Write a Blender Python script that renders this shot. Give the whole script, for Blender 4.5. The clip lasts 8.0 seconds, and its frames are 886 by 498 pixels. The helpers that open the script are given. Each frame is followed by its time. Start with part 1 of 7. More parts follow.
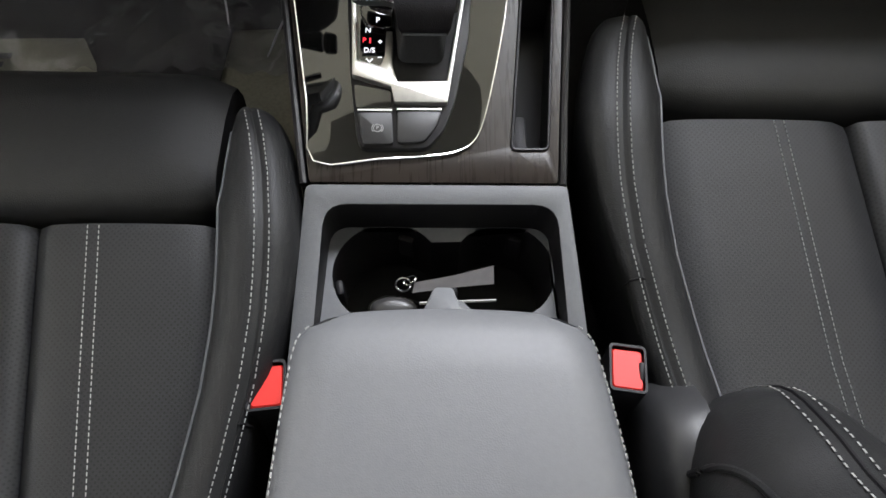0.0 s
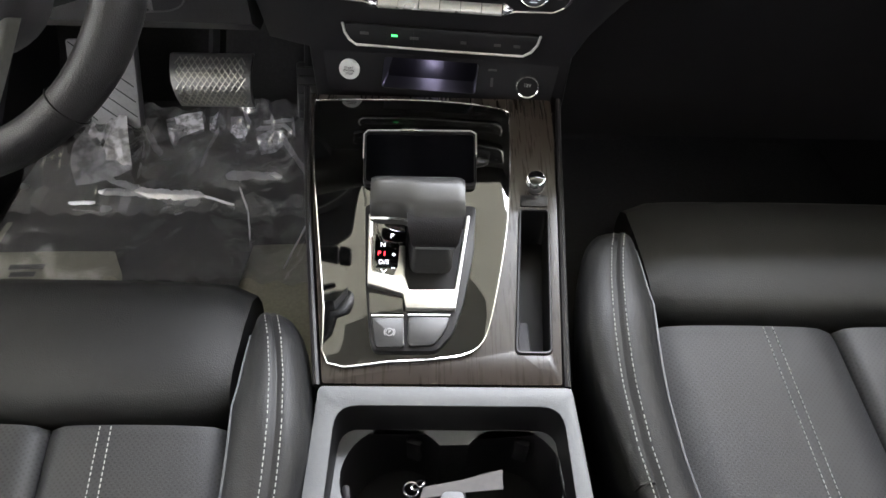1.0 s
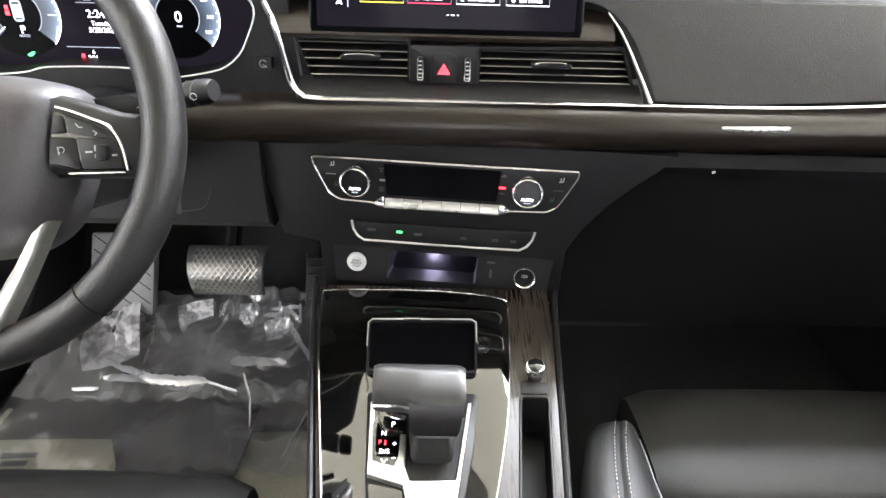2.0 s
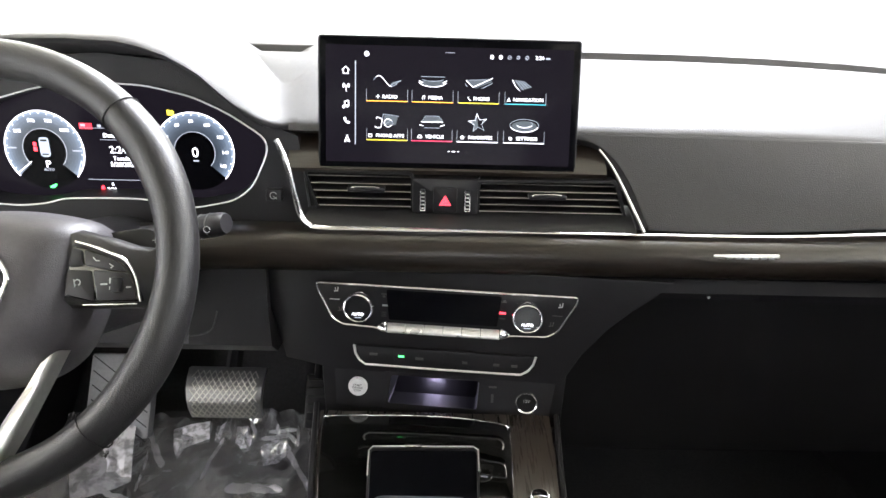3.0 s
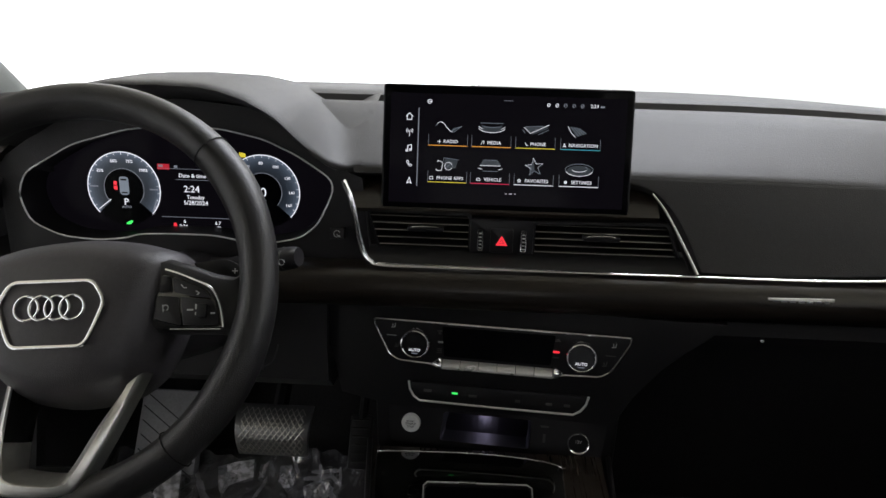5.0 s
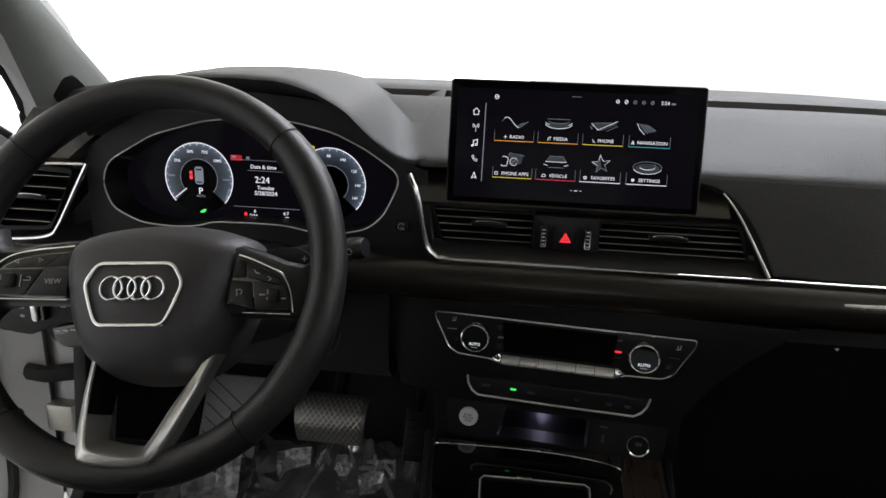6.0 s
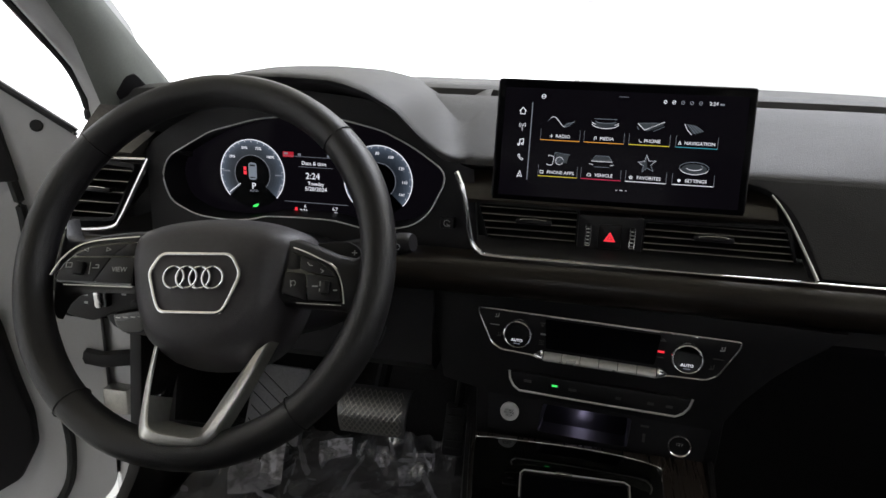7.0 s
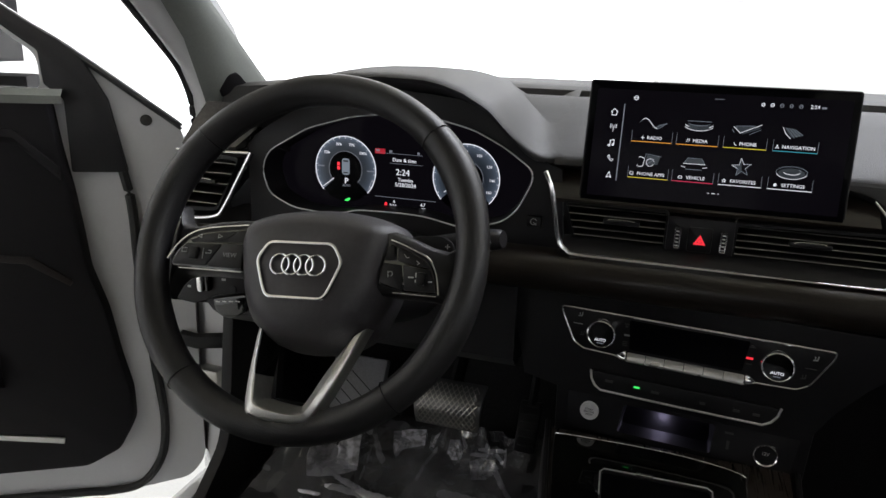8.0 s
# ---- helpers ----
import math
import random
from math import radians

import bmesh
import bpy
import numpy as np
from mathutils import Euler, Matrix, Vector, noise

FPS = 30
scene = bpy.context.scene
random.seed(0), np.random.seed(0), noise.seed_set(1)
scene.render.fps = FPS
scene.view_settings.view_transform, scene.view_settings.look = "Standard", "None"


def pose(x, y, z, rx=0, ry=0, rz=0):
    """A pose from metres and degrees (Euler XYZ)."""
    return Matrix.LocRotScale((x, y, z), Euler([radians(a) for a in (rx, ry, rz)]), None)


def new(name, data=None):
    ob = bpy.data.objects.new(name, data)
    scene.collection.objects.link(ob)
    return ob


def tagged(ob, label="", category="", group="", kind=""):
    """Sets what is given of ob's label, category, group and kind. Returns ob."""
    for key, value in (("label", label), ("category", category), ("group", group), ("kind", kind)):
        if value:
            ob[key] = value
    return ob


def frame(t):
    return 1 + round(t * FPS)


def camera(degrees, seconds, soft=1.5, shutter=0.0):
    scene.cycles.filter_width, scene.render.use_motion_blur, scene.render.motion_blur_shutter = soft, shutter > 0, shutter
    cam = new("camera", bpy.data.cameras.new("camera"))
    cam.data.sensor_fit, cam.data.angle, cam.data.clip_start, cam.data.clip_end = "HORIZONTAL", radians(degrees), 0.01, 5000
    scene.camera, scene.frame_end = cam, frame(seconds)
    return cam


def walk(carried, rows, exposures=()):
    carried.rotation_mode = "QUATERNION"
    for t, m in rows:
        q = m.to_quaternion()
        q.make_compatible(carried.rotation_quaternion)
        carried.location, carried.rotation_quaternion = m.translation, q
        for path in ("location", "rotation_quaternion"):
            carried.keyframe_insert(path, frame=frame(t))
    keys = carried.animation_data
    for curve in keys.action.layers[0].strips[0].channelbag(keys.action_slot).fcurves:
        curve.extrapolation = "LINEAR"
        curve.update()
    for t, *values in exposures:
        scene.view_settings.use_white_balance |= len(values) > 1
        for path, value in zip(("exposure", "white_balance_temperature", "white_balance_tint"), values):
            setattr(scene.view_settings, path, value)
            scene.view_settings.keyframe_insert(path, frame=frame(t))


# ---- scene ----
cam = camera(68.1, 8.0)

# seconds, place, yaw, pitch, roll
PATH = [
    (0, -0.0018, 0.0097, 0.9737, -3.48, -63.65, 3.35),
    (0.5, -0.0097, 0.0044, 0.9845, -3.20, -56.46, 3.15),
    (1, -0.0105, -0.0098, 0.9918, -2.13, -45.48, 2.39),
    (1.5, -0.0090, -0.0141, 1.0023, -1.43, -36.90, 1.74),
    (2, -0.0086, -0.0231, 1.0082, -1.01, -29.62, 1.70),
    (3.5, -0.0116, -0.0308, 1.0291, -0.61, -17.09, 1.49),
    (4, -0.0128, -0.0295, 1.0279, -0.51, -15.80, 1.55),
    (4.5, -0.0263, -0.0438, 1.0271, -0.04, -15.39, 1.54),
    (5, -0.0414, -0.0576, 1.0185, 1.96, -15.30, 1.70),
    (6.5, -0.0518, -0.0672, 1.0138, 8.80, -15.67, 2.08),
    (7, -0.0555, -0.0781, 1.0158, 10.33, -15.79, 2.10),
    (7.5, -0.0650, -0.0891, 1.0139, 12.55, -15.89, 2.22),
    (8, -0.0739, -0.1012, 1.0161, 16.35, -16.04, 2.36),
]
walk(cam, [(t, pose(x, y, z, 90 + p, 0, w) @ pose(0, 0, 0, 0, 0, r)) for t, x, y, z, w, p, r in PATH],
     exposures=[(t, stops, 6500, 14) for t, stops in ((0, 1.1), (0.5, 1.4), (1.0, 2.0), (1.5, 2.45), (2.2, 2.9), (3.3, 2.2), (3.6, 1.75), (4.0, 1.0), (4.4, 0.35), (5.2, 0.18), (8, 0.12))])

# ---- light: a white photo bay, its panel light and added wall lamps out of view ----
world = bpy.data.worlds.new("world")
scene.world = world
world.use_nodes = True
world.node_tree.nodes["Background"].inputs[0].default_value = (1, 1, 1, 1)


def added_wall_lamp(x, y, z, turn, watts):
    """An added, unseen long soft lamp, tilted towards a wall. turn: which wall, in degrees from the one ahead."""
    data = bpy.data.lights.new("added_wall_lamp", "AREA")
    data.shape, data.size, data.size_y, data.energy = "RECTANGLE", 6.0, 0.8, watts
    data.color = (0.88, 0.93, 1.0)
    ob = new("added_wall_lamp", data)
    ob.matrix_world = pose(x, y, z, 0, 0, turn) @ pose(0, 0, 0, 62)
    return ob


# four fill lamps, none of them seen, each set to brighten one side
added_wall_lamp(0, 2.9, 3.05, 0, 18)
added_wall_lamp(-3.3, 1.2, 3.05, 90, 75)
added_wall_lamp(2.6, -0.3, 3.05, -90, 165)
added_wall_lamp(0, -3.0, 3.05, 180, 55)
# square panel light in the ceiling ahead of the car, out of view
data = bpy.data.lights.new("ceiling_panel_light", "AREA")
data.shape, data.size, data.size_y, data.energy, data.color = "RECTANGLE", 2.4, 1.2, 140, (0.88, 0.93, 1.0)
new("ceiling_panel_light", data).matrix_world = pose(1.0, 2.4, 3.15)


# ---- materials ----
def material(name, base, rough=0.5, metal=0.0, vary=0.15, grain=0.0, size=900.0, coat=0.0, streak=None, blotch=6.0, spec=0.5):
    m = bpy.data.materials.new(name)
    m.use_nodes = True
    nt = m.node_tree
    b = nt.nodes["Principled BSDF"]
    b.inputs["Metallic"].default_value = metal
    b.inputs["Coat Weight"].default_value = coat
    b.inputs["Coat Roughness"].default_value = 0.03
    b.inputs["Specular IOR Level"].default_value = spec
    co = nt.nodes.new("ShaderNodeTexCoord")
    mp = nt.nodes.new("ShaderNodeMapping")
    nt.links.new(co.outputs["Object"], mp.inputs["Vector"])
    if streak:
        mp.inputs["Scale"].default_value = streak
    big = nt.nodes.new("ShaderNodeTexNoise")
    big.inputs["Scale"].default_value, big.inputs["Detail"].default_value = blotch, 5.0
    nt.links.new(mp.outputs["Vector"], big.inputs["Vector"])
    fine = nt.nodes.new("ShaderNodeTexNoise")
    fine.inputs["Scale"].default_value, fine.inputs["Detail"].default_value = (size * 0.25 if not streak else 40.0), 3.0
    nt.links.new(mp.outputs["Vector"], fine.inputs["Vector"])
    both = nt.nodes.new("ShaderNodeMath")
    both.operation = "MULTIPLY_ADD"
    both.inputs[1].default_value = 0.5
    nt.links.new(big.outputs["Fac"], both.inputs[0])
    half = nt.nodes.new("ShaderNodeMath")
    half.operation = "MULTIPLY"
    half.inputs[1].default_value = 0.5
    nt.links.new(fine.outputs["Fac"], half.inputs[0])
    nt.links.new(half.outputs[0], both.inputs[2])
    ramp = nt.nodes.new("ShaderNodeValToRGB")
    lo, hi = ([c * (1 - vary) for c in base], [min(1, c * (1 + vary)) for c in base])
    ramp.color_ramp.elements[0].position, ramp.color_ramp.elements[1].position = 0.32, 0.68
    ramp.color_ramp.elements[0].color, ramp.color_ramp.elements[1].color = (*lo, 1), (*hi, 1)
    nt.links.new(both.outputs[0], ramp.inputs["Fac"])
    nt.links.new(ramp.outputs["Color"], b.inputs["Base Color"])
    rr = nt.nodes.new("ShaderNodeMapRange")
    rr.inputs["To Min"].default_value, rr.inputs["To Max"].default_value = max(0.0, rough * 0.85), min(1.0, rough * 1.15)
    nt.links.new(big.outputs["Fac"], rr.inputs["Value"])
    nt.links.new(rr.outputs["Result"], b.inputs["Roughness"])
    if grain:
        tex = nt.nodes.new("ShaderNodeTexVoronoi")
        tex.inputs["Scale"].default_value = size
        nt.links.new(co.outputs["Object"], tex.inputs["Vector"])
        bump = nt.nodes.new("ShaderNodeBump")
        bump.inputs["Strength"].default_value, bump.inputs["Distance"].default_value = grain, 0.0006
        nt.links.new(tex.outputs["Distance"], bump.inputs["Height"])
        nt.links.new(bump.outputs["Normal"], b.inputs["Normal"])
    return m


def perforated(name, base, rough):
    """Leather with rows of small punched holes, 4 mm apart."""
    m = material(name, base, rough, vary=0.2, grain=0.3, size=1400, spec=0.38)
    nt = m.node_tree
    b = nt.nodes["Principled BSDF"]
    co = nt.nodes.new("ShaderNodeTexCoord")
    mp = nt.nodes.new("ShaderNodeMapping")
    mp.inputs["Rotation"].default_value = (0, 0, radians(45))
    nt.links.new(co.outputs["Object"], mp.inputs["Vector"])
    sep = nt.nodes.new("ShaderNodeSeparateXYZ")
    nt.links.new(mp.outputs["Vector"], sep.inputs[0])
    waves = []
    for axis in ("X", "Y"):
        k = nt.nodes.new("ShaderNodeMath")
        k.operation, k.inputs[1].default_value = "MULTIPLY", 2 * math.pi / 0.0034
        nt.links.new(sep.outputs[axis], k.inputs[0])
        s = nt.nodes.new("ShaderNodeMath")
        s.operation = "COSINE"
        nt.links.new(k.outputs[0], s.inputs[0])
        waves.append(s)
    add = nt.nodes.new("ShaderNodeMath")
    nt.links.new(waves[0].outputs[0], add.inputs[0])
    nt.links.new(waves[1].outputs[0], add.inputs[1])
    hole = nt.nodes.new("ShaderNodeMapRange")
    hole.inputs["From Min"].default_value, hole.inputs["From Max"].default_value = 0.8, 1.3
    nt.links.new(add.outputs[0], hole.inputs["Value"])
    mix = nt.nodes.new("ShaderNodeMixRGB")
    old = b.inputs["Base Color"].links[0].from_socket
    nt.links.new(hole.outputs["Result"], mix.inputs["Fac"])
    nt.links.new(old, mix.inputs["Color1"])
    mix.inputs["Color2"].default_value = (0.009, 0.009, 0.009, 1)
    nt.links.new(mix.outputs["Color"], b.inputs["Base Color"])
    return m


def glow(name, colour, strength):
    m = bpy.data.materials.new(name)
    m.use_nodes = True
    b = m.node_tree.nodes["Principled BSDF"]
    b.inputs["Base Color"].default_value = (*[c * 0.1 for c in colour], 1)
    b.inputs["Roughness"].default_value = 0.3
    b.inputs["Emission Color"].default_value = (*colour, 1)
    b.inputs["Emission Strength"].default_value = strength
    return m


def clear(name, gloss=0.06, tint=(1, 1, 1), rough=0.02, bump=0.0, veil=0.0, cloud_size=6.0):
    """Thin clear sheet: mostly see-through, with a glossy reflection."""
    m = bpy.data.materials.new(name)
    m.use_nodes = True
    nt = m.node_tree
    out = nt.nodes["Material Output"]
    nt.nodes.remove(nt.nodes["Principled BSDF"])
    tr = nt.nodes.new("ShaderNodeBsdfTransparent")
    tr.inputs["Color"].default_value = (*tint, 1)
    gl = nt.nodes.new("ShaderNodeBsdfGlossy")
    gl.inputs["Roughness"].default_value = rough
    mix = nt.nodes.new("ShaderNodeMixShader")
    mix.inputs[0].default_value = gloss
    nt.links.new(tr.outputs[0], mix.inputs[1])
    nt.links.new(gl.outputs[0], mix.inputs[2])
    last = mix
    if veil:
        df = nt.nodes.new("ShaderNodeBsdfDiffuse")
        df.inputs["Color"].default_value = (0.84, 0.83, 0.89, 1)
        last = nt.nodes.new("ShaderNodeMixShader")
        cloud = nt.nodes.new("ShaderNodeTexNoise")
        cloud.inputs["Scale"].default_value, cloud.inputs["Detail"].default_value = cloud_size, 2.0
        span = nt.nodes.new("ShaderNodeMapRange")
        span.inputs["From Min"].default_value, span.inputs["From Max"].default_value = 0.36, 0.70
        span.inputs["To Min"].default_value, span.inputs["To Max"].default_value = veil * 0.45, veil * 1.6
        nt.links.new(cloud.outputs["Fac"], span.inputs["Value"])
        nt.links.new(span.outputs["Result"], last.inputs[0])
        nt.links.new(mix.outputs[0], last.inputs[1])
        nt.links.new(df.outputs[0], last.inputs[2])
    nt.links.new(last.outputs[0], out.inputs["Surface"])
    if bump:
        nz = nt.nodes.new("ShaderNodeTexNoise")
        nz.inputs["Scale"].default_value, nz.inputs["Detail"].default_value = 60.0, 4.0
        bp = nt.nodes.new("ShaderNodeBump")
        bp.inputs["Strength"].default_value, bp.inputs["Distance"].default_value = bump, 0.01
        nt.links.new(nz.outputs["Fac"], bp.inputs["Height"])
        nt.links.new(bp.outputs["Normal"], gl.inputs["Normal"])
    return m


M_LEATHER = material("black_leather", (0.0165, 0.0165, 0.0168), 0.50, grain=0.30, size=900, spec=0.33)
M_PERF = perforated("perforated_leather", (0.0215, 0.0218, 0.0235), 0.47)
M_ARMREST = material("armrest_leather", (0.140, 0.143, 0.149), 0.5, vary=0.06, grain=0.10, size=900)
M_WHEEL = material("wheel_leather", (0.0126, 0.0116, 0.0126), 0.40, grain=0.3, size=1100, spec=0.5)
M_HUB = material("soft_hub_plastic", (0.052, 0.048, 0.052), 0.45, grain=0.3, size=1100)
M_PAD = material("soft_dash_plastic", (0.0265, 0.0255, 0.0262), 0.55, grain=0.5, size=1000)
M_LOWER = material("lower_dash_plastic", (0.0138, 0.0127, 0.0147), 0.52, grain=0.4, size=1000, spec=0.4)
M_TRIM = material("black_door_trim", (0.0115, 0.0103, 0.0120), 0.65, grain=0.4, size=1000, spec=0.2)
M_TRAY = material("tray_lining", (0.011, 0.011, 0.013), 0.45)
M_GREY = material("grey_console_plastic", (0.112, 0.116, 0.122), 0.48, vary=0.08, grain=0.25, size=1300)
M_DARK = material("dark_plastic", (0.0083, 0.0078, 0.0090), 0.5, grain=0.2, size=1200, spec=0.3)
M_BUTTON = material("button_plastic", (0.0113, 0.0105, 0.0122), 0.4, grain=0.1, size=1500, spec=0.35)
M_KNOB = material("grey_black_knob", (0.040, 0.039, 0.039), 0.28, grain=0.1, size=1500)
M_GRIP = material("smooth_grip_leather", (0.034, 0.034, 0.034), 0.34, vary=0.08, grain=0.06, size=1300)
M_KEY = material("console_key_plastic", (0.030, 0.030, 0.031), 0.38, grain=0.1, size=1500)
M_PIANO = material("piano_black", (0.004, 0.004, 0.004), 0.035, vary=0.1, coat=1.0)
M_GLASSBLACK = material("display_glass", (0.003, 0.003, 0.004), 0.10, vary=0.1, spec=0.04)
# switched-on displays: the panel's faint backlight shows through its black
M_LITBLACK = material("lit_display_glass", (0.003, 0.003, 0.004), 0.10, vary=0.1, spec=0.04)
M_LITBLACK.node_tree.nodes["Principled BSDF"].inputs["Emission Color"].default_value = (0.55, 0.45, 0.68, 1)
M_LITBLACK.node_tree.nodes["Principled BSDF"].inputs["Emission Strength"].default_value = 0.004
M_WOOD = material("grey_brown_wood", (0.025, 0.0193, 0.0162), 0.28, vary=0.14, streak=(30, 1.2, 6), blotch=16.0, spec=0.4)
M_GLOSSTRIM = material("grey_brown_gloss_trim", (0.065, 0.060, 0.056), 0.16, vary=0.25, blotch=20.0)
M_DASHWOOD = material("dark_brown_wood", (0.015, 0.0112, 0.0088), 0.30, vary=0.5, spec=0.38, streak=(1.2, 30, 30), blotch=9.0)
M_CHROME = material("polished_chrome", (0.90, 0.90, 0.91), 0.14, 1.0, vary=0.05)
M_SATIN = material("satin_aluminium", (0.80, 0.79, 0.76), 0.40, 1.0, vary=0.08)
M_KEYCHROME = material("bright_toggle_metal", (0.88, 0.87, 0.85), 0.28, 0.6, vary=0.05)
M_SILVER = material("silver_lacquer", (0.80, 0.80, 0.81), 0.25, 0.1, vary=0.06)
M_THREAD = material("light_grey_thread", (0.38, 0.38, 0.365), 0.7, vary=0.1)
M_RED = material("red_buckle_plastic", (0.72, 0.030, 0.022), 0.42, vary=0.06, spec=0.3)
M_RUBBER = material("black_rubber", (0.014, 0.014, 0.014), 0.6)
M_PAINT = material("white_car_paint", (0.63, 0.63, 0.64), 0.25, vary=0.03, coat=0.6)
M_CARPET = material("dark_carpet", (0.024, 0.023, 0.025), 0.95, vary=0.4, grain=1.0, size=700)
M_PAPER = material("beige_protective_paper", (0.24, 0.232, 0.185), 0.7, vary=0.2)
M_HEAD = material("grey_headliner", (0.64, 0.60, 0.50), 0.9, vary=0.06, grain=0.3, size=1200)
M_PILLAR = material("grey_pillar_cloth", (0.19, 0.20, 0.185), 0.85, vary=0.08, grain=0.3, size=1200)
M_WALL = material("white_bay_wall", (0.86, 0.86, 0.85), 0.8, vary=0.02, blotch=0.8)
# these two walls are no lamps; emission stands in for the light on them
M_GLOW_WALL = material("glowing_white_wall", (0.86, 0.86, 0.85), 0.8, vary=0.02, blotch=0.8)
M_GLOW_WALL.node_tree.nodes["Principled BSDF"].inputs["Emission Color"].default_value = (0.945, 0.965, 1.0, 1)
M_GLOW_WALL.node_tree.nodes["Principled BSDF"].inputs["Emission Strength"].default_value = 1.7
M_FAINT_GLOW_WALL = material("faintly_glowing_wall", (0.86, 0.86, 0.85), 0.8, vary=0.02, blotch=0.8)
M_FAINT_GLOW_WALL.node_tree.nodes["Principled BSDF"].inputs["Emission Color"].default_value = (0.945, 0.965, 1.0, 1)
M_FAINT_GLOW_WALL.node_tree.nodes["Principled BSDF"].inputs["Emission Strength"].default_value = 0.22
M_CLOTH = material("white_curtain_cloth", (0.74, 0.74, 0.72), 0.9, vary=0.03, blotch=2.0)
M_CEIL = material("beige_ceiling_paint", (0.68, 0.645, 0.53), 0.85, vary=0.04, blotch=0.8)
M_BAYFLOOR = material("light_bay_floor", (0.55, 0.55, 0.53), 0.5, vary=0.08, blotch=1.5)
M_METAL = material("dull_steel", (0.45, 0.44, 0.41), 0.35, 1.0, vary=0.15)
M_PEDAL = material("pedal_metal", (0.22, 0.22, 0.225), 0.36, 0.8, vary=0.2)
M_TAG = material("grey_paper_tag", (0.075, 0.070, 0.070), 0.6, vary=0.1)
M_INK = material("dark_ink", (0.03, 0.03, 0.035), 0.7)
M_PRINT = material("pale_grey_print", (0.45, 0.45, 0.45), 0.6)
M_FILM = clear("clear_plastic_film", gloss=0.22, tint=(0.92, 0.92, 0.94), rough=0.08, bump=0.05, veil=0.06)
# veil raised for layered film and for the bright haze of light on it
M_FILM_HAZED = clear("hazed_plastic_film", gloss=0.45, tint=(0.92, 0.92, 0.94), rough=0.08, bump=0.05, veil=0.16)
# white of the folded ridges, with their glints put into it
M_FILM_GLINT = clear("glint_white_film", gloss=0.60, tint=(0.9, 0.9, 0.92), rough=0.28, veil=0.60, cloud_size=25.0)
# strong white veil paints the bright reflections lying on the film
M_FILM_GLARE = clear("glare_white_film", gloss=0.60, tint=(0.9, 0.9, 0.92), rough=0.20, veil=0.80, cloud_size=7.0)
M_PANE = clear("window_glass", gloss=0.03, tint=(0.96, 0.97, 0.96))
G_WHITE = glow("white_symbol_light", (0.85, 0.88, 0.95), 0.9)
G_DIM = glow("dim_symbol_light", (0.5, 0.55, 0.65), 0.30)
G_SLATE = glow("slate_picture_light", (0.35, 0.42, 0.50), 0.42)
G_SHADE = glow("shaded_picture_light", (0.30, 0.38, 0.46), 0.045)
G_RED = glow("red_symbol_light", (1.0, 0.04, 0.06), 0.9)
G_GREEN = glow("green_symbol_light", (0.05, 0.9, 0.15), 1.0)
G_YELLOW = glow("yellow_line_light", (0.85, 0.72, 0.05), 0.7)
G_ORANGE = glow("orange_line_light", (1.0, 0.42, 0.05), 0.7)
G_TEAL = glow("teal_line_light", (0.05, 0.45, 0.55), 0.6)
G_CRIMSON = glow("crimson_line_light", (0.75, 0.03, 0.10), 0.7)
G_BANDS = [glow("dial_band_light", (0.26, 0.35, 0.48), e) for e in (0.03, 0.045, 0.07, 0.10, 0.15, 0.24)]


# ---- mesh helpers ----
def mesh_of(bm, smooth=38):
    bmesh.ops.recalc_face_normals(bm, faces=bm.faces)
    me = bpy.data.meshes.new("mesh")
    bm.to_mesh(me)
    bm.free()
    for p in me.polygons:
        p.use_smooth = True
    me.set_sharp_from_angle(angle=radians(smooth))
    return me


def part(name, bm, mat, parent=None, label="", smooth=38):
    me = bm if isinstance(bm, bpy.types.Mesh) else mesh_of(bm, smooth)
    if not me.materials:
        me.materials.append(mat)
    ob = new(name, me)
    if parent is not None:
        ob.parent = parent
        if parent.type == "EMPTY":
            ob.matrix_parent_inverse = Matrix.Translation(-parent.location)
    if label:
        ob["label"] = label
    return ob


def thing(name, at, label, category, group="", kind=""):
    ob = new(name)
    ob.location, ob.empty_display_size = at, 0.02
    return tagged(ob, label, category, group, kind)


def setting(name, bm, mat, label, category=""):
    return tagged(part(name, bm, mat), label, category or name.split("_")[0], kind="structure")


def box(centre, size, bevel=0.0, seg=2, turn=None, bm=None):
    bm = bm or bmesh.new()
    m = Matrix.Translation(centre) @ (turn or Matrix()) @ Matrix.Diagonal((*size, 1))
    made = bmesh.ops.create_cube(bm, size=1.0, matrix=m)
    if bevel:
        vs = set(made["verts"])
        es = [e for e in bm.edges if e.verts[0] in vs]
        bmesh.ops.bevel(bm, geom=es, offset=bevel, segments=seg, profile=0.5, affect="EDGES", clamp_overlap=True)
    return bm


def loft(rows, closed=False, caps=False, bm=None):
    """Quads between rows of equally many points; closed: each row is a ring."""
    bm = bm or bmesh.new()
    vs = [[bm.verts.new(p) for p in row] for row in rows]
    n = len(rows[0])
    for a, b in zip(vs, vs[1:]):
        for i in range(n if closed else n - 1):
            j = (i + 1) % n
            bm.faces.new((a[i], a[j], b[j], b[i]))
    if caps and closed:
        bm.faces.new(vs[0])
        bm.faces.new(reversed(vs[-1]))
    return bm


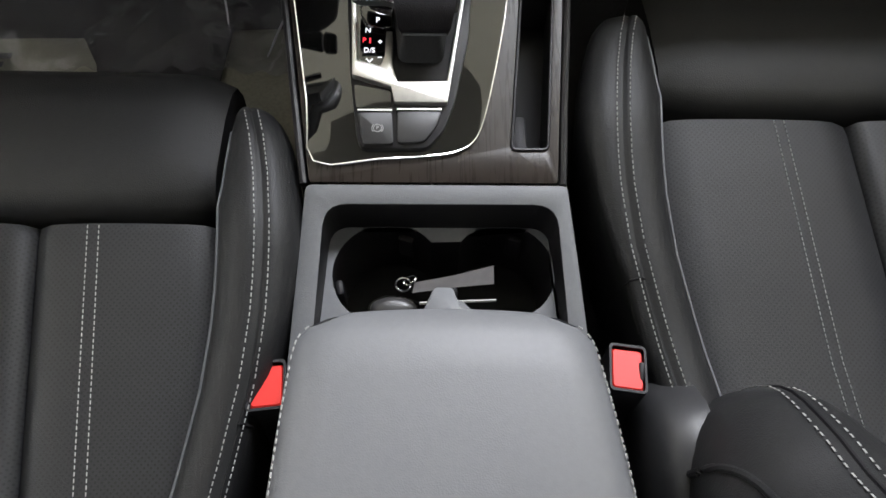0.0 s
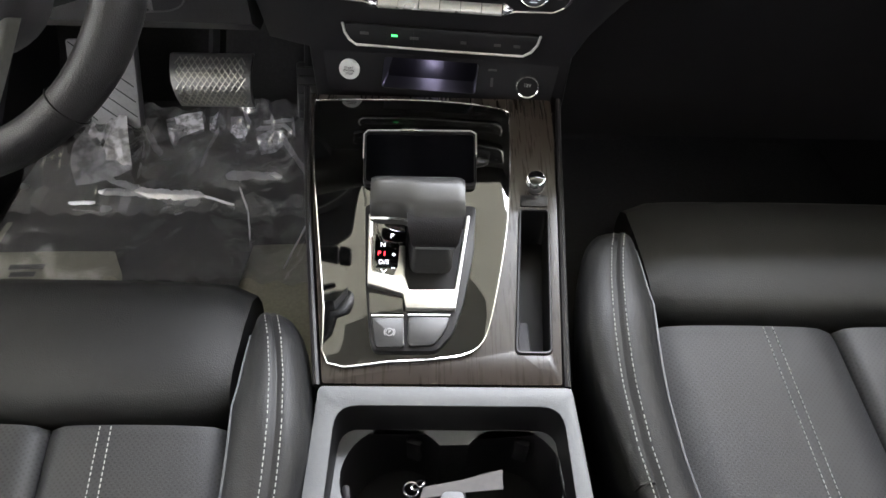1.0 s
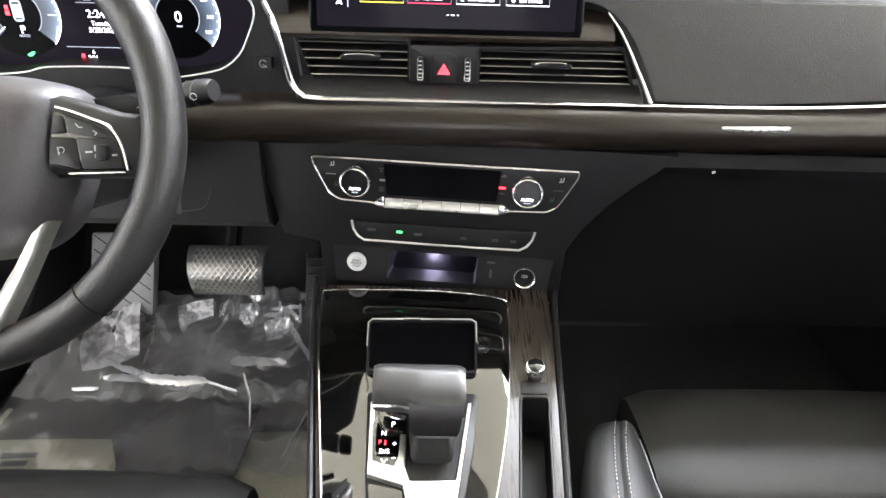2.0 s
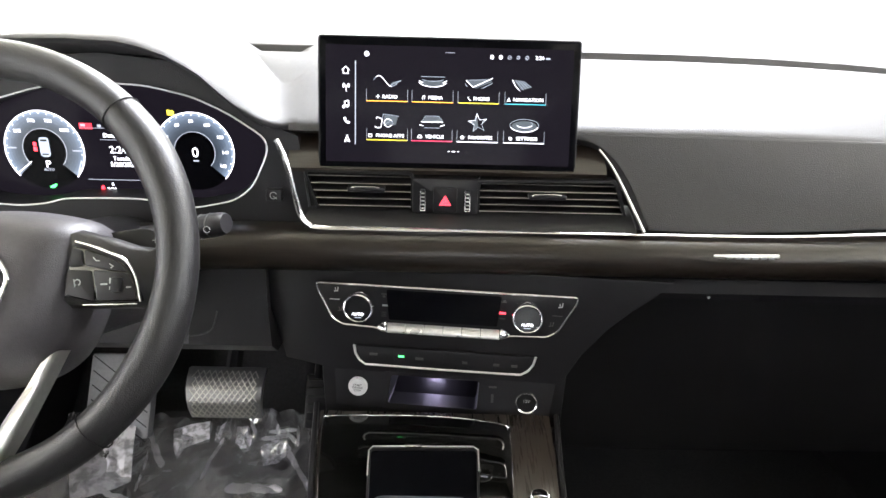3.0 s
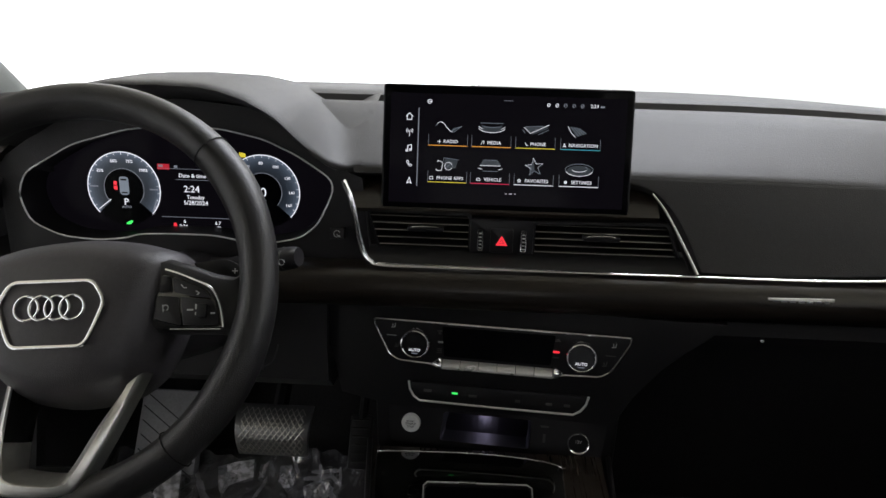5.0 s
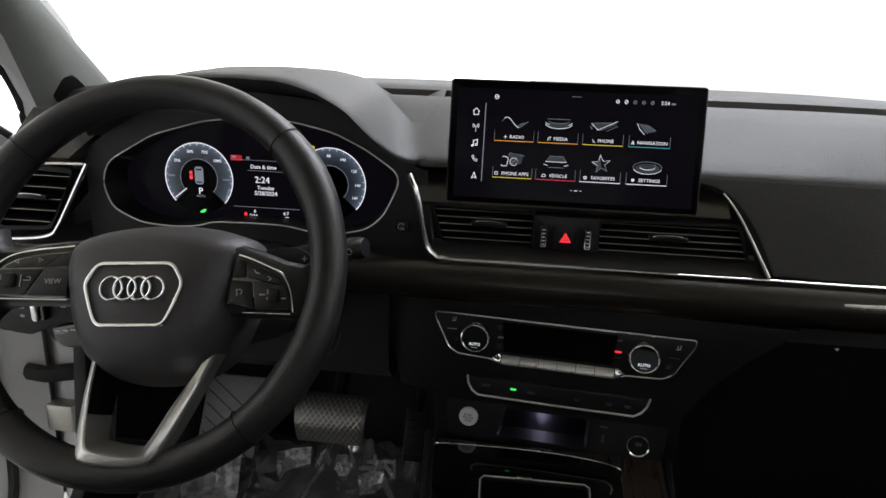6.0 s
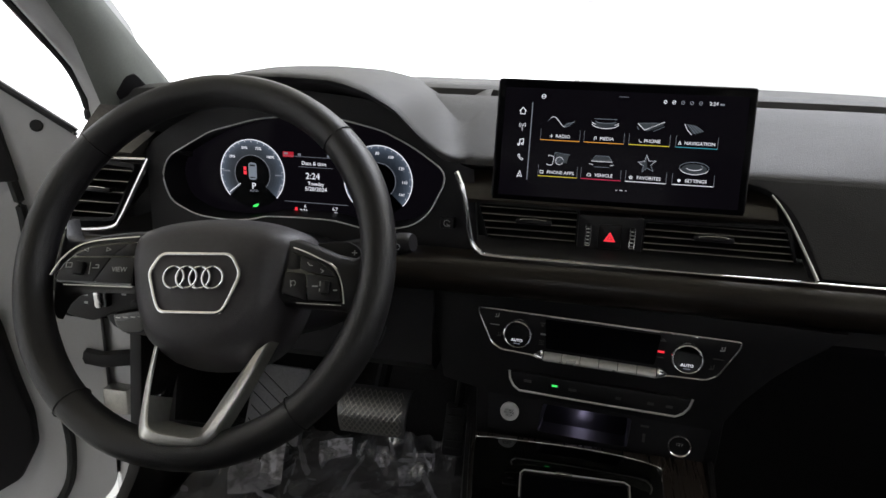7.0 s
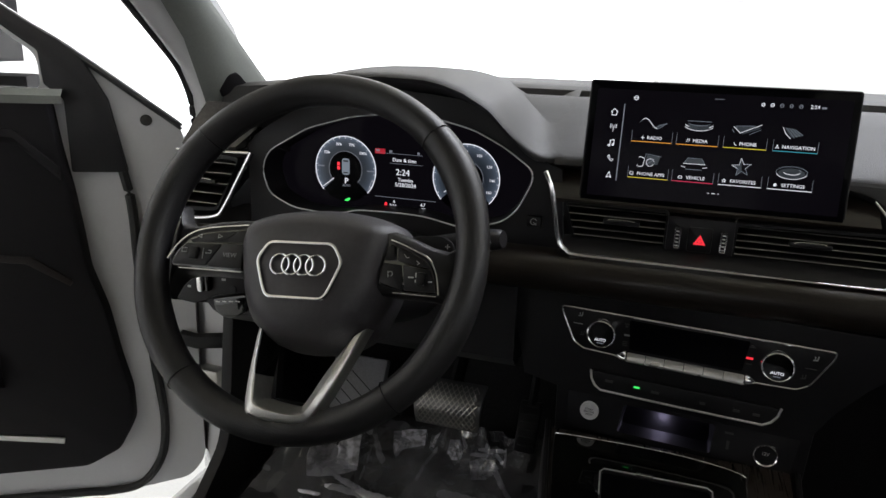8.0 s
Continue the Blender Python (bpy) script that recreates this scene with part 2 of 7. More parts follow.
def smooth_path(pts, steps=6, closed=False):
    """Catmull-Rom points through pts."""
    P = [Vector(p) for p in pts]
    n = len(P)
    out = []
    for i in range(n if closed else n - 1):
        a, b, c, d = (P[(i + k) % n] if closed else P[min(max(i + k, 0), n - 1)] for k in (-1, 0, 1, 2))
        for s in range(steps):
            t = s / steps
            out.append(0.5 * (2 * b + (c - a) * t + (2 * a - 5 * b + 4 * c - d) * t * t + (3 * b - a - 3 * c + d) * t ** 3))
    if not closed:
        out.append(P[-1])
    return out


def tube(pts, radius, sides=8, closed=False, flat=1.0, up=(0, 0, 1), bm=None):
    """A round or oval rod along pts. flat: height of the section over its width; up: the section's height."""
    P = [Vector(p) for p in pts]
    n = len(P)
    rows = []
    for i, p in enumerate(P):
        a = P[(i - 1) % n] if closed or i else P[0]
        b = P[(i + 1) % n] if closed or i < n - 1 else P[-1]
        d = (b - a).normalized()
        u = Vector(up)
        u = (u - d * u.dot(d)).normalized() if abs(u.normalized().dot(d)) < 0.99 else d.orthogonal().normalized()
        s = d.cross(u)
        r = radius[i] if isinstance(radius, (list, tuple)) else radius
        rows.append([p + s * (r * math.cos(k * 2 * math.pi / sides)) + u * (r * flat * math.sin(k * 2 * math.pi / sides)) for k in range(sides)])
    if closed:
        rows.append(rows[0])
        out = loft(rows, closed=True, bm=bm)
        bmesh.ops.remove_doubles(out, verts=out.verts, dist=1e-6)
        return out
    return loft(rows, closed=True, caps=True, bm=bm)


def rounded(pts, radius, seg=4):
    """A polygon with its corners rounded. radius: one, or one a corner."""
    out = []
    n = len(pts)
    for i in range(n):
        a, b, c = Vector(pts[i - 1]), Vector(pts[i]), Vector(pts[(i + 1) % n])
        r = radius[i] if isinstance(radius, (list, tuple)) else radius
        p, q = b + (a - b).normalized() * min(r, (a - b).length * 0.45), b + (c - b).normalized() * min(r, (c - b).length * 0.45)
        for k in range(seg + 1):
            t = k / seg
            out.append(((1 - t) ** 2 * p + 2 * t * (1 - t) * b + t * t * q)[:])
    return out


def plate(outer, frame_m, thick, holes=(), bevel=0.0, seg=2, bm=None):
    """A flat plate: outline in (u, v), holes through it, front face at w = 0, back at -thick; frame_m maps (u, v, w) to the world."""
    bm = bm or bmesh.new()
    edges, rings = [], []
    for loop in (outer, *holes):
        vs = [bm.verts.new(frame_m @ Vector((p[0], p[1], 0))) for p in loop]
        rings.append(vs)
        if holes:
            edges += [bm.edges.new((vs[i], vs[(i + 1) % len(vs)])) for i in range(len(vs))]
    if holes:
        faces = [f for f in bmesh.ops.triangle_fill(bm, use_beauty=True, use_dissolve=False, edges=edges)["geom"] if isinstance(f, bmesh.types.BMFace)]
    else:
        faces = [bm.faces.new(rings[0])]
        edges = list(faces[0].edges)
    w = (frame_m.to_3x3() @ Vector((0, 0, 1))).normalized()
    for f in faces:
        f.normal_update()
        if f.normal.dot(w) < 0:
            f.normal_flip()
    rims = [e for e in edges]
    made = bmesh.ops.extrude_face_region(bm, geom=faces)
    back = [v for v in made["geom"] if isinstance(v, bmesh.types.BMVert)]
    bmesh.ops.translate(bm, verts=back, vec=w * thick * -1)
    if bevel:
        bmesh.ops.bevel(bm, geom=[e for e in rims if e.is_valid], offset=bevel, segments=seg, profile=0.5, affect="EDGES", clamp_overlap=True)
    return bm


def axes(origin, u, v):
    """The frame with these two directions, w = u x v."""
    u, v = Vector(u).normalized(), Vector(v).normalized()
    w = u.cross(v)
    m = Matrix((u, v, w)).transposed().to_4x4()
    m.translation = Vector(origin)
    return m


def ring_pts(cx, cy, rx, ry=None, n=32, a0=0.0, a1=360.0):
    ry = rx if ry is None else ry
    full = abs(a1 - a0) >= 360
    return [(cx + rx * math.cos(radians(a0 + (a1 - a0) * i / (n if full else n - 1))), cy + ry * math.sin(radians(a0 + (a1 - a0) * i / (n if full else n - 1)))) for i in range(n)]


def bars(items, frame_m, depth=0.0004):
    """Flat bars in (u, v): centre and size each, joined."""
    bm = bmesh.new()
    for u, v, a, b in items:
        plate([(u - a / 2, v - b / 2), (u + a / 2, v - b / 2), (u + a / 2, v + b / 2), (u - a / 2, v + b / 2)], frame_m, depth, bm=bm)
    return bm


def strokes(lines, frame_m, width, depth=0.0004):
    """Flat line drawings in (u, v): polylines as thin strips, joined."""
    bm = bmesh.new()
    for line in lines:
        for a, b in zip(line, line[1:]):
            a, b = Vector(a), Vector(b)
            if (b - a).length < 1e-7:
                continue
            d = (b - a).normalized() * width * 0.5
            s = Vector((-d.y, d.x))
            plate([(a - d - s)[:], (b + d - s)[:], (b + d + s)[:], (a - d + s)[:]], frame_m, depth, bm=bm)
    return bm


def lettering(words, frame_m, size, mat, parent, name="lettering", align="CENTER"):
    cu = bpy.data.curves.new("lettering", "FONT")
    cu.body, cu.size, cu.align_x, cu.align_y, cu.extrude, cu.resolution_u = words, size, align, "CENTER", 0.0002, 2
    tmp = bpy.data.objects.new("tmp", cu)
    me = bpy.data.meshes.new_from_object(tmp)
    bpy.data.objects.remove(tmp)
    me.transform(frame_m)
    me.materials.clear()
    return part(name, me, mat, parent)


def stitch_row(pts, step=0.0046, length=0.0030, r=0.00045, lift=0.0004):
    """Short thread stitches along a path, joined."""
    P = [Vector(p) for p in pts]
    bm = bmesh.new()
    carry = 0.0
    for a, b in zip(P, P[1:]):
        d, L = (b - a).normalized(), (b - a).length
        s = carry
        while s + length < L:
            p = a + d * s + Vector((0, 0, lift))
            side = d.cross(Vector((0, 0, 1))).normalized() * r
            top = Vector((0, 0, r * 1.4))
            q = p + d * length
            v = [bm.verts.new(x) for x in (p - side, p + side, q + side, q - side, p + d * length * 0.2 + top, q - d * length * 0.2 + top)]
            for f in ((0, 1, 4), (1, 2, 5, 4), (2, 3, 5), (3, 0, 4, 5)):
                bm.faces.new([v[i] for i in f])
            s += step
        carry = max(0.0, s - L)
    return bm


# ---- the bay round the car ----
def slab(x0, x1, y0, y1, z0, z1, bevel=0.0):
    return box(((x0 + x1) / 2, (y0 + y1) / 2, (z0 + z1) / 2), (x1 - x0, y1 - y0, z1 - z0), bevel)


setting("ground", slab(-5, 5, -6, 6, -0.32, -0.22), M_BAYFLOOR, "light grey painted concrete floor of a photo bay", "floor")
# this wall glows, in place of strong light falling on it
setting("wall_north", slab(-5, 5, 5.0, 5.1, -0.22, 3.2), M_GLOW_WALL, "plain white bay wall ahead of the car, made to glow", "wall")
setting("wall_south", slab(-5, 5, -5.1, -5.0, -0.22, 3.2), M_WALL, "plain white painted bay wall behind the car", "wall")
# a faint glow is added to this wall too
setting("wall_west", slab(-4.6, -4.5, -5, 5, -0.22, 3.2), M_FAINT_GLOW_WALL, "plain white painted bay wall beside the car", "wall")
setting("wall_east", slab(4.5, 4.6, -5, 5, -0.22, 3.2), M_WALL, "plain white painted bay wall beside the car", "wall")
setting("ceiling", slab(-4.6, 4.6, -5.1, 5.1, 3.2, 3.3), M_CEIL, "plain beige bay ceiling", "ceiling")
# a slim joint on the wall ahead, and a hanging cloth beyond it
setting("trim", slab(-0.045, -0.005, 4.975, 5.0, -0.22, 3.2), M_CLOTH, "white vertical joint strip on the bay wall", "trim")
cloth_x = [0.0 + 0.05 * i for i in range(66)]
fold = [[(x, 4.93 + 0.012 * math.sin(x * 23) + 0.010 * math.sin(x * 7.4 + 1) + 0.10 * math.exp(-((x - 0.44) / 0.06) ** 2) * -0.35, z) for x in cloth_x] for z in (-0.2, 1.5, 3.15)]
tagged(part("curtain", loft(fold), M_CLOTH, smooth=80), "white hanging cloth curtain with soft folds", "curtain")

# ---- car shell ----
car_floor = setting("floor", slab(-0.74, 0.74, -1.4, 1.05, 0.20, 0.25), M_CARPET, "dark grey cabin carpet under the seats", "floor")
setting("wall_firewall", loft([[(x, 1.02, 0.25), (x, 1.12, 0.36), (x, 1.22, 0.55), (x, 1.22, 0.80)] for x in (-0.74, 0.74)]), M_CARPET,
        "dark carpeted firewall at the end of the footwells", "wall")
header_y = lambda x: 0.62 - 0.41 * min(1.0, abs(x) / 0.62) ** 2
setting("ceiling_headliner", loft([[(x, y if f is None else y + (header_y(x) - y) * f, 1.475 - 0.055 * (x / 0.6) ** 2 - (0.07 * f ** 1.6 * (1 - (x / 0.6) ** 2) if f else 0)) for x in [-0.60 + 0.1 * i for i in range(13)]] for y, f in ((0.10, 1.0), (0.10, 0.75), (0.10, 0.5), (0.10, 0.25), (0.10, None), (-0.4, None), (-1.0, None), (-1.4, None))]),
        M_HEAD, "light grey cloth headliner", "headliner")
setting("wall_right_door", loft([[(0.74, y, 0.25), (0.70, y, 0.6), (0.735, y, 0.90), (0.80, y, 0.95), (0.84, y, 0.3)] for y in (1.25, 0.2, -0.6, -1.4)]), M_LOWER,
        "black inner panel of the closed passenger door", "door panel")
setting("wall_left_rear", loft([[(-0.74, y, 0.25), (-0.70, y, 0.6), (-0.735, y, 0.90), (-0.80, y, 0.95), (-0.84, y, 0.3)] for y in (-0.25, -0.8, -1.4)]), M_LOWER,
        "black inner panel of the closed rear door", "door panel")
setting("wall_rear", slab(-0.74, 0.74, -1.46, -1.4, 0.2, 0.95), M_LOWER, "black panel behind the cabin", "wall")


def pillar(side):
    """A-pillar, cloth-lined, from the dash end up to the roof."""
    a, b = Vector((0.745 * side, 0.975, 0.935)), Vector((0.64 * side, 0.20, 1.43))
    rows = []
    for k in range(13):
        t = (k / 12) ** 1.5
        c = a.lerp(b, t)
        foot = max(0.0, 1 - t / 0.30) ** 0.9
        sec = [(-0.03, 0.028), (0.010, 0.026), (0.024, 0.012), (0.028, -0.002), (0.024, -0.018 - 0.05 * foot), (0.008, -0.030 - 0.085 * foot), (-0.006, -0.034 - 0.10 * foot)]
        rows.append([c + Vector((-side * u, v * 0.54, v * 0.84)) if v > -0.02 else c + Vector((-side * u, v * (0.54 + 0.5 * foot), v * 0.84 * (1 - 0.62 * foot))) for u, v in sec])
    ob = tagged(part("pillar_left" if side < 0 else "pillar_right", loft(rows, closed=True, caps=True), M_PILLAR),
                "grey cloth covered windscreen pillar", "pillar", kind="structure")
    return ob


pl = pillar(-1)
pillar(1)
spk = axes((-0.7034, 0.8278, 0.9781), (0.6525, 0.7578, -0.0000), (0.1561, -0.1344, 0.9786))
part("speaker_grille", plate(rounded([(-0.0168, -0.0334), (0.0018, -0.0214), (0.0215, -0.0103), (0.0096, 0.003), (0.0051, 0.0056), (-0.0186, 0.0015), (-0.0298, -0.004)], 0.003), spk, 0.03, bevel=0.0008), M_TRIM, pl, "dark small tweeter grille")
for side in (-1, 1):
    setting("pillar_mid", loft([[(0.74 * side, -0.36, 0.9), (0.74 * side, -0.22, 0.9), (0.70 * side, -0.22, 0.9), (0.70 * side, -0.36, 0.9)],
                                [(0.60 * side, -0.42, 1.43), (0.60 * side, -0.32, 1.43), (0.57 * side, -0.32, 1.43), (0.57 * side, -0.42, 1.43)]], closed=True, caps=True),
            M_PILLAR, "grey cloth covered door pillar", "pillar")
ws = [[(x, 1.22 - 0.16 * (x / 0.72) ** 2, 0.965), (x * 0.93, (1.22 - 0.16 * (x / 0.72) ** 2 + header_y(x * 0.84)) / 2, 1.20 - 0.01 * (x / 0.74) ** 2), (x * 0.84, header_y(x * 0.84) + 0.004, 1.405 + 0.015 * (x / 0.74) ** 2)] for x in (-0.74, -0.5, -0.25, 0, 0.25, 0.5, 0.74)]
pane = setting("window_1", loft(ws), M_PANE, "clear sloping windscreen glass", "windscreen")
pane.visible_shadow = False


# ---- dashboard ----
dash = thing("dashboard", (0, 0.9, 0.5), "black grained dashboard with dark wood trim and chrome strip", "dashboard")


def lerp_table(table, x):
    return float(np.interp(x, [t[0] for t in table], [t[1] for t in table]))


def soft_dash(x):
    """Fall of the dash towards its ends."""
    return -0.020 * max(0.0, abs(x) - 0.25) ** 2 / 0.2


XS = [-0.725, -0.66, -0.60, -0.56, -0.5, -0.4, -0.3, -0.2, -0.1, 0, 0.1, 0.2, 0.3, 0.4, 0.5, 0.6, 0.68, 0.74]
prof = [(1.30, 0.90), (1.28, 0.975), (1.20, 0.990), (1.10, 0.9925), (0.98, 0.9925), (0.90, 0.9905), (0.845, 0.9885), (0.832, 0.984), (0.826, 0.972), (0.822, 0.94), (0.82, 0.85), (1.30, 0.85)]
part("top_panel", loft([[(x, y, z + soft_dash(x)) for y, z in prof] for x in XS], closed=True, caps=True), M_PAD, dash)
prof = [(0.815, 0.94), (0.813, 0.968), (0.806, 0.977), (0.79, 0.974), (0.76, 0.962), (0.72, 0.942), (0.69, 0.927), (0.672, 0.917), (0.664, 0.9115), (0.662, 0.906), (0.70, 0.895), (0.815, 0.90)]
for x0, x1 in ((-0.168, 0.74), (-0.635, -0.53)):
    xs = [x0 + (x1 - x0) * i / 12 for i in range(13)]
    part("upper_pad", loft([[(x, y, z + soft_dash(x)) for y, z in prof] for x in xs], closed=True, caps=True), M_PAD, dash)
part("upper_pad", loft([[(x, y, z + soft_dash(x)) for y, z in ((0.815, 0.94), (0.813, 0.968), (0.806, 0.977), (0.79, 0.974), (0.76, 0.962), (0.725, 0.9445), (0.725, 0.93))] for x in (-0.31, -0.25, -0.168)], closed=True, caps=True), M_PAD, dash)
# face of the passenger side, with the arch over the vents cut out
face = axes((0, 0.6165, 0.816), (1, 0, 0), (0, 0.0455, 0.0945))
L = math.hypot(0.0455, 0.0945)
arch = smooth_path([(0.210, 0.002), (0.198, 0.036), (0.185, 0.063), (0.169, 0.083), (0.145, 0.096), (0.10, 0.1000)], 4)
part("pad_face", plate([p[:] for p in arch] + [(0.10, L + 0.002), (0.74, L - 0.004), (0.74, 0.012), (0.45, 0.008), (0.30, 0.0)], face, 0.03, bevel=0.004), M_PAD, dash)
# speaker slots at the far end of the pad
bm = bmesh.new()
for i in range(40):
    x = 0.46 + i * 0.0058
    h = min(1.0, i / 12) * 0.024
    y1, y0 = 0.796, 0.796 - h
    zf = lambda y: lerp_table([(0.72, 0.942), (0.76, 0.962), (0.79, 0.974), (0.806, 0.977)], y) + soft_dash(x) + 0.0006
    loft([[(x, y0, zf(y0)), (x + 0.0026, y0, zf(y0))], [(x, y1, zf(y1)), (x + 0.0026, y1, zf(y1))]], bm=bm)
tagged(part("speaker_slots", bm, M_DARK, dash), kind="stuff")

# hood over the instruments
HOOD = [(0, 0.998), (0.045, 0.9965), (0.065, 0.993), (0.09, 0.985), (0.12, 0.969), (0.150, 0.948), (0.168, 0.934), (0.184, 0.921), (0.200, 0.911), (0.22, 0.900), (0.25, 0.88)]
HX = -0.356


def hood_side(x):
    """Distance from the hood's middle; the outer side is drawn out wider."""
    return (HX - x) / 1.17 if x < HX else x - HX


def lip(x):
    return lerp_table(HOOD, hood_side(x))


def dash_z(y):
    return lerp_table([(0.60, 0.88), (0.664, 0.9115), (0.69, 0.927), (0.72, 0.942), (0.76, 0.962), (0.806, 0.977), (0.85, 0.9885), (1.1, 0.984)], y)


hx = [HX + s * ((0.196 if s > 0 else 0.262) * (i / 26)) for s in (-1, 1) for i in range(27)]
hx = sorted(set(round(v, 5) for v in hx))
rows = []
for y, up in ((0.672, -0.020), (0.62, -0.0085), (0.6035, -0.0055), (0.600, -0.002), (0.6025, 0.0005), (0.615, 0.003), (0.65, 0.006), (0.70, 0.009), (0.76, 0.010), (0.83, 0.008), (0.90, 0.003), (0.98, -0.006), (1.06, -0.018)):
    row = []
    for x in hx:
        z = lip(x) + up
        if x < HX:
            e = max(0.0, hood_side(x) - 0.140) / 0.046
            yy = y + 0.078 * min(1.0, e) ** 1.5 * max(0.0, min(1.0, (0.80 - y) / 0.2))
        else:
            e = max(0.0, min(1.0, (hood_side(x) - 0.115) / 0.078))
            e = e * e * (3 - 2 * e)
            yy = y + 0.0645 * e * max(0.0, min(1.0, (0.80 - y) / 0.2))
            z = z * (1 - e) + e * (dash_z(max(yy, 0.664)) + min(up, 0.0) * 1.5 + 0.0015 + soft_dash(x))
        row.append((x, yy, z))
    rows.append(row)
hood = part("instrument_hood", loft(rows), M_PAD, dash, smooth=60)

# wood band under the chrome, bulging towards the cabin
prof = [(0.640, 0.812), (0.6145, 0.812), (0.604, 0.8085), (0.598, 0.803), (0.594, 0.795), (0.5935, 0.787), (0.597, 0.778), (0.604, 0.771), (0.616, 0.7665), (0.66, 0.7655)]
xs = [-0.685 + 1.425 * i / 36 for i in range(37)]


def band_rise(x):
    return 0.008 * max(0.0, (x - 0.28) / 0.46) ** 1.5 - 0.010 * max(0.0, (-0.21 - x) / 0.25) ** 1.0 * (1 if x > -0.46 else 1)


part("wood_band", loft([[(x, y, z + band_rise(x)) for y, z in prof] for x in xs], closed=True, caps=True), M_DASHWOOD, dash, "dark brown open-pore wood band")
# chrome strip: round the vents, then out to the passenger's end
ch = smooth_path([(-0.171, 0.619, 0.9035), (-0.1675, 0.6175, 0.896), (-0.162, 0.616, 0.882), (-0.154, 0.6145, 0.845), (-0.149, 0.6135, 0.827), (-0.141, 0.6125, 0.818), (-0.128, 0.612, 0.8145), (-0.06, 0.612, 0.8145), (0.10, 0.612, 0.8145), (0.21, 0.612, 0.8150), (0.34, 0.612, 0.8160), (0.46, 0.612, 0.8215), (0.60, 0.613, 0.8265), (0.74, 0.614, 0.830)], 6)
part("chrome_strip", tube(ch, [0.0030 - 0.0016 * min(1, max(0, (p.x + 0.05) / 0.15)) for p in ch], 8), M_CHROME, dash, "polished chrome strip")
part("chrome_bracket", tube(smooth_path([(0.157, 0.643, 0.897), (0.172, 0.635, 0.878), (0.190, 0.624, 0.846), (0.2045, 0.6125, 0.8175)], 5), [0.0010 + 0.0010 * k / 15 for k in range(16)], 8), M_METAL, dash, "dull metal edge")
# small emblem bar on the wood band
eb = axes((0.3075, 0.5955, 0.797), (1, 0.0, 0.02), (0, 0.10, 1))
badge = part("emblem_bar", plate(rounded([(-0.034, -0.0045), (0.034, -0.0045), (0.034, 0.0045), (-0.034, 0.0045)], 0.0015), eb, 0.004, bevel=0.0006), M_SATIN, dash, "small satin metal emblem bar")
part("raised_shapes", bars([(-0.026 + 0.0087 * i, 0, 0.0062, 0.0035) for i in range(7)], eb @ Matrix.Translation((0, 0, 0.0006)), 0.001), M_CHROME, badge)

# centre stack behind the climate controls
# the stack is turned a little towards the driver
STACK_U = (1, -0.10, 0)
fr = axes((0, 0.622, 0), STACK_U, (0, 0, 1))
part("stack_face", plate([(-0.137, 0.58), (-0.139, 0.640), (-0.181, 0.648), (-0.190, 0.69), (-0.214, 0.768), (0.240, 0.768), (0.222, 0.748), (0.200, 0.730), (0.178, 0.708), (0.153, 0.675), (0.139, 0.648), (0.137, 0.58)], fr, 0.20, holes=[[(-0.066, 0.597), (0.046, 0.597), (0.047, 0.6375), (-0.064, 0.6375)]], bevel=0.006), M_BUTTON, dash)
part("knee_panel", loft([[(x, 0.632 + 0.02 * k, 0.772), (x, 0.628 + 0.02 * k, 0.72), (x, 0.634 + 0.02 * k, 0.665 + b), (x, 0.66, 0.645 + b), (x, 0.84, 0.64 + b), (x, 0.84, 0.772)] for k, x, b in ((0, -0.194, 0), (0, -0.3, 0), (0, -0.5, 0), (0.15, -0.625, 0), (0.3, -0.655, 0.03), (1, -0.73, 0.045))], closed=True, caps=True), M_LOWER, dash)
part("cover_edge", tube(smooth_path([(-0.300, 0.6318, 0.6765), (-0.279, 0.6318, 0.6780), (-0.2670, 0.6314, 0.6810), (-0.2590, 0.6306, 0.6867), (-0.2540, 0.6296, 0.6969), (-0.2500, 0.6284, 0.7102)], 4), 0.0009, 6), M_HUB, dash, "raised edge of the column cover")
part("glovebox", loft([[(x, 0.625 + a, 0.766), (x, 0.627 + a, 0.745), (x, 0.655 + a, 0.72), (x, 0.70, 0.60), (x, 0.74, 0.46), (x, 0.9, 0.44), (x, 0.9, 0.766)] for x, a in ((0.155, 0.03), (0.222, 0.004), (0.4, 0), (0.6, 0), (0.74, 0.01))], closed=True, caps=True), M_LOWER, dash)
part("glovebox_lid", loft([[(x, 0.619, 0.764), (x, 0.618, 0.748), (x, 0.628, 0.737), (x, 0.640, 0.737), (x, 0.640, 0.764)] for x in (0.2265, 0.4, 0.72)], closed=True, caps=True), M_LOWER, dash)
part("lock_dot", plate(ring_pts(0, 0, 0.0022, n=10), axes((0.288, 0.6225, 0.7425), (1, 0, 0), (0, 0.3, 1)), 0.002), M_CHROME, dash)

# glossy ledge between vents and screen, and over the outer vent
part("ledge", loft([[(x, 0.646, 0.8655), (x, 0.644, 0.870), (x, 0.668, 0.893), (x, 0.705, 0.905), (x, 0.72, 0.865)] for x in (-0.168, -0.08, 0.0, 0.10, 0.168)], closed=True, caps=True), M_DASHWOOD, dash, "glossy dark trim ledge")
part("end_trim", loft([[(x, 0.642, 0.893), (x, 0.640, 0.897), (x + k * 0.5, 0.660, 0.925), (x + k, 0.685, 0.950), (x + k, 0.72, 0.945), (x, 0.72, 0.893)] for x, k in ((-0.66, 0.01), (-0.60, 0.03), (-0.578, 0.050))], closed=True, caps=True), M_GLOSSTRIM, dash, "glossy grey-brown trim over the outer vent")

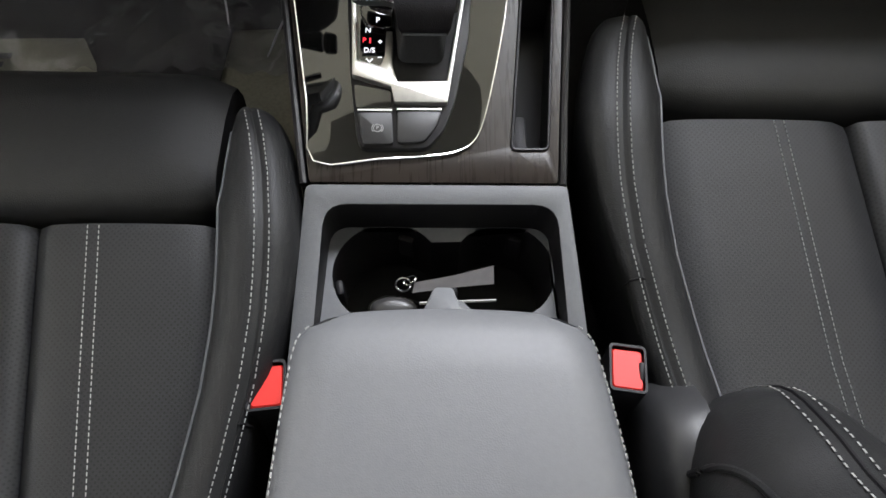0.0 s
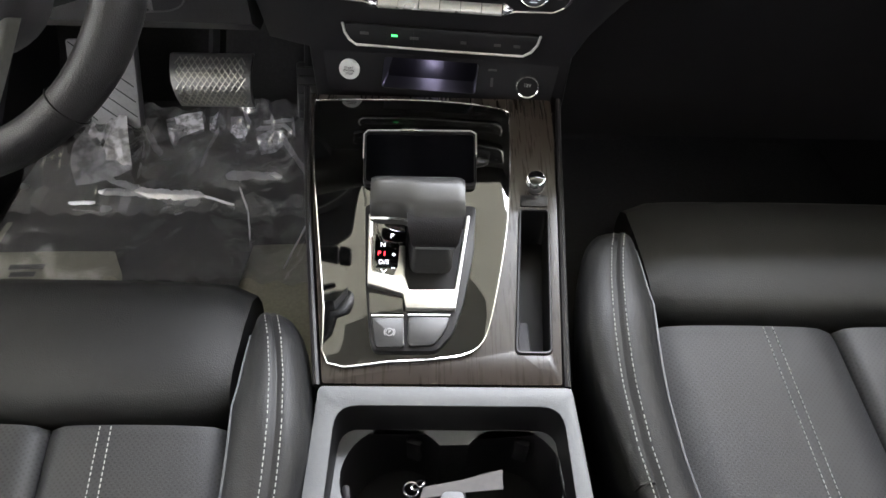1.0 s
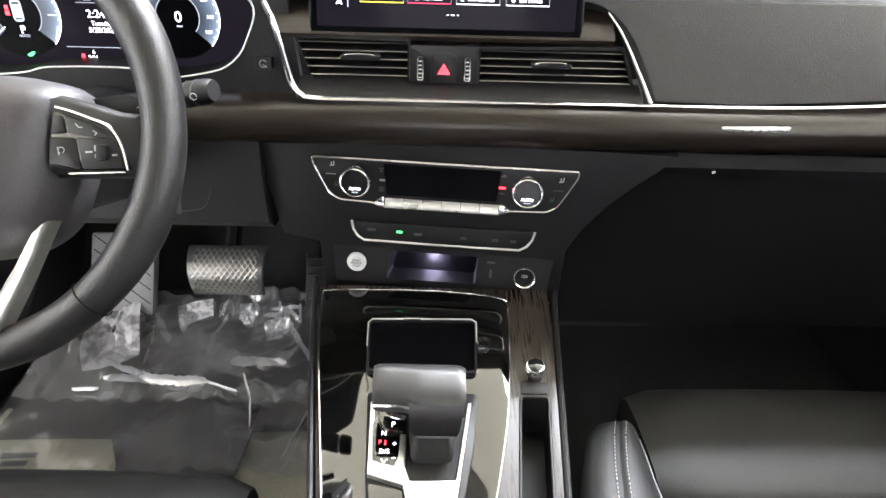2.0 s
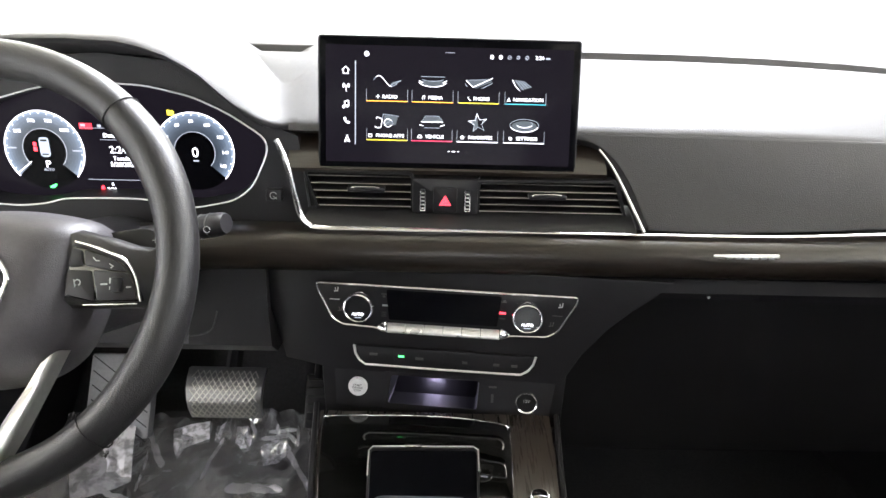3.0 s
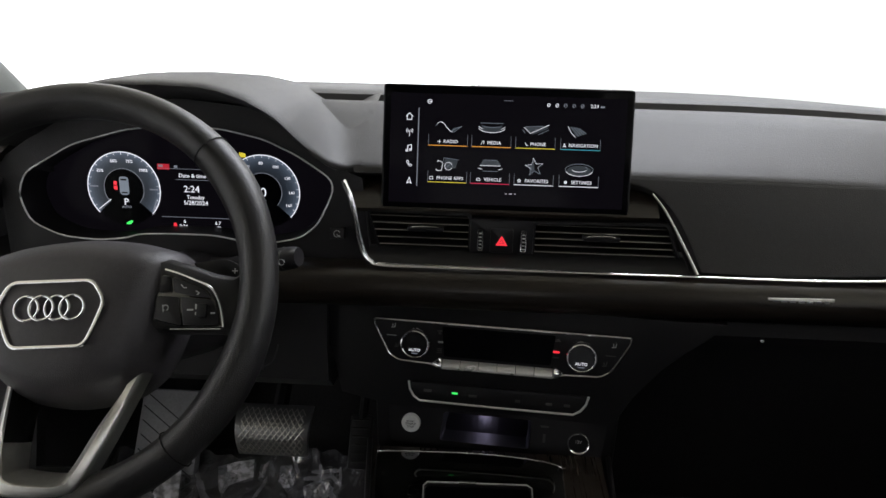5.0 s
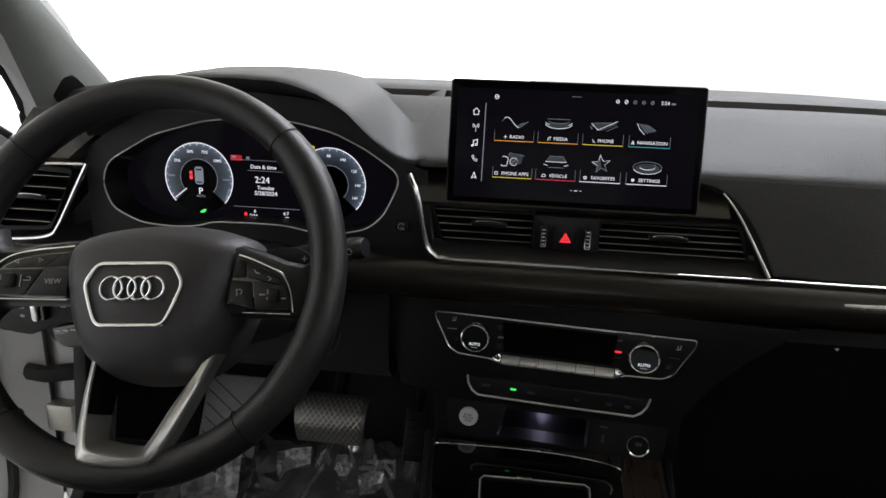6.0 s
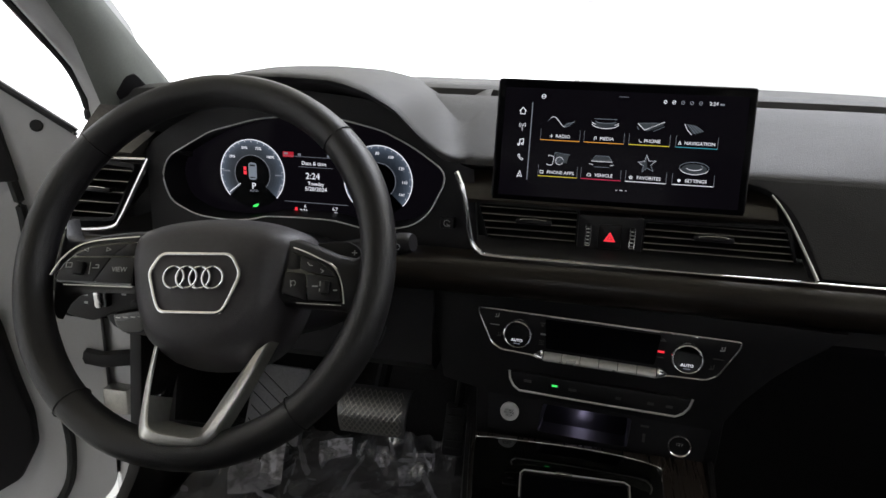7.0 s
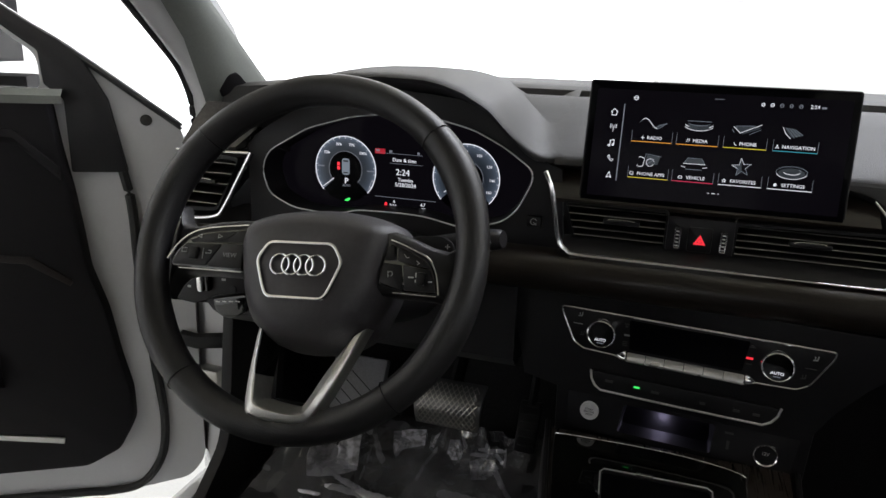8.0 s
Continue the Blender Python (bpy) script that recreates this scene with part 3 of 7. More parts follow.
part("vent_sill", loft([[(x, 0.6135, 0.8150), (x, 0.6150, 0.8165), (x, 0.6420, 0.8270), (x, 0.6500, 0.8270), (x, 0.6500, 0.8150)] for x in (-0.147, -0.10, 0.0, 0.10, 0.198)], closed=True, caps=True), M_DARK, dash, "black sill under the vents")

# ---- air vents ----


def air_vent(outline, y, tilt, slats, knob_u, label):
    """Recessed vent: frame, dark cavity, slats and a slider tab. outline in (x, z)."""
    xs, zs = [p[0] for p in outline], [p[1] for p in outline]
    cx, cz = (min(xs) + max(xs)) / 2, (min(zs) + max(zs)) / 2
    t = thing("air_vent", (cx, y, min(zs)), label, "air vent", "dashboard air vents")
    m = axes((0, y, 0), (1, 0, 0), (0, 0, 1))
    big = [(cx + (x - cx) * 1.05, cz + (z - cz) * 1.16) for x, z in outline]
    part("vent_frame", plate(big, m, 0.008, holes=[outline], bevel=0.0), M_DARK, t)
    rows = [[(x, y - 0.001, z) for x, z in outline], [(x, y + 0.03, z) for x, z in outline], [(cx + (x - cx) * 0.97, y + 0.05, cz + (z - cz) * 0.6) for x, z in outline]]
    bm = loft(rows, closed=True)
    bm.faces.new(list(bm.verts)[-len(outline):])
    part("vent_cavity", bm, M_DARK, t)
    z0, z1 = min(zs), max(zs)

    def span(z):
        hit = []
        for (xa, za), (xb, zb) in zip(outline, outline[1:] + outline[:1]):
            if (za - z) * (zb - z) <= 0 and abs(za - zb) > 1e-9:
                hit.append(xa + (xb - xa) * (z - za) / (zb - za))
        return min(hit), max(hit)

    for i in range(slats):
        z = z0 + (z1 - z0) * (i + 0.55) / slats
        a, b = span(z)
        sl = loft([[(x, y + 0.003, z + 0.0005), (x, y + 0.0022, z - 0.0006), (x, y + 0.0034, z - 0.0016), (x, y + 0.022, z + 0.0035), (x, y + 0.022, z + 0.0055)] for x in (a, (a + b) / 2, b)], closed=True, caps=True)
        s = part("slat", sl, M_BUTTON, t)
        part("slat_edge", tube([(a, y + 0.0020, z - 0.0004), (b, y + 0.0020, z - 0.0004)], 0.0005, 5), M_METAL, s)
        if abs(i - slats / 2 - 0.0) < 0.6 and knob_u is not None:
            k = part("slider_tab", box((knob_u, y - 0.001, z + 0.003), (0.040, 0.012, 0.006), 0.002), M_BUTTON, s)
            part("tab_edge", tube(smooth_path([(knob_u - 0.017, y - 0.0060, z + 0.0035), (knob_u - 0.012, y - 0.0072, z + 0.0062), (knob_u + 0.006, y - 0.0072, z + 0.0066), (knob_u + 0.014, y - 0.0065, z + 0.0055)], 4), 0.0006, 5), M_CHROME, k)
            knob_u = None
    return t


R4 = lambda pts, r=0.004: rounded(pts, r, 3)
vl = air_vent(R4([(-0.136, 0.8275), (-0.038, 0.8255), (-0.038, 0.8645), (-0.148, 0.866)]), 0.645, 0, 5, -0.085, "black centre air vent with thin horizontal slats")
vr = air_vent(R4([(0.035, 0.8245), (0.190, 0.8245), (0.176, 0.862), (0.035, 0.8595)]), 0.640, 0, 5, 0.106, "black centre air vent with thin horizontal slats")
vo = air_vent(R4([(-0.674, 0.812), (-0.606, 0.816), (-0.570, 0.880), (-0.628, 0.883)], 0.008), 0.632, 0, 5, -0.622, "black outer air vent beside the instruments")
part("chrome_edge", tube(smooth_path([(-0.700, 0.628, 0.796), (-0.64, 0.626, 0.799), (-0.604, 0.626, 0.805), (-0.590, 0.626, 0.818), (-0.565, 0.628, 0.862), (-0.548, 0.630, 0.893)], 5), [0.0032] * 26, 8), M_CHROME, vo, "polished chrome edge")
part("chrome_edge", tube([(-0.66, 0.628, 0.890), (-0.552, 0.628, 0.893)], 0.0015, 6), M_CHROME, vo)

hz = thing("hazard_switch_panel", (0, 0.64, 0.82), "black switch panel with red warning triangle button", "switch panel")
m = axes((-0.0015, 0.6385, 0.840), (1, 0, 0), (0, 0.05, 1))
part("panel_body", plate(rounded([(-0.0345, -0.0225), (0.0345, -0.0225), (0.0345, 0.0225), (-0.0345, 0.0225)], 0.002), m, 0.03, bevel=0.0015), M_BUTTON, hz)
b = part("hazard_button", plate(rounded([(-0.0125, -0.0135), (0.0125, -0.0135), (0.0125, 0.0135), (-0.0125, 0.0135)], 0.002), m @ Matrix.Translation((0, 0, 0.0018)), 0.003, bevel=0.001), M_BUTTON, hz)
part("triangle_symbol", plate([(-0.0064, -0.0047), (0.0064, -0.0047), (0, 0.0062)], m @ Matrix.Translation((0, -0.0005, 0.0022)), 0.0003, holes=[[(-0.0030, -0.0027), (0.0030, -0.0027), (0, 0.0022)]]), G_RED, b, "lit red warning triangle")
part("triangle_symbol", plate([(-0.0022, -0.0022), (0.0022, -0.0022), (0, 0.0014)], m @ Matrix.Translation((0, -0.0005, 0.0022)), 0.0003), G_RED, b)
for s in (-1, 1):
    w = part("thumb_wheel", box(m @ Vector((s * 0.0235, 0, 0.0015)), (0.0055, 0.006, 0.024), 0.0015), M_DARK, hz)
    part("wheel_rims", tube([m @ Vector((s * 0.0235 + u, v, 0.0052)) for u, v in rounded([(-0.0026, -0.0105), (0.0026, -0.0105), (0.0026, 0.0105), (-0.0026, 0.0105)], 0.001)], 0.0007, 5, closed=True), M_CHROME, w)
    part("wheel_ridges", bars([(s * 0.0235, -0.008 + j * 0.004, 0.003, 0.0012) for j in range(5)], m @ Matrix.Translation((0, 0, 0.0052)), 0.0005), M_SATIN, w)

# ---- touchscreen ----
ts = thing("touchscreen", (0, 0.66, 0.87), "black upright touchscreen showing a menu of eight tiles", "touchscreen")
SM = axes((0, 0.646, 0.8715), (1, 0, 0), (0, 0.18, 0.983))
part("housing", plate(rounded([(-0.1355, -0.004), (0.1355, -0.004), (0.1355, 0.134), (-0.1355, 0.134)], 0.004), SM @ Matrix.Translation((0, 0, -0.002)), 0.013, bevel=0.0015), M_DARK, ts)
glass = part("screen_glass", plate(rounded([(-0.1335, -0.002), (0.1335, -0.002), (0.1335, 0.132), (-0.1335, 0.132)], 0.003), SM, 0.002, bevel=0.0008), M_GLASSBLACK, ts)
part("lit_display", plate([(-0.127, 0.006), (0.127, 0.006), (0.127, 0.124), (-0.127, 0.124)], SM @ Matrix.Translation((0, 0, 0.00015)), 0.0001), M_LITBLACK, glass)
part("bracket", box((0, 0.70, 0.895), (0.12, 0.06, 0.05), 0.006), M_DARK, ts)
SF = SM @ Matrix.Translation((0, 0, 0.0004))
TILES = [(-0.064, 0.0686, "RADIO", G_ORANGE), (-0.017, 0.0686, "MEDIA", G_ORANGE), (0.0305, 0.0686, "PHONE", G_YELLOW), (0.079, 0.0686, "NAVIGATION", G_TEAL),
         (-0.0635, 0.029, "PHONE APPS", G_YELLOW), (-0.017, 0.029, "VEHICLE", G_CRIMSON), (0.0305, 0.029, "FAVORITES", G_WHITE), (0.079, 0.029, "SETTINGS", G_WHITE)]
for i, (u, v, words, g) in enumerate(TILES):
    tile = part("menu_tile", bars([(u, v, 0.0425, 0.0007)], SF), g, ts, "menu tile with caption and coloured underline")
    for e in (-0.0212, 0.0212):
        part("tile_edge", bars([(u + e, v + 0.006, 0.0003, 0.012)], SF), G_DIM, tile)
    wide = 0.00315 * len(words)
    lettering(words, SF @ Matrix.Translation((u + 0.003, v + 0.0044, 0)), 0.0051, G_WHITE, tile, "caption")
    sx, sy = u - 0.0015 - wide / 2, v + 0.0044
    sign = [[[(sx - 0.0016, sy), (sx + 0.0016, sy)], [(sx, sy - 0.0018), (sx, sy + 0.0018)]],
            [[(sx - 0.0012, sy - 0.0016), (sx - 0.0006, sy + 0.0016), (sx + 0.0014, sy + 0.0018), (sx + 0.0010, sy - 0.0010)]],
            [[(sx - 0.0014, sy + 0.0016), (sx - 0.0010, sy), (sx, sy - 0.0012), (sx + 0.0014, sy - 0.0016)]],
            [[(sx - 0.0014, sy - 0.0016), (sx, sy + 0.0018), (sx + 0.0014, sy - 0.0016), (sx, sy - 0.0009), (sx - 0.0014, sy - 0.0016)]],
            [[(sx - 0.0018, sy - 0.0014), (sx + 0.0014, sy - 0.0014), (sx + 0.0014, sy + 0.0014), (sx - 0.0018, sy + 0.0014), (sx - 0.0018, sy - 0.0014)]],
            [[(sx - 0.0020, sy - 0.0012), (sx + 0.0020, sy - 0.0012), (sx + 0.0020, sy), (sx + 0.0010, sy + 0.0014), (sx - 0.0010, sy + 0.0014), (sx - 0.0020, sy), (sx - 0.0020, sy - 0.0012)]],
            [[(sx + (0.0020 if k % 2 == 0 else 0.0009) * math.sin(k * math.pi / 5), sy + (0.0020 if k % 2 == 0 else 0.0009) * math.cos(k * math.pi / 5)) for k in range(11)]],
            [ring_pts(sx, sy, 0.0014, n=9) + [(sx + 0.0014, sy)], ring_pts(sx, sy, 0.0007, n=7)]][i]
    part("caption_symbol", strokes(sign, SF, 0.0005), G_WHITE, tile)
    cx, cy = u, v + 0.0195
    # bright outlines over dim shapes
    if i == 0:
        wave = [(cx - 0.014 + 0.028 * k / 24, cy + 0.0065 * math.sin(k / 24 * 6.6 + 0.2) * (1 - 0.45 * k / 24)) for k in range(25)]
        art, soft, fill = [wave[2:17]], [wave[:3], wave[16:], [(cx + 0.002, cy - 0.0045), (cx + 0.009, cy), (cx + 0.014, cy + 0.001)]], [[(cx + 0.001, cy - 0.005), (cx + 0.006, cy - 0.0035), (cx + 0.012, cy + 0.0005), (cx + 0.006, cy)]]
    elif i == 1:
        art, soft, fill = [ring_pts(cx, cy + 0.0015, 0.0145, 0.0055, 14, 195, 345), ring_pts(cx, cy + 0.0035, 0.0145, 0.0050, 5, 195, 225), ring_pts(cx, cy + 0.0035, 0.0145, 0.0050, 5, 315, 345)], [[(cx - 0.012, cy + 0.006), (cx + 0.012, cy + 0.006)], ring_pts(cx, cy + 0.0045, 0.0115, 0.0030, 12, 200, 340)], [[(cx - 0.013, cy + 0.002), (cx - 0.008, cy - 0.003), (cx + 0.008, cy - 0.003), (cx + 0.013, cy + 0.002)]]
    elif i == 2:
        art, soft, fill = [[(cx - 0.013, cy + 0.003), (cx - 0.006, cy - 0.0035), (cx + 0.014, cy + 0.006)]], [[(cx - 0.014, cy), (cx - 0.012, cy - 0.003)], [(cx + 0.003, cy - 0.0045), (cx + 0.014, cy + 0.001)], [(cx - 0.011, cy + 0.0035), (cx + 0.008, cy + 0.0045)]], [[(cx - 0.012, cy + 0.003), (cx - 0.006, cy - 0.0030), (cx + 0.012, cy + 0.0045)], [(cx - 0.004, cy - 0.005), (cx + 0.013, cy + 0.002), (cx + 0.013, cy + 0.004), (cx - 0.004, cy - 0.003)]]
    elif i == 3:
        art, soft, fill = [[(cx - 0.014, cy + 0.005), (cx - 0.011, cy - 0.001), (cx - 0.006, cy - 0.006)]], [[(cx - 0.0135 + 0.0028 * j, cy + 0.005 - 0.0004 * j), (cx - 0.005 + 0.0026 * j, cy - 0.006 + 0.0010 * j)] for j in range(1, 5)], [[(cx - 0.013, cy + 0.005), (cx - 0.003, cy + 0.004), (cx + 0.006, cy - 0.002), (cx - 0.005, cy - 0.005)]]
    elif i == 4:
        art, soft, fill = [rounded([(cx - 0.0125, cy - 0.007), (cx - 0.0065, cy - 0.007), (cx - 0.0050, cy + 0.002), (cx - 0.0110, cy + 0.004)], 0.0015), ring_pts(cx + 0.001, cy - 0.002, 0.0042, n=9, a0=20, a1=330)], [[(cx - 0.005, cy + 0.003), (cx - 0.004, cy + 0.007), (cx + 0.012, cy + 0.005)], [(cx - 0.002, cy - 0.004), (cx + 0.004, cy + 0.001), (cx + 0.006, cy - 0.003)]], [[(cx - 0.004, cy - 0.005), (cx + 0.009, cy - 0.004), (cx + 0.011, cy + 0.005), (cx - 0.003, cy + 0.006)]]
    elif i == 5:
        art, soft, fill = [[(cx - 0.011, cy), (cx + 0.011, cy)], [(cx - 0.013, cy - 0.003), (cx - 0.009, cy - 0.004)], [(cx + 0.009, cy - 0.004), (cx + 0.013, cy - 0.003)]], [[(cx - 0.011, cy), (cx - 0.007, cy + 0.006), (cx + 0.007, cy + 0.006), (cx + 0.011, cy)], [(cx - 0.008, cy - 0.006), (cx + 0.008, cy - 0.006)]], [[(cx - 0.010, cy + 0.0005), (cx - 0.0065, cy + 0.0055), (cx + 0.0065, cy + 0.0055), (cx + 0.010, cy + 0.0005)]]
    elif i == 6:
        star = [(cx + (0.0098 if k % 2 == 0 else 0.0040) * math.sin(k * math.pi / 5 - 0.12), cy + (0.0098 if k % 2 == 0 else 0.0040) * math.cos(k * math.pi / 5 - 0.12)) for k in range(11)]
        art, soft, fill = [star[:4], star[7:]], [star], [[(cx, cy)] + star[7:10] + star[:1], [(cx, cy)] + star[5:8]]
    else:
        art, soft, fill = [ring_pts(cx, cy - 0.001, 0.0150, 0.0070, 14, 200, 340), ring_pts(cx, cy, 0.0085, 0.0035, 10, 205, 335)], [ring_pts(cx, cy - 0.001, 0.0148, 0.0060, 24, 340, 560), ring_pts(cx, cy, 0.0085, 0.0035, 12, -20, 40)], [ring_pts(cx, cy - 0.002, 0.0130, 0.0052, 20)]
    part("tile_picture", strokes(art, SF, 0.00055), G_WHITE, tile)
    part("tile_picture", strokes(soft, SF, 0.00045), G_SLATE, tile)
    for f in fill:
        part("tile_picture", plate(f, SF @ Matrix.Translation((0, 0, -0.00015)), 0.0002), G_SHADE, tile)
side = part("side_bar", bars([(-0.0965, 0.066, 0.0010, 0.0845)], SF), G_DIM, ts)
part("home_symbol", strokes([[(-0.110, 0.099), (-0.1065, 0.1025), (-0.103, 0.099)], [(-0.109, 0.0995), (-0.109, 0.0955), (-0.104, 0.0955), (-0.104, 0.0995)]], SF, 0.0007), G_WHITE, side)
part("radio_symbol", strokes([[(-0.106, 0.0835), (-0.106, 0.0775)], ring_pts(-0.106, 0.0835, 0.0018, n=5, a0=-40, a1=40), ring_pts(-0.106, 0.0835, 0.0018, n=5, a0=140, a1=220), ring_pts(-0.106, 0.0835, 0.0034, n=5, a0=-40, a1=40), ring_pts(-0.106, 0.0835, 0.0034, n=5, a0=140, a1=220)], SF, 0.0005), G_WHITE, side)
part("note_symbol", strokes([[(-0.1075, 0.062), (-0.1075, 0.0675), (-0.1035, 0.0685), (-0.1035, 0.063)], ring_pts(-0.1085, 0.062, 0.001, n=7), ring_pts(-0.1045, 0.063, 0.001, n=7)], SF, 0.0008), G_WHITE, side)
part("phone_symbol", strokes([[(-0.1085, 0.0505), (-0.1070, 0.0515), (-0.1062, 0.0498), (-0.1070, 0.0490), (-0.1050, 0.0468), (-0.1042, 0.0476), (-0.1024, 0.0466), (-0.1034, 0.0450), (-0.1060, 0.0462), (-0.1080, 0.0488), (-0.1085, 0.0505)]], SF, 0.0005), G_WHITE, side)
part("arrow_symbol", strokes([[(-0.1075, 0.0265), (-0.105, 0.033), (-0.1025, 0.0265), (-0.105, 0.028), (-0.1075, 0.0265)]], SF, 0.0007), G_WHITE, side)
lettering("2:24", SF @ Matrix.Translation((0.092, 0.1152, 0)), 0.0052, G_WHITE, ts, "clock")
part("clock_suffix", bars([(0.1005, 0.1148, 0.0045, 0.0018)], SF), G_DIM, ts)
for k, u in enumerate((0.043, 0.052, 0.061, 0.070, 0.079)):
    part("status_symbol", strokes([ring_pts(u, 0.1152, 0.0017, 0.0019, 5 + k % 3) + [(u + 0.0017, 0.1152)], [(u - 0.001, 0.1145), (u + 0.0012, 0.116)]], SF, 0.0005), G_WHITE if k < 2 else G_DIM, ts)
part("status_symbol", strokes([ring_pts(-0.085, 0.1154, 0.0022, n=8) + [(-0.0828, 0.1154)], [(-0.087, 0.1154), (-0.083, 0.1154)]], SF, 0.0006), G_WHITE, ts)
tagged(part("page_dots", bars([(0.001, 0.0187, 0.002, 0.0006), (0.006, 0.0187, 0.0035, 0.0008), (0.011, 0.0187, 0.002, 0.0006)], SF), G_WHITE, ts), kind="stuff")
part("top_handle", bars([(0.0, 0.1185, 0.010, 0.0005)], SF), G_DIM, ts)

# ---- instrument cluster ----
ic = thing("instrument_cluster", (-0.37, 0.68, 0.82), "black digital instrument cluster with two round dials", "instrument cluster")
CLU = rounded([(-0.551, 0.868), (-0.541, 0.893), (-0.482, 0.927), (-0.42, 0.945), (-0.37, 0.951), (-0.312, 0.949), (-0.265, 0.939), (-0.228, 0.922), (-0.192, 0.898), (-0.190, 0.883), (-0.208, 0.845), (-0.228, 0.829), (-0.276, 0.819), (-0.318, 0.827), (-0.333, 0.8285), (-0.371, 0.8285), (-0.415, 0.8270), (-0.430, 0.8215), (-0.462, 0.818), (-0.506, 0.821), (-0.541, 0.837)], 0.012, 3)
m = axes((0, 0.660, 0), (1, 0, 0), (0, 0, 1))
outer = [(-0.572, 0.78), (-0.572, 0.905)] + [(HX - a * 1.17, min(z, 0.99) - 0.016) for a, z in reversed(HOOD[2:8])] + [(HX, 0.980)] + [(HX + a, min(z, 0.99) - 0.016) for a, z in HOOD[2:8]] + [(-0.158, 0.90), (-0.150, 0.82), (-0.150, 0.78)]
part("surround", plate(outer, m, 0.012, holes=[CLU]), M_LOWER, ic)
part("chrome_outline", tube([(x, 0.6575, z) for x, z in CLU], 0.0010, 6, closed=True), M_SILVER, ic, "thin silver outline")
cx0, cz0 = -0.370, 0.882
part("inner_wall", loft([[(x, 0.659, z) for x, z in CLU], [(cx0 + (x - cx0) * 0.965, 0.696, cz0 + (z - cz0) * 0.99) for x, z in CLU]], closed=True), M_DARK, ic)
DM = axes((0, 0.6955, 0), (1, 0, 0), (0, 0, 1))
part("display_glass", plate([(cx0 + (x - cx0) * 0.99, cz0 + (z - cz0) * 1.0) for x, z in CLU], DM, 0.006), M_LITBLACK, ic)


def dial(cx, cz, r, numbers, inner):
    a0, a1 = 222, -42
    d = part("dial", plate(ring_pts(cx, cz, r, n=40), DM @ Matrix.Translation((0, 0, 0.0004)), 0.0003), M_GLASSBLACK, ic, "dark round dial with blue-grey lit ring")
    for k, g in enumerate(G_BANDS):
        q0, q1 = (inner + (r - inner) * f / len(G_BANDS) for f in (k, k + 1))
        part("lit_band", plate(ring_pts(cx, cz, q1, n=40, a0=a0, a1=a1) + ring_pts(cx, cz, q0, n=30, a0=a1, a1=a0), DM @ Matrix.Translation((0, 0, 0.0007)), 0.0002), g, d)
    E1 = DM @ Matrix.Translation((0, 0, 0.0011))
    part("dial_rim", strokes([ring_pts(cx, cz, r, n=48, a0=a0, a1=a1)], E1, 0.0011), G_WHITE, d)
    part("dial_inner_rim", strokes([ring_pts(cx, cz, inner, n=32, a0=a0, a1=a1)], E1, 0.0006), G_DIM, d)
    tagged(part("dial_ticks", strokes([[(cx + math.cos(radians(a)) * r * q, cz + math.sin(radians(a)) * r * q) for q in (0.93, 0.99)] for a in range(210, -40, -12)], E1, 0.0004), G_WHITE, d), kind="stuff")
    for words, a in numbers:
        lettering(words, E1 @ Matrix.Translation((cx + math.cos(radians(a)) * r * 0.78, cz + math.sin(radians(a)) * r * 0.78, 0)), 0.0050, G_WHITE, d, "dial_number")
    return d, E1


d1, E1 = dial(-0.4475, 0.8715, 0.0435, [("25%", 142), ("50%", 106), ("75%", 74), ("100%", 42)], 0.024)
part("needle", strokes([[(-0.4475 + math.cos(radians(218)) * q, 0.8715 + math.sin(radians(218)) * q) for q in (0.022, 0.041)]], E1, 0.001), G_WHITE, d1)
lettering("P", E1 @ Matrix.Translation((-0.446, 0.8555, 0)), 0.0115, G_WHITE, d1, "gear_letter")
lettering("AUTO", E1 @ Matrix.Translation((-0.446, 0.8495, 0)), 0.0042, G_DIM, d1, "gear_mode")
part("car_symbol", plate(rounded([(-0.4525, 0.864), (-0.4415, 0.864), (-0.4415, 0.886), (-0.4525, 0.886)], 0.004), E1, 0.0003), G_SLATE, d1)
part("car_window_symbol", bars([(-0.447, 0.8825, 0.007, 0.002), (-0.447, 0.867, 0.007, 0.0015)], E1 @ Matrix.Translation((0, 0, 0.0004))), M_DARK, d1)
part("door_open_symbol", bars([(-0.4575, 0.878, 0.0035, 0.0045), (-0.4575, 0.8725, 0.004, 0.0045)], E1), G_RED, d1, "red open door mark")
tagged(part("dial_marks", bars([(-0.4835, 0.8735, 0.010, 0.0016), (-0.4115, 0.8715, 0.010, 0.0014)], E1), G_DIM, d1), kind="stuff")
part("power_mark", strokes([[(-0.4140, 0.8470), (-0.4090, 0.8600)]], E1, 0.0014), G_DIM, d1)
d2, E1 = dial(-0.281, 0.8735, 0.0435, [("40", 152), ("60", 120), ("80", 92), ("100", 62), ("120", 30), ("140", 0), ("160", -27)], 0.0225)
lettering("0", E1 @ Matrix.Translation((-0.2805, 0.8725, 0)), 0.016, G_WHITE, d2, "speed_number")
part("unit_mark", bars([(-0.2805, 0.8635, 0.006, 0.0015)], E1), G_DIM, d2)
part("needle", strokes([[(-0.281 + math.cos(radians(215)) * q, 0.8735 + math.sin(radians(215)) * q) for q in (0.024, 0.034)]], E1, 0.001), G_WHITE, d2)
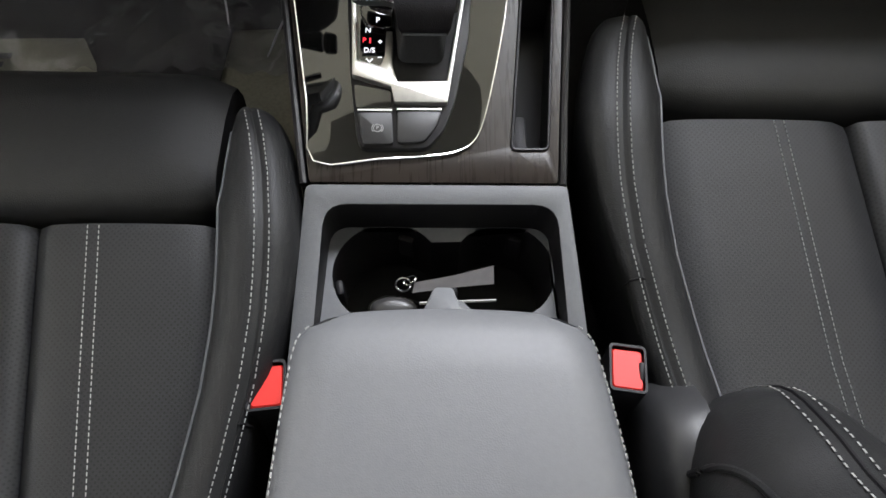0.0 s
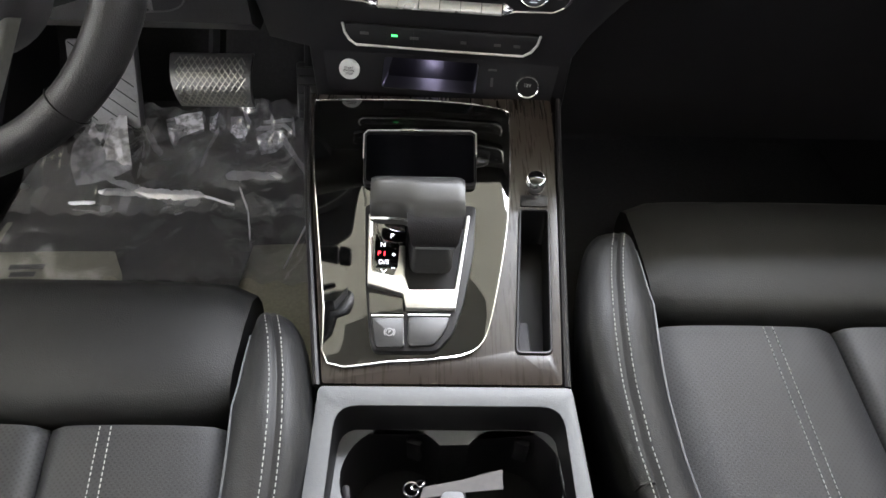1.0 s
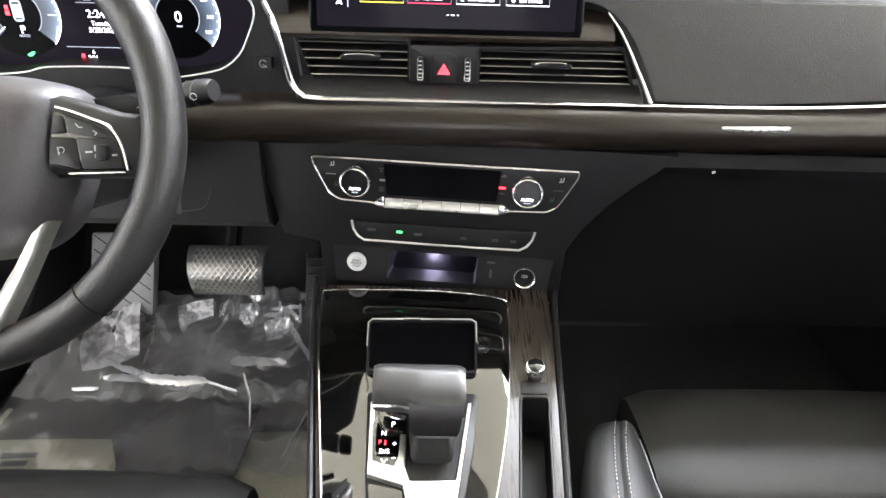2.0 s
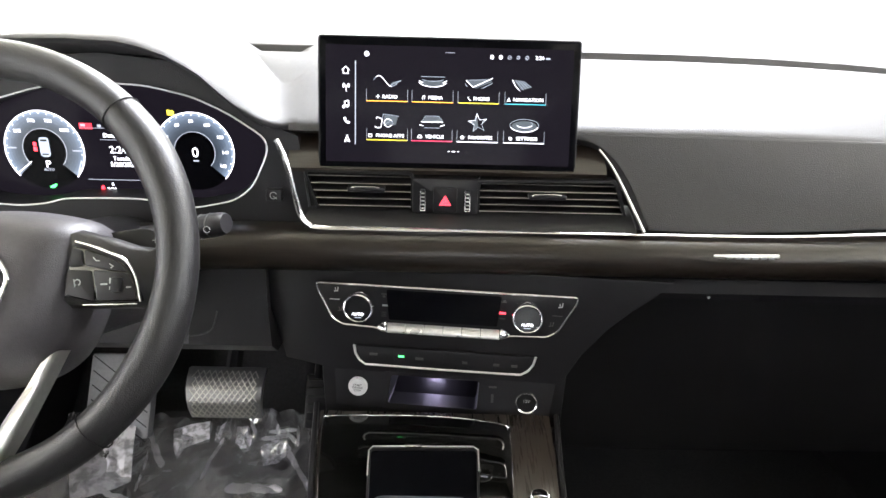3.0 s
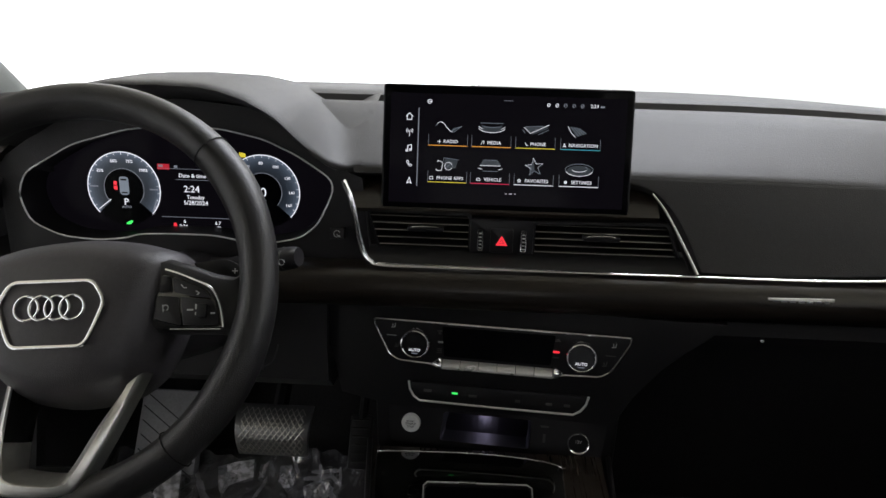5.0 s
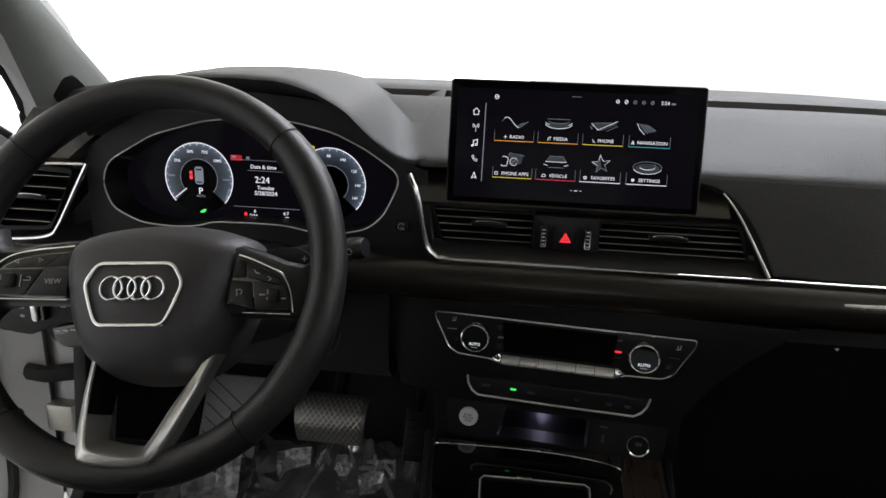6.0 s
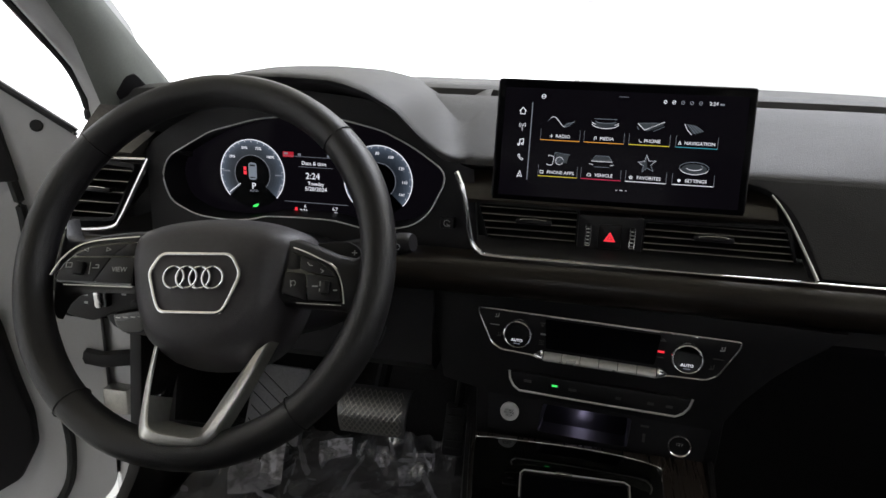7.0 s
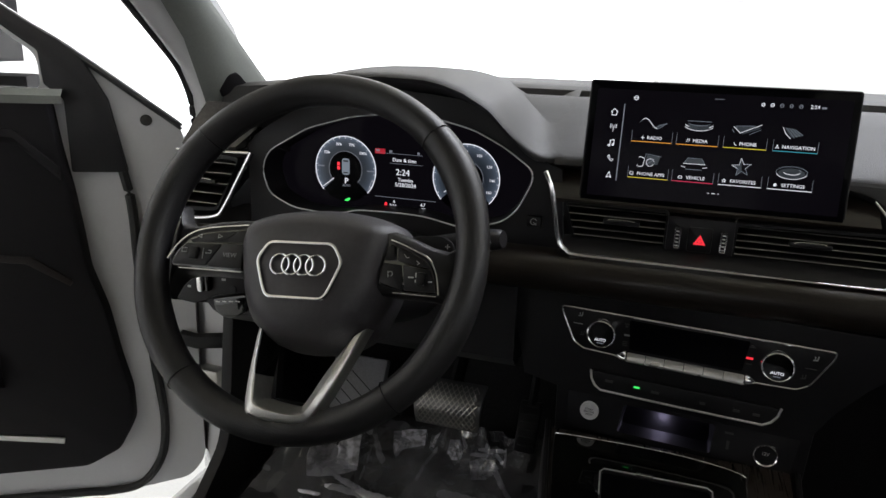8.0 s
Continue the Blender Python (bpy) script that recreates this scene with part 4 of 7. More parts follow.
for words, u, v, s in (("Date & time", -0.364, 0.8895, 0.0066), ("2:24", -0.366, 0.8735, 0.0112), ("Tuesday", -0.362, 0.8640, 0.0064), ("5/28/2024", -0.362, 0.8572, 0.0072), ("6", -0.377, 0.8345, 0.0058), ("6.7", -0.337, 0.8335, 0.0058), ("2:24", -0.3790, 0.8285, 0.0060), ("79", -0.336, 0.8275, 0.0056)):
    lettering(words, E1 @ Matrix.Translation((u, v, 0)), s, G_WHITE, ic, "display_text")
tagged(part("display_line", bars([(-0.362, 0.8848, 0.045, 0.0004), (-0.362, 0.8395, 0.085, 0.0005), (-0.372, 0.8975, 0.066, 0.0004)], E1), G_DIM, ic), kind="stuff")
part("warning_strip", bars([(-0.398, 0.8995, 0.014, 0.0065)], E1), glow("dark_red_strip_light", (0.6, 0.02, 0.04), 0.6), ic, "red lit warning strip")
tagged(part("warning_marks", bars([(-0.401, 0.9005, 0.005, 0.0025), (-0.383, 0.900, 0.004, 0.003), (-0.345, 0.9, 0.003, 0.003)], E1 @ Matrix.Translation((0, 0, 0.0005))), G_DIM, ic), kind="stuff")
part("seat_belt_symbol", plate(rounded([(-0.3915, 0.8245), (-0.3865, 0.8245), (-0.3875, 0.8325), (-0.3905, 0.8325)], 0.001), E1, 0.0003), G_RED, ic)
part("pedal_symbol", plate(rounded([(-0.4485, 0.8285), (-0.4435, 0.8285), (-0.4405, 0.8315), (-0.4405, 0.8335), (-0.4445, 0.8325), (-0.4485, 0.8300)], 0.0008), E1, 0.0003), G_GREEN, ic)
part("engine_symbol", plate(rounded([(-0.307, 0.9135), (-0.2995, 0.9135), (-0.2995, 0.918), (-0.307, 0.9195)], 0.001), E1, 0.0003), G_YELLOW, ic)
tagged(part("dash_switch", plate(rounded([(-0.008, -0.006), (0.008, -0.006), (0.008, 0.006), (-0.008, 0.006)], 0.001), axes((-0.184, 0.6455, 0.839), (1, 0, 0), (0, 0.1, 1)), 0.014, bevel=0.0008), M_BUTTON), "small square black switch on the dash", "switch")
part("switch_symbol", strokes([ring_pts(0, 0, 0.0036, n=10, a0=30, a1=330), [(0.0, -0.001), (0.0036, -0.0035)]], axes((-0.184, 0.6450, 0.839), (1, 0, 0), (0, 0.1, 1)), 0.0007), M_PRINT, bpy.data.objects["dash_switch"])

# ---- steering column, stalks, light switch ----
col = thing("steering_column", (-0.358, 0.55, 0.76), "black steering column cover with two stalks", "steering column")
ca, cb = Vector((-0.358, 0.46, 0.80)), Vector((-0.358, 0.70, 0.735))
part("column_cover", loft([[c + Vector((math.cos(k * math.pi / 8) * r * 1.25, 0, math.sin(k * math.pi / 8) * r)) for k in range(16)] for c, r in ((ca, 0.045), (ca.lerp(cb, 0.1), 0.055), (ca.lerp(cb, 0.6), 0.06), (cb, 0.065))], closed=True, caps=True), M_LOWER, col)
for s in (1, -1):
    e = Vector((-0.358 + s * 0.165, 0.515, 0.849 if s > 0 else 0.80))
    a = Vector((-0.358 + s * 0.055, 0.53, 0.825 if s > 0 else 0.805))
    st = part("stalk", tube([a, a.lerp(e, 0.3), a.lerp(e, 0.7), a.lerp(e, 0.74)], [0.008, 0.010, 0.0135, 0.0125], 12, flat=0.8), M_DARK, col)
    en = part("stalk_end", tube([a.lerp(e, q) for q in (0.77, 0.79, 0.86, 0.93, 0.97, 1.0)], [0.0105, 0.0135, 0.0140, 0.0138, 0.0132, 0.0112], 14, flat=0.75), M_BUTTON, st, "ringed stalk end", smooth=60)
    for q in (0.80, 0.875):
        part("stalk_ring", tube([a.lerp(e, q), a.lerp(e, q + 0.012)], 0.0146, 14, flat=0.75), M_KNOB, en)
    part("stalk_symbol", strokes([ring_pts(e.x - s * 0.012, e.z - 0.001, 0.0028, n=9)], axes((0, e.y - 0.0160, 0), (1, 0, 0), (0, 0, 1)), 0.0006), M_PRINT, st)
ls = thing("light_switch", (-0.62, 0.63, 0.70), "black light switch panel with chrome rotary grip", "light switch")
m = axes((-0.618, 0.612, 0.722), (1, 0.05, 0), (0, 0.12, 1))
part("switch_panel", plate(rounded([(-0.058, -0.022), (-0.052, -0.011), (-0.039, -0.001), (-0.014, 0.006), (0.022, 0.013), (0.07, 0.019), (0.068, -0.014), (0.02, -0.023), (0.008, -0.029), (-0.013, -0.039), (-0.035, -0.037), (-0.052, -0.032)], 0.006), m, 0.03, bevel=0.003), M_BUTTON, ls)
part("rotary_grip", box(m @ Vector((0.001, -0.005, 0.006)), (0.0110, 0.014, 0.027), 0.004), M_CHROME, ls, "chrome rotary grip")
part("rotary_core", box(m @ Vector((0.0095, -0.005, 0.004)), (0.0080, 0.012, 0.024), 0.003), M_PIANO, ls)
tagged(part("button_marks", bars([(-0.026, -0.005, 0.013, 0.0018), (-0.022, -0.015, 0.005, 0.003), (0.03, 0.0, 0.006, 0.003)], m @ Matrix.Translation((0, 0, 0.0006))), M_PRINT, ls), kind="stuff")
part("switch_button", plate(ring_pts(0.045, -0.012, 0.0055, n=16), m @ Matrix.Translation((0, 0, 0.0022)), 0.003, bevel=0.001), M_DARK, ls)
dimmer = part("dimmer", plate(rounded([(0.016, -0.027), (0.061, -0.016), (0.068, -0.017), (0.067, -0.04), (0.054, -0.047), (0.03, -0.05), (0.02, -0.042)], 0.004), m @ Matrix.Translation((0, 0, 0.004)), 0.022, bevel=0.003), M_PIANO, ls, "gloss black dimmer block")
tagged(part("dimmer_marks", bars([(0.0240 + 0.010 * k, -0.0300 + 0.0012 * k, 0.006, 0.0012) for k in range(4)], m @ Matrix.Translation((0, 0, 0.0044))), M_METAL, dimmer), kind="stuff")

# ---- steering wheel ----
sw = thing("steering_wheel", (-0.358, 0.432, 0.83), "black leather steering wheel with silver lower spoke", "steering wheel")
S24, C24 = math.sin(radians(28)), math.cos(radians(28))
WM = axes((-0.365, 0.4262, 0.8406), (1, 0, 0), (0, S24, C24)) @ Matrix.Rotation(radians(4.5), 4, "Z")


def wpt(u, v, w=0.0):
    return WM @ Vector((u, v, w))


R0 = 0.1622
rim_rows = []
for k in range(96):
    a = 2 * math.pi * k / 96
    c, s = math.cos(a), math.sin(a)
    grip = 1.0 + 0.10 * math.exp(-((abs(math.degrees(math.atan2(s, abs(c)))) - 28) / 14) ** 2)
    row = []
    for j in range(14):
        b = 2 * math.pi * j / 14
        row.append(wpt((R0 + 0.0150 * grip * math.cos(b)) * c, (R0 + 0.0150 * grip * math.cos(b)) * s, 0.0175 * math.sin(b)))
    rim_rows.append(row)
rim_rows.append(rim_rows[0])
bm = loft(rim_rows, closed=True)
bmesh.ops.remove_doubles(bm, verts=bm.verts, dist=1e-6)
rim = part("rim", bm, M_WHEEL, sw, smooth=80)
for a in (43, 137, 231, 309):
    c, s = math.cos(radians(a)), math.sin(radians(a))
    part("rim_seam", tube([wpt((R0 + 0.0154 * 1.05 * math.cos(b)) * c, (R0 + 0.0154 * 1.05 * math.cos(b)) * s, 0.0179 * math.sin(b)) for b in [2 * math.pi * j / 16 for j in range(16)]], 0.0006, 5, closed=True), M_DARK, rim)
# airbag cover; the hub sits a little lower and deeper than the rim's centre

WM = WM @ Matrix.Translation((0.006, -0.0095, -0.010))


def hub_row(f, w):
    """Outline of the airbag cover, scaled about a point below its middle."""
    half = [(0.0, 0.0505), (0.030, 0.0485), (0.056, 0.0435), (0.0755, 0.0345), (0.0795, 0.0160), (0.0745, -0.0100), (0.0675, -0.0350), (0.0540, -0.0600), (0.0300, -0.0755), (0.0, -0.0800)]
    full = half + [(-u, v) for u, v in reversed(half[1:-1])]
    return [wpt(0.003 + u * f, -0.014 + (v + 0.014) * f, w) for u, v in [p[:2] for p in smooth_path([(u, v, 0) for u, v in full], 3, closed=True)]]


bm = loft([hub_row(1.06, -0.050), hub_row(1.085, -0.030), hub_row(1.06, -0.014), hub_row(0.99, 0.001), hub_row(0.905, 0.0115), hub_row(0.815, 0.0205), hub_row(0.70, 0.0255), hub_row(0.5, 0.0275), hub_row(0.25, 0.028)], closed=True, caps=True)
hub = part("airbag_cover", bm, M_HUB, sw, smooth=70)
EP = [(-0.0418, -0.0045), (-0.0318, 0.0118), (0.0318, 0.0118), (0.0418, -0.0045), (0.0335, -0.0270), (0.0278, -0.0385), (-0.0278, -0.0385), (-0.0335, -0.0270)]
EM = WM @ Matrix.Translation((0.0015, 0.0, 0.0285))
part("emblem_plate", plate(rounded(EP, 0.005), EM, 0.006, bevel=0.001), M_HUB, hub)
part("emblem_frame", tube([EM @ Vector((u, v, 0.0008)) for u, v in rounded(EP, 0.006)], 0.0018, 8, closed=True, flat=0.8, up=WM.to_3x3() @ Vector((0, 0, 1))), M_CHROME, hub, "chrome outline")
for k in range(4):
    u = -0.0177 + 0.0118 * k
    part("chrome_ring", tube([EM @ Vector((a, b, 0.0016 + 0.0004 * (k % 2))) for a, b in ring_pts(u, -0.0088, 0.0093, n=36)], 0.0012, 8, closed=True, up=WM.to_3x3() @ Vector((0, 0, 1))), M_CHROME, hub, "plain silver ring")

# side spokes: leather arm, dark button pad, keys and chrome line
PAD_R = [(0.0800, 0.0185), (0.0905, 0.0155), (0.1040, 0.0100), (0.1165, 0.0035), (0.1220, -0.0035), (0.1265, -0.0160), (0.1285, -0.0255), (0.0950, -0.0245), (0.0735, -0.0185), (0.0755, 0.0000)]
LINE_R = [(0.0815, 0.0215), (0.0925, 0.0178), (0.1040, 0.0128), (0.1165, 0.0068), (0.1225, 0.0000), (0.1270, -0.0110), (0.1298, -0.0262)]
PAD_L = [(-0.0655, 0.0265), (-0.0919, 0.0245), (-0.1120, 0.0215), (-0.1265, 0.0155), (-0.1370, 0.0055), (-0.1440, -0.0060), (-0.1415, -0.0118), (-0.1000, -0.0130), (-0.0655, -0.0140)]
LINE_L = [(-0.0640, 0.0304), (-0.0919, 0.0280), (-0.1141, 0.0248), (-0.1290, 0.0182), (-0.1400, 0.0075), (-0.1475, -0.0055)]
PM = WM @ Matrix.Translation((0, 0, 0.0130))
PUP = WM.to_3x3() @ Vector((0, 0, 1))


def pad_key(pts, lift, arm, label=""):
    """One key of a button pad, slightly proud of it."""
    return part("key", plate(rounded(pts, 0.0018, 3), PM @ Matrix.Translation((0, 0, lift)), 0.004, bevel=0.0007), M_BUTTON, arm, label)


for s, pad, line in ((1, PAD_R, LINE_R), (-1, PAD_L, LINE_L)):
    if s > 0:
        arm_rows = ((0.062, 0.036, -0.028, 0.006), (0.080, 0.0335, -0.0270, 0.008), (0.100, 0.0270, -0.0275, 0.008), (0.118, 0.0200, -0.0285, 0.006), (0.132, 0.0175, -0.0310, 0.003), (0.143, 0.026, -0.040, -0.002), (0.152, 0.046, -0.058, -0.007))
    else:
        arm_rows = ((0.060, 0.040, -0.018, 0.006), (0.080, 0.0390, -0.0165, 0.008), (0.105, 0.0365, -0.0160, 0.008), (0.128, 0.0320, -0.0160, 0.006), (0.142, 0.032, -0.0190, 0.003), (0.150, 0.040, -0.027, -0.002), (0.156, 0.056, -0.042, -0.007))
    sp = part("side_spoke", loft([[wpt(s * u, v, w) for v, w in ((a, -0.022), (a - 0.001, e - 0.008), (a - 0.006, e + 0.001), (a * 0.4 + b * 0.6, e + 0.003), (b + 0.006, e), (b, e - 0.008), (b, -0.022))] for u, a, b, e in arm_rows], closed=True, caps=True), M_WHEEL, sw, smooth=60)
    part("button_pad", plate(rounded(pad, 0.002), PM, 0.012, bevel=0.001), M_PIANO, sp)
    part("pad_edge", tube(smooth_path([PM @ Vector((*p, 0.0004)) for p in line], 4), 0.0011, 6, up=PUP), M_CHROME, sp, "chrome line over the keys")
    if s > 0:
        pad_key([(0.0800, 0.0168), (0.0868, 0.0150), (0.0880, 0.0030), (0.0775, 0.0022)], 0.0014, sp)
        pad_key([(0.0885, 0.0146), (0.1040, 0.0086), (0.1155, 0.0024), (0.1195, -0.0030), (0.1060, -0.0010), (0.0897, 0.0026)], 0.0014, sp)
        pad_key([(0.0765, 0.0005), (0.0935, -0.0010), (0.0965, -0.0232), (0.0950, -0.0236), (0.0745, -0.0176)], 0.0010, sp)
        pad_key([(0.0950, -0.0008), (0.1060, -0.0022), (0.1205, -0.0045), (0.1255, -0.0170), (0.1268, -0.0243), (0.0980, -0.0236)], 0.0010, sp)
        part("pad_edge", tube([PM @ Vector((u, v, 0.0004)) for u, v in ((0.0880, -0.0262), (0.1275, -0.0275))], 0.0006, 6, up=PUP), M_CHROME, sp)
        part("roller", box(PM @ Vector((0.1135, -0.0130, 0.0025)), (0.0085, 0.006, 0.0115), 0.002, turn=Matrix.Rotation(radians(-28), 4, "X")), M_DARK, sp)
        marks = PM @ Matrix.Translation((0, 0, 0.0018))
        tagged(part("button_marks", bars([(0.1035, -0.0118, 0.0050, 0.0012), (0.1215, -0.0150, 0.0035, 0.0012), (0.1080, -0.0095, 0.0012, 0.0042), (0.1085, -0.0150, 0.0020, 0.0024)], marks), M_PRINT, sp), kind="stuff")
        tagged(part("key_symbols", strokes([ring_pts(0.0840, -0.0095, 0.0022, n=9, a0=-60, a1=240), [(0.0822, -0.0125), (0.0815, -0.0072)], [(0.0955, 0.0085), (0.0975, 0.0060), (0.0998, 0.0058)], [(0.1075, 0.0030), (0.1100, 0.0012), (0.1085, 0.0000)]], marks, 0.0006), M_PRINT, sp), kind="stuff")
    else:
        pad_key([(-0.0660, 0.0248), (-0.0735, 0.0240), (-0.0875, 0.0132), (-0.0660, 0.0132)], 0.0014, sp)
        pad_key([(-0.0748, 0.0239), (-0.0919, 0.0226), (-0.1110, 0.0196), (-0.1240, 0.0140), (-0.1255, 0.0126), (-0.0890, 0.0130)], 0.0014, sp)
        pad_key([(-0.0660, 0.0114), (-0.0885, 0.0114), (-0.1030, -0.0100), (-0.1010, -0.0116), (-0.0660, -0.0124)], 0.0010, sp)
        pad_key([(-0.0905, 0.0112), (-0.1285, 0.0108), (-0.1360, 0.0035), (-0.1415, -0.0062), (-0.1400, -0.0104), (-0.1045, -0.0114)], 0.0010, sp)
        part("pad_edge", tube([PM @ Vector((u, v, 0.0004)) for u, v in ((-0.0655, -0.0155), (-0.1330, -0.0140))], 0.0005, 6, up=PUP), M_SATIN, sp)
        part("roller", box(PM @ Vector((-0.1180, 0.0010, 0.0025)), (0.0100, 0.006, 0.0125), 0.002, turn=Matrix.Rotation(radians(-28), 4, "X")), M_DARK, sp)
        marks = PM @ Matrix.Translation((0, 0, 0.0018))
        tagged(part("arrow_marks", strokes([[(-0.1130, 0.0196), (-0.1170, 0.0178), (-0.1130, 0.0162), (-0.1130, 0.0196)], [(-0.0945, 0.0200), (-0.0905, 0.0182), (-0.0945, 0.0166), (-0.0945, 0.0200)]], marks, 0.0005), M_PRINT, sp), kind="stuff")
        tagged(part("key_symbols", strokes([[(-0.1325, 0.0056), (-0.1268, 0.0056), (-0.1268, 0.0016), (-0.1325, 0.0016), (-0.1325, 0.0056)], [(-0.1085, 0.0058), (-0.1085, -0.0042)], [(-0.1060, 0.0012), (-0.1000, 0.0012), (-0.1000, 0.0040), (-0.1030, 0.0040)]], marks, 0.0006), M_PRINT, sp), kind="stuff")
        lettering("VIEW", PM @ Matrix.Translation((-0.0795, 0.0000, 0.0014)), 0.0062, M_PRINT, sp, "button_text")
    q = lambda pts: [(s * u, v) for u, v in pts]
    pad_ = part("shift_paddle", plate(rounded(q([(0.072, 0.034), (0.104, 0.0375), (0.1165, 0.0375), (0.127, 0.0320), (0.1295, 0.0230), (0.121, 0.0190), (0.072, 0.018)]), 0.004), WM @ Matrix.Translation((0, 0, -0.030)), 0.006, bevel=0.0012), M_DARK, sw, "black shift paddle")
    part("paddle_mark", strokes([q([(0.1205, 0.027), (0.1245, 0.027)])] + ([q([(0.1225, 0.025), (0.1225, 0.029)])] if s > 0 else []), WM @ Matrix.Translation((0, 0, -0.0297)), 0.0008), M_PRINT, pad_)

# lower spoke: a bent U with a ridge, a broad inner bevel and a narrow outer face
U_IN = [(-0.0325, -0.060), (-0.0290, -0.095), (-0.0245, -0.1250), (-0.0190, -0.1285), (-0.0045, -0.1310), (0.0110, -0.1320), (0.0170, -0.1285), (0.0280, -0.1015), (0.0415, -0.070)]
U_RIDGE = [(-0.0395, -0.056), (-0.0330, -0.095), (-0.0260, -0.1215), (-0.0190, -0.1335), (0.0035, -0.1375), (0.0210, -0.1375), (0.0295, -0.1305), (0.0390, -0.1050), (0.0525, -0.068)]
U_OUT = [(-0.0450, -0.056), (-0.0400, -0.097), (-0.0345, -0.1350), (-0.0250, -0.1440), (-0.0050, -0.1465), (0.0195, -0.1460), (0.0320, -0.1400), (0.0455, -0.1100), (0.0640, -0.058)]
face, bevel = [], []
for a, r, b in zip(*(smooth_path([(u, v, 0) for u, v in line], 5) for line in (U_IN, U_RIDGE, U_OUT))):
    w = -0.010 + 0.031 * min(1.0, max(0.0, (-r.y - 0.052) / 0.08))
    face.append([wpt(*r.xy, w - 0.010), wpt(*r.xy, w + 0.0085), wpt(*r.lerp(b, 0.12).xy, w + 0.0100), wpt(*r.lerp(b, 0.72).xy, w + 0.0088), wpt(*r.lerp(b, 0.94).xy, w + 0.0062), wpt(*b.xy, w + 0.0020), wpt(*b.xy, w - 0.012)])
    bevel.append([wpt(*a.xy, w - 0.022), wpt(*a.xy, w - 0.011), wpt(*a.lerp(r, 0.1).xy, w - 0.0092), wpt(*a.lerp(r, 0.96).xy, w + 0.0074), wpt(*r.xy, w + 0.0080), wpt(*r.xy, w - 0.010)])
low = part("lower_spoke", loft(face, closed=True, caps=True), M_SATIN, sw, "satin aluminium U-shaped lower spoke", smooth=50)
part("inner_bevel", loft(bevel[7:], closed=True, caps=True), M_SATIN, low, smooth=50)
part("inner_bevel", loft(bevel[:8], closed=True, caps=True), M_PIANO, low, "gloss black inner side", smooth=50)
part("lower_spoke_back", plate([(-0.045, -0.05), (-0.034, -0.138), (0.020, -0.138), (0.056, -0.05)], WM @ Matrix.Translation((0, 0, -0.018)), 0.012, holes=[[(-0.032, -0.066), (-0.0268, -0.128), (0.012, -0.131), (0.040, -0.066)]]), M_DARK, sw)
part("hub_underside", loft([[wpt(0.003 + u * q, v, w) for u in (-1, -0.5, 0, 0.5, 1)] for q, v, w in ((0.052, -0.050, -0.004), (0.050, -0.066, -0.004), (0.048, -0.072, -0.012), (0.046, -0.074, -0.026))]), M_PIANO, sw, "gloss black strip under the airbag cover", smooth=60)

# ---- climate panel ----
cl = thing("climate_panel", (0, 0.61, 0.70), "black climate panel with chrome edge and two dials", "climate panel")
CP = [(-0.141, 0.746), (0.143, 0.746), (0.141, 0.738), (0.123, 0.706), (0.112, 0.6995), (0.072, 0.698), (0.064, 0.694), (-0.066, 0.694), (-0.074, 0.698), (-0.112, 0.6995), (-0.123, 0.706), (-0.139, 0.738)]
CPr = rounded(CP, 0.004)
mz = axes((0, 0.6165, 0.72), STACK_U, (0, 0.10, 1))
Z = lambda pts: [(u, v - 0.72) for u, v in pts]
part("panel_body", plate(Z(CPr), mz, 0.02, bevel=0.001), M_BUTTON, cl)
part("chrome_edge", tube([mz @ Vector((u, v, 0.0004)) for u, v in Z(CPr)], 0.0013, 6, closed=True), M_CHROME, cl, "thin chrome outline")
part("climate_display", plate(rounded(Z([(-0.063, 0.742), (0.062, 0.742), (0.058, 0.708), (-0.060, 0.708)]), 0.002), mz @ Matrix.Translation((0, 0, 0.001)), 0.003), M_GLASSBLACK, cl)
for u in (-0.0915, 0.0900):
    km = mz @ Matrix.Translation((u, 0.0035, 0))
    k = part("dial_knob", loft([[km @ Vector((r * math.cos(a), r * math.sin(a), w)) for a in [2 * math.pi * j / 32 for j in range(32)]] for r, w in ((0.0170, -0.002), (0.0168, 0.012), (0.0160, 0.0150), (0.0148, 0.0155), (0.0140, 0.0148), (0.0136, 0.0140))], closed=True, caps=True), M_CHROME, cl, "silver-rimmed temperature dial")
    part("knob_face", plate(ring_pts(0, 0, 0.0138, n=28), km @ Matrix.Translation((0, 0, 0.0152)), 0.001), M_PIANO, k)
    lettering("AUTO", km @ Matrix.Translation((0, -0.0062, 0.0158)), 0.0046, G_WHITE, k, "knob_text")
    part("knob_mark", bars([(0, -0.0100, 0.007, 0.0007)], km @ Matrix.Translation((0, 0, 0.0156))), G_DIM, k)
for i in range(6):
    u = -0.0515 + i * 0.0205
    part("toggle_key", loft([[mz @ Vector((u + x, v, w)) for v, w in ((-0.0262, -0.001), (-0.0262, 0.0030), (-0.0254, 0.0056), (-0.0238, 0.0066), (-0.0215, 0.0062), (-0.0185, 0.0042), (-0.0160, 0.0014), (-0.0156, -0.001))] for x in (-0.0099, -0.0094, 0.0, 0.0094, 0.0099)], closed=True, caps=True), M_KEYCHROME, cl, "silver toggle key", smooth=50)
MK = mz @ Matrix.Translation((0, 0, 0.0005))
tagged(part("key_marks", bars([(-0.1206, 0.0076, 0.0110, 0.0010), (-0.0637, 0.0040, 0.0075, 0.0020)], MK), M_PRINT, cl), kind="stuff")
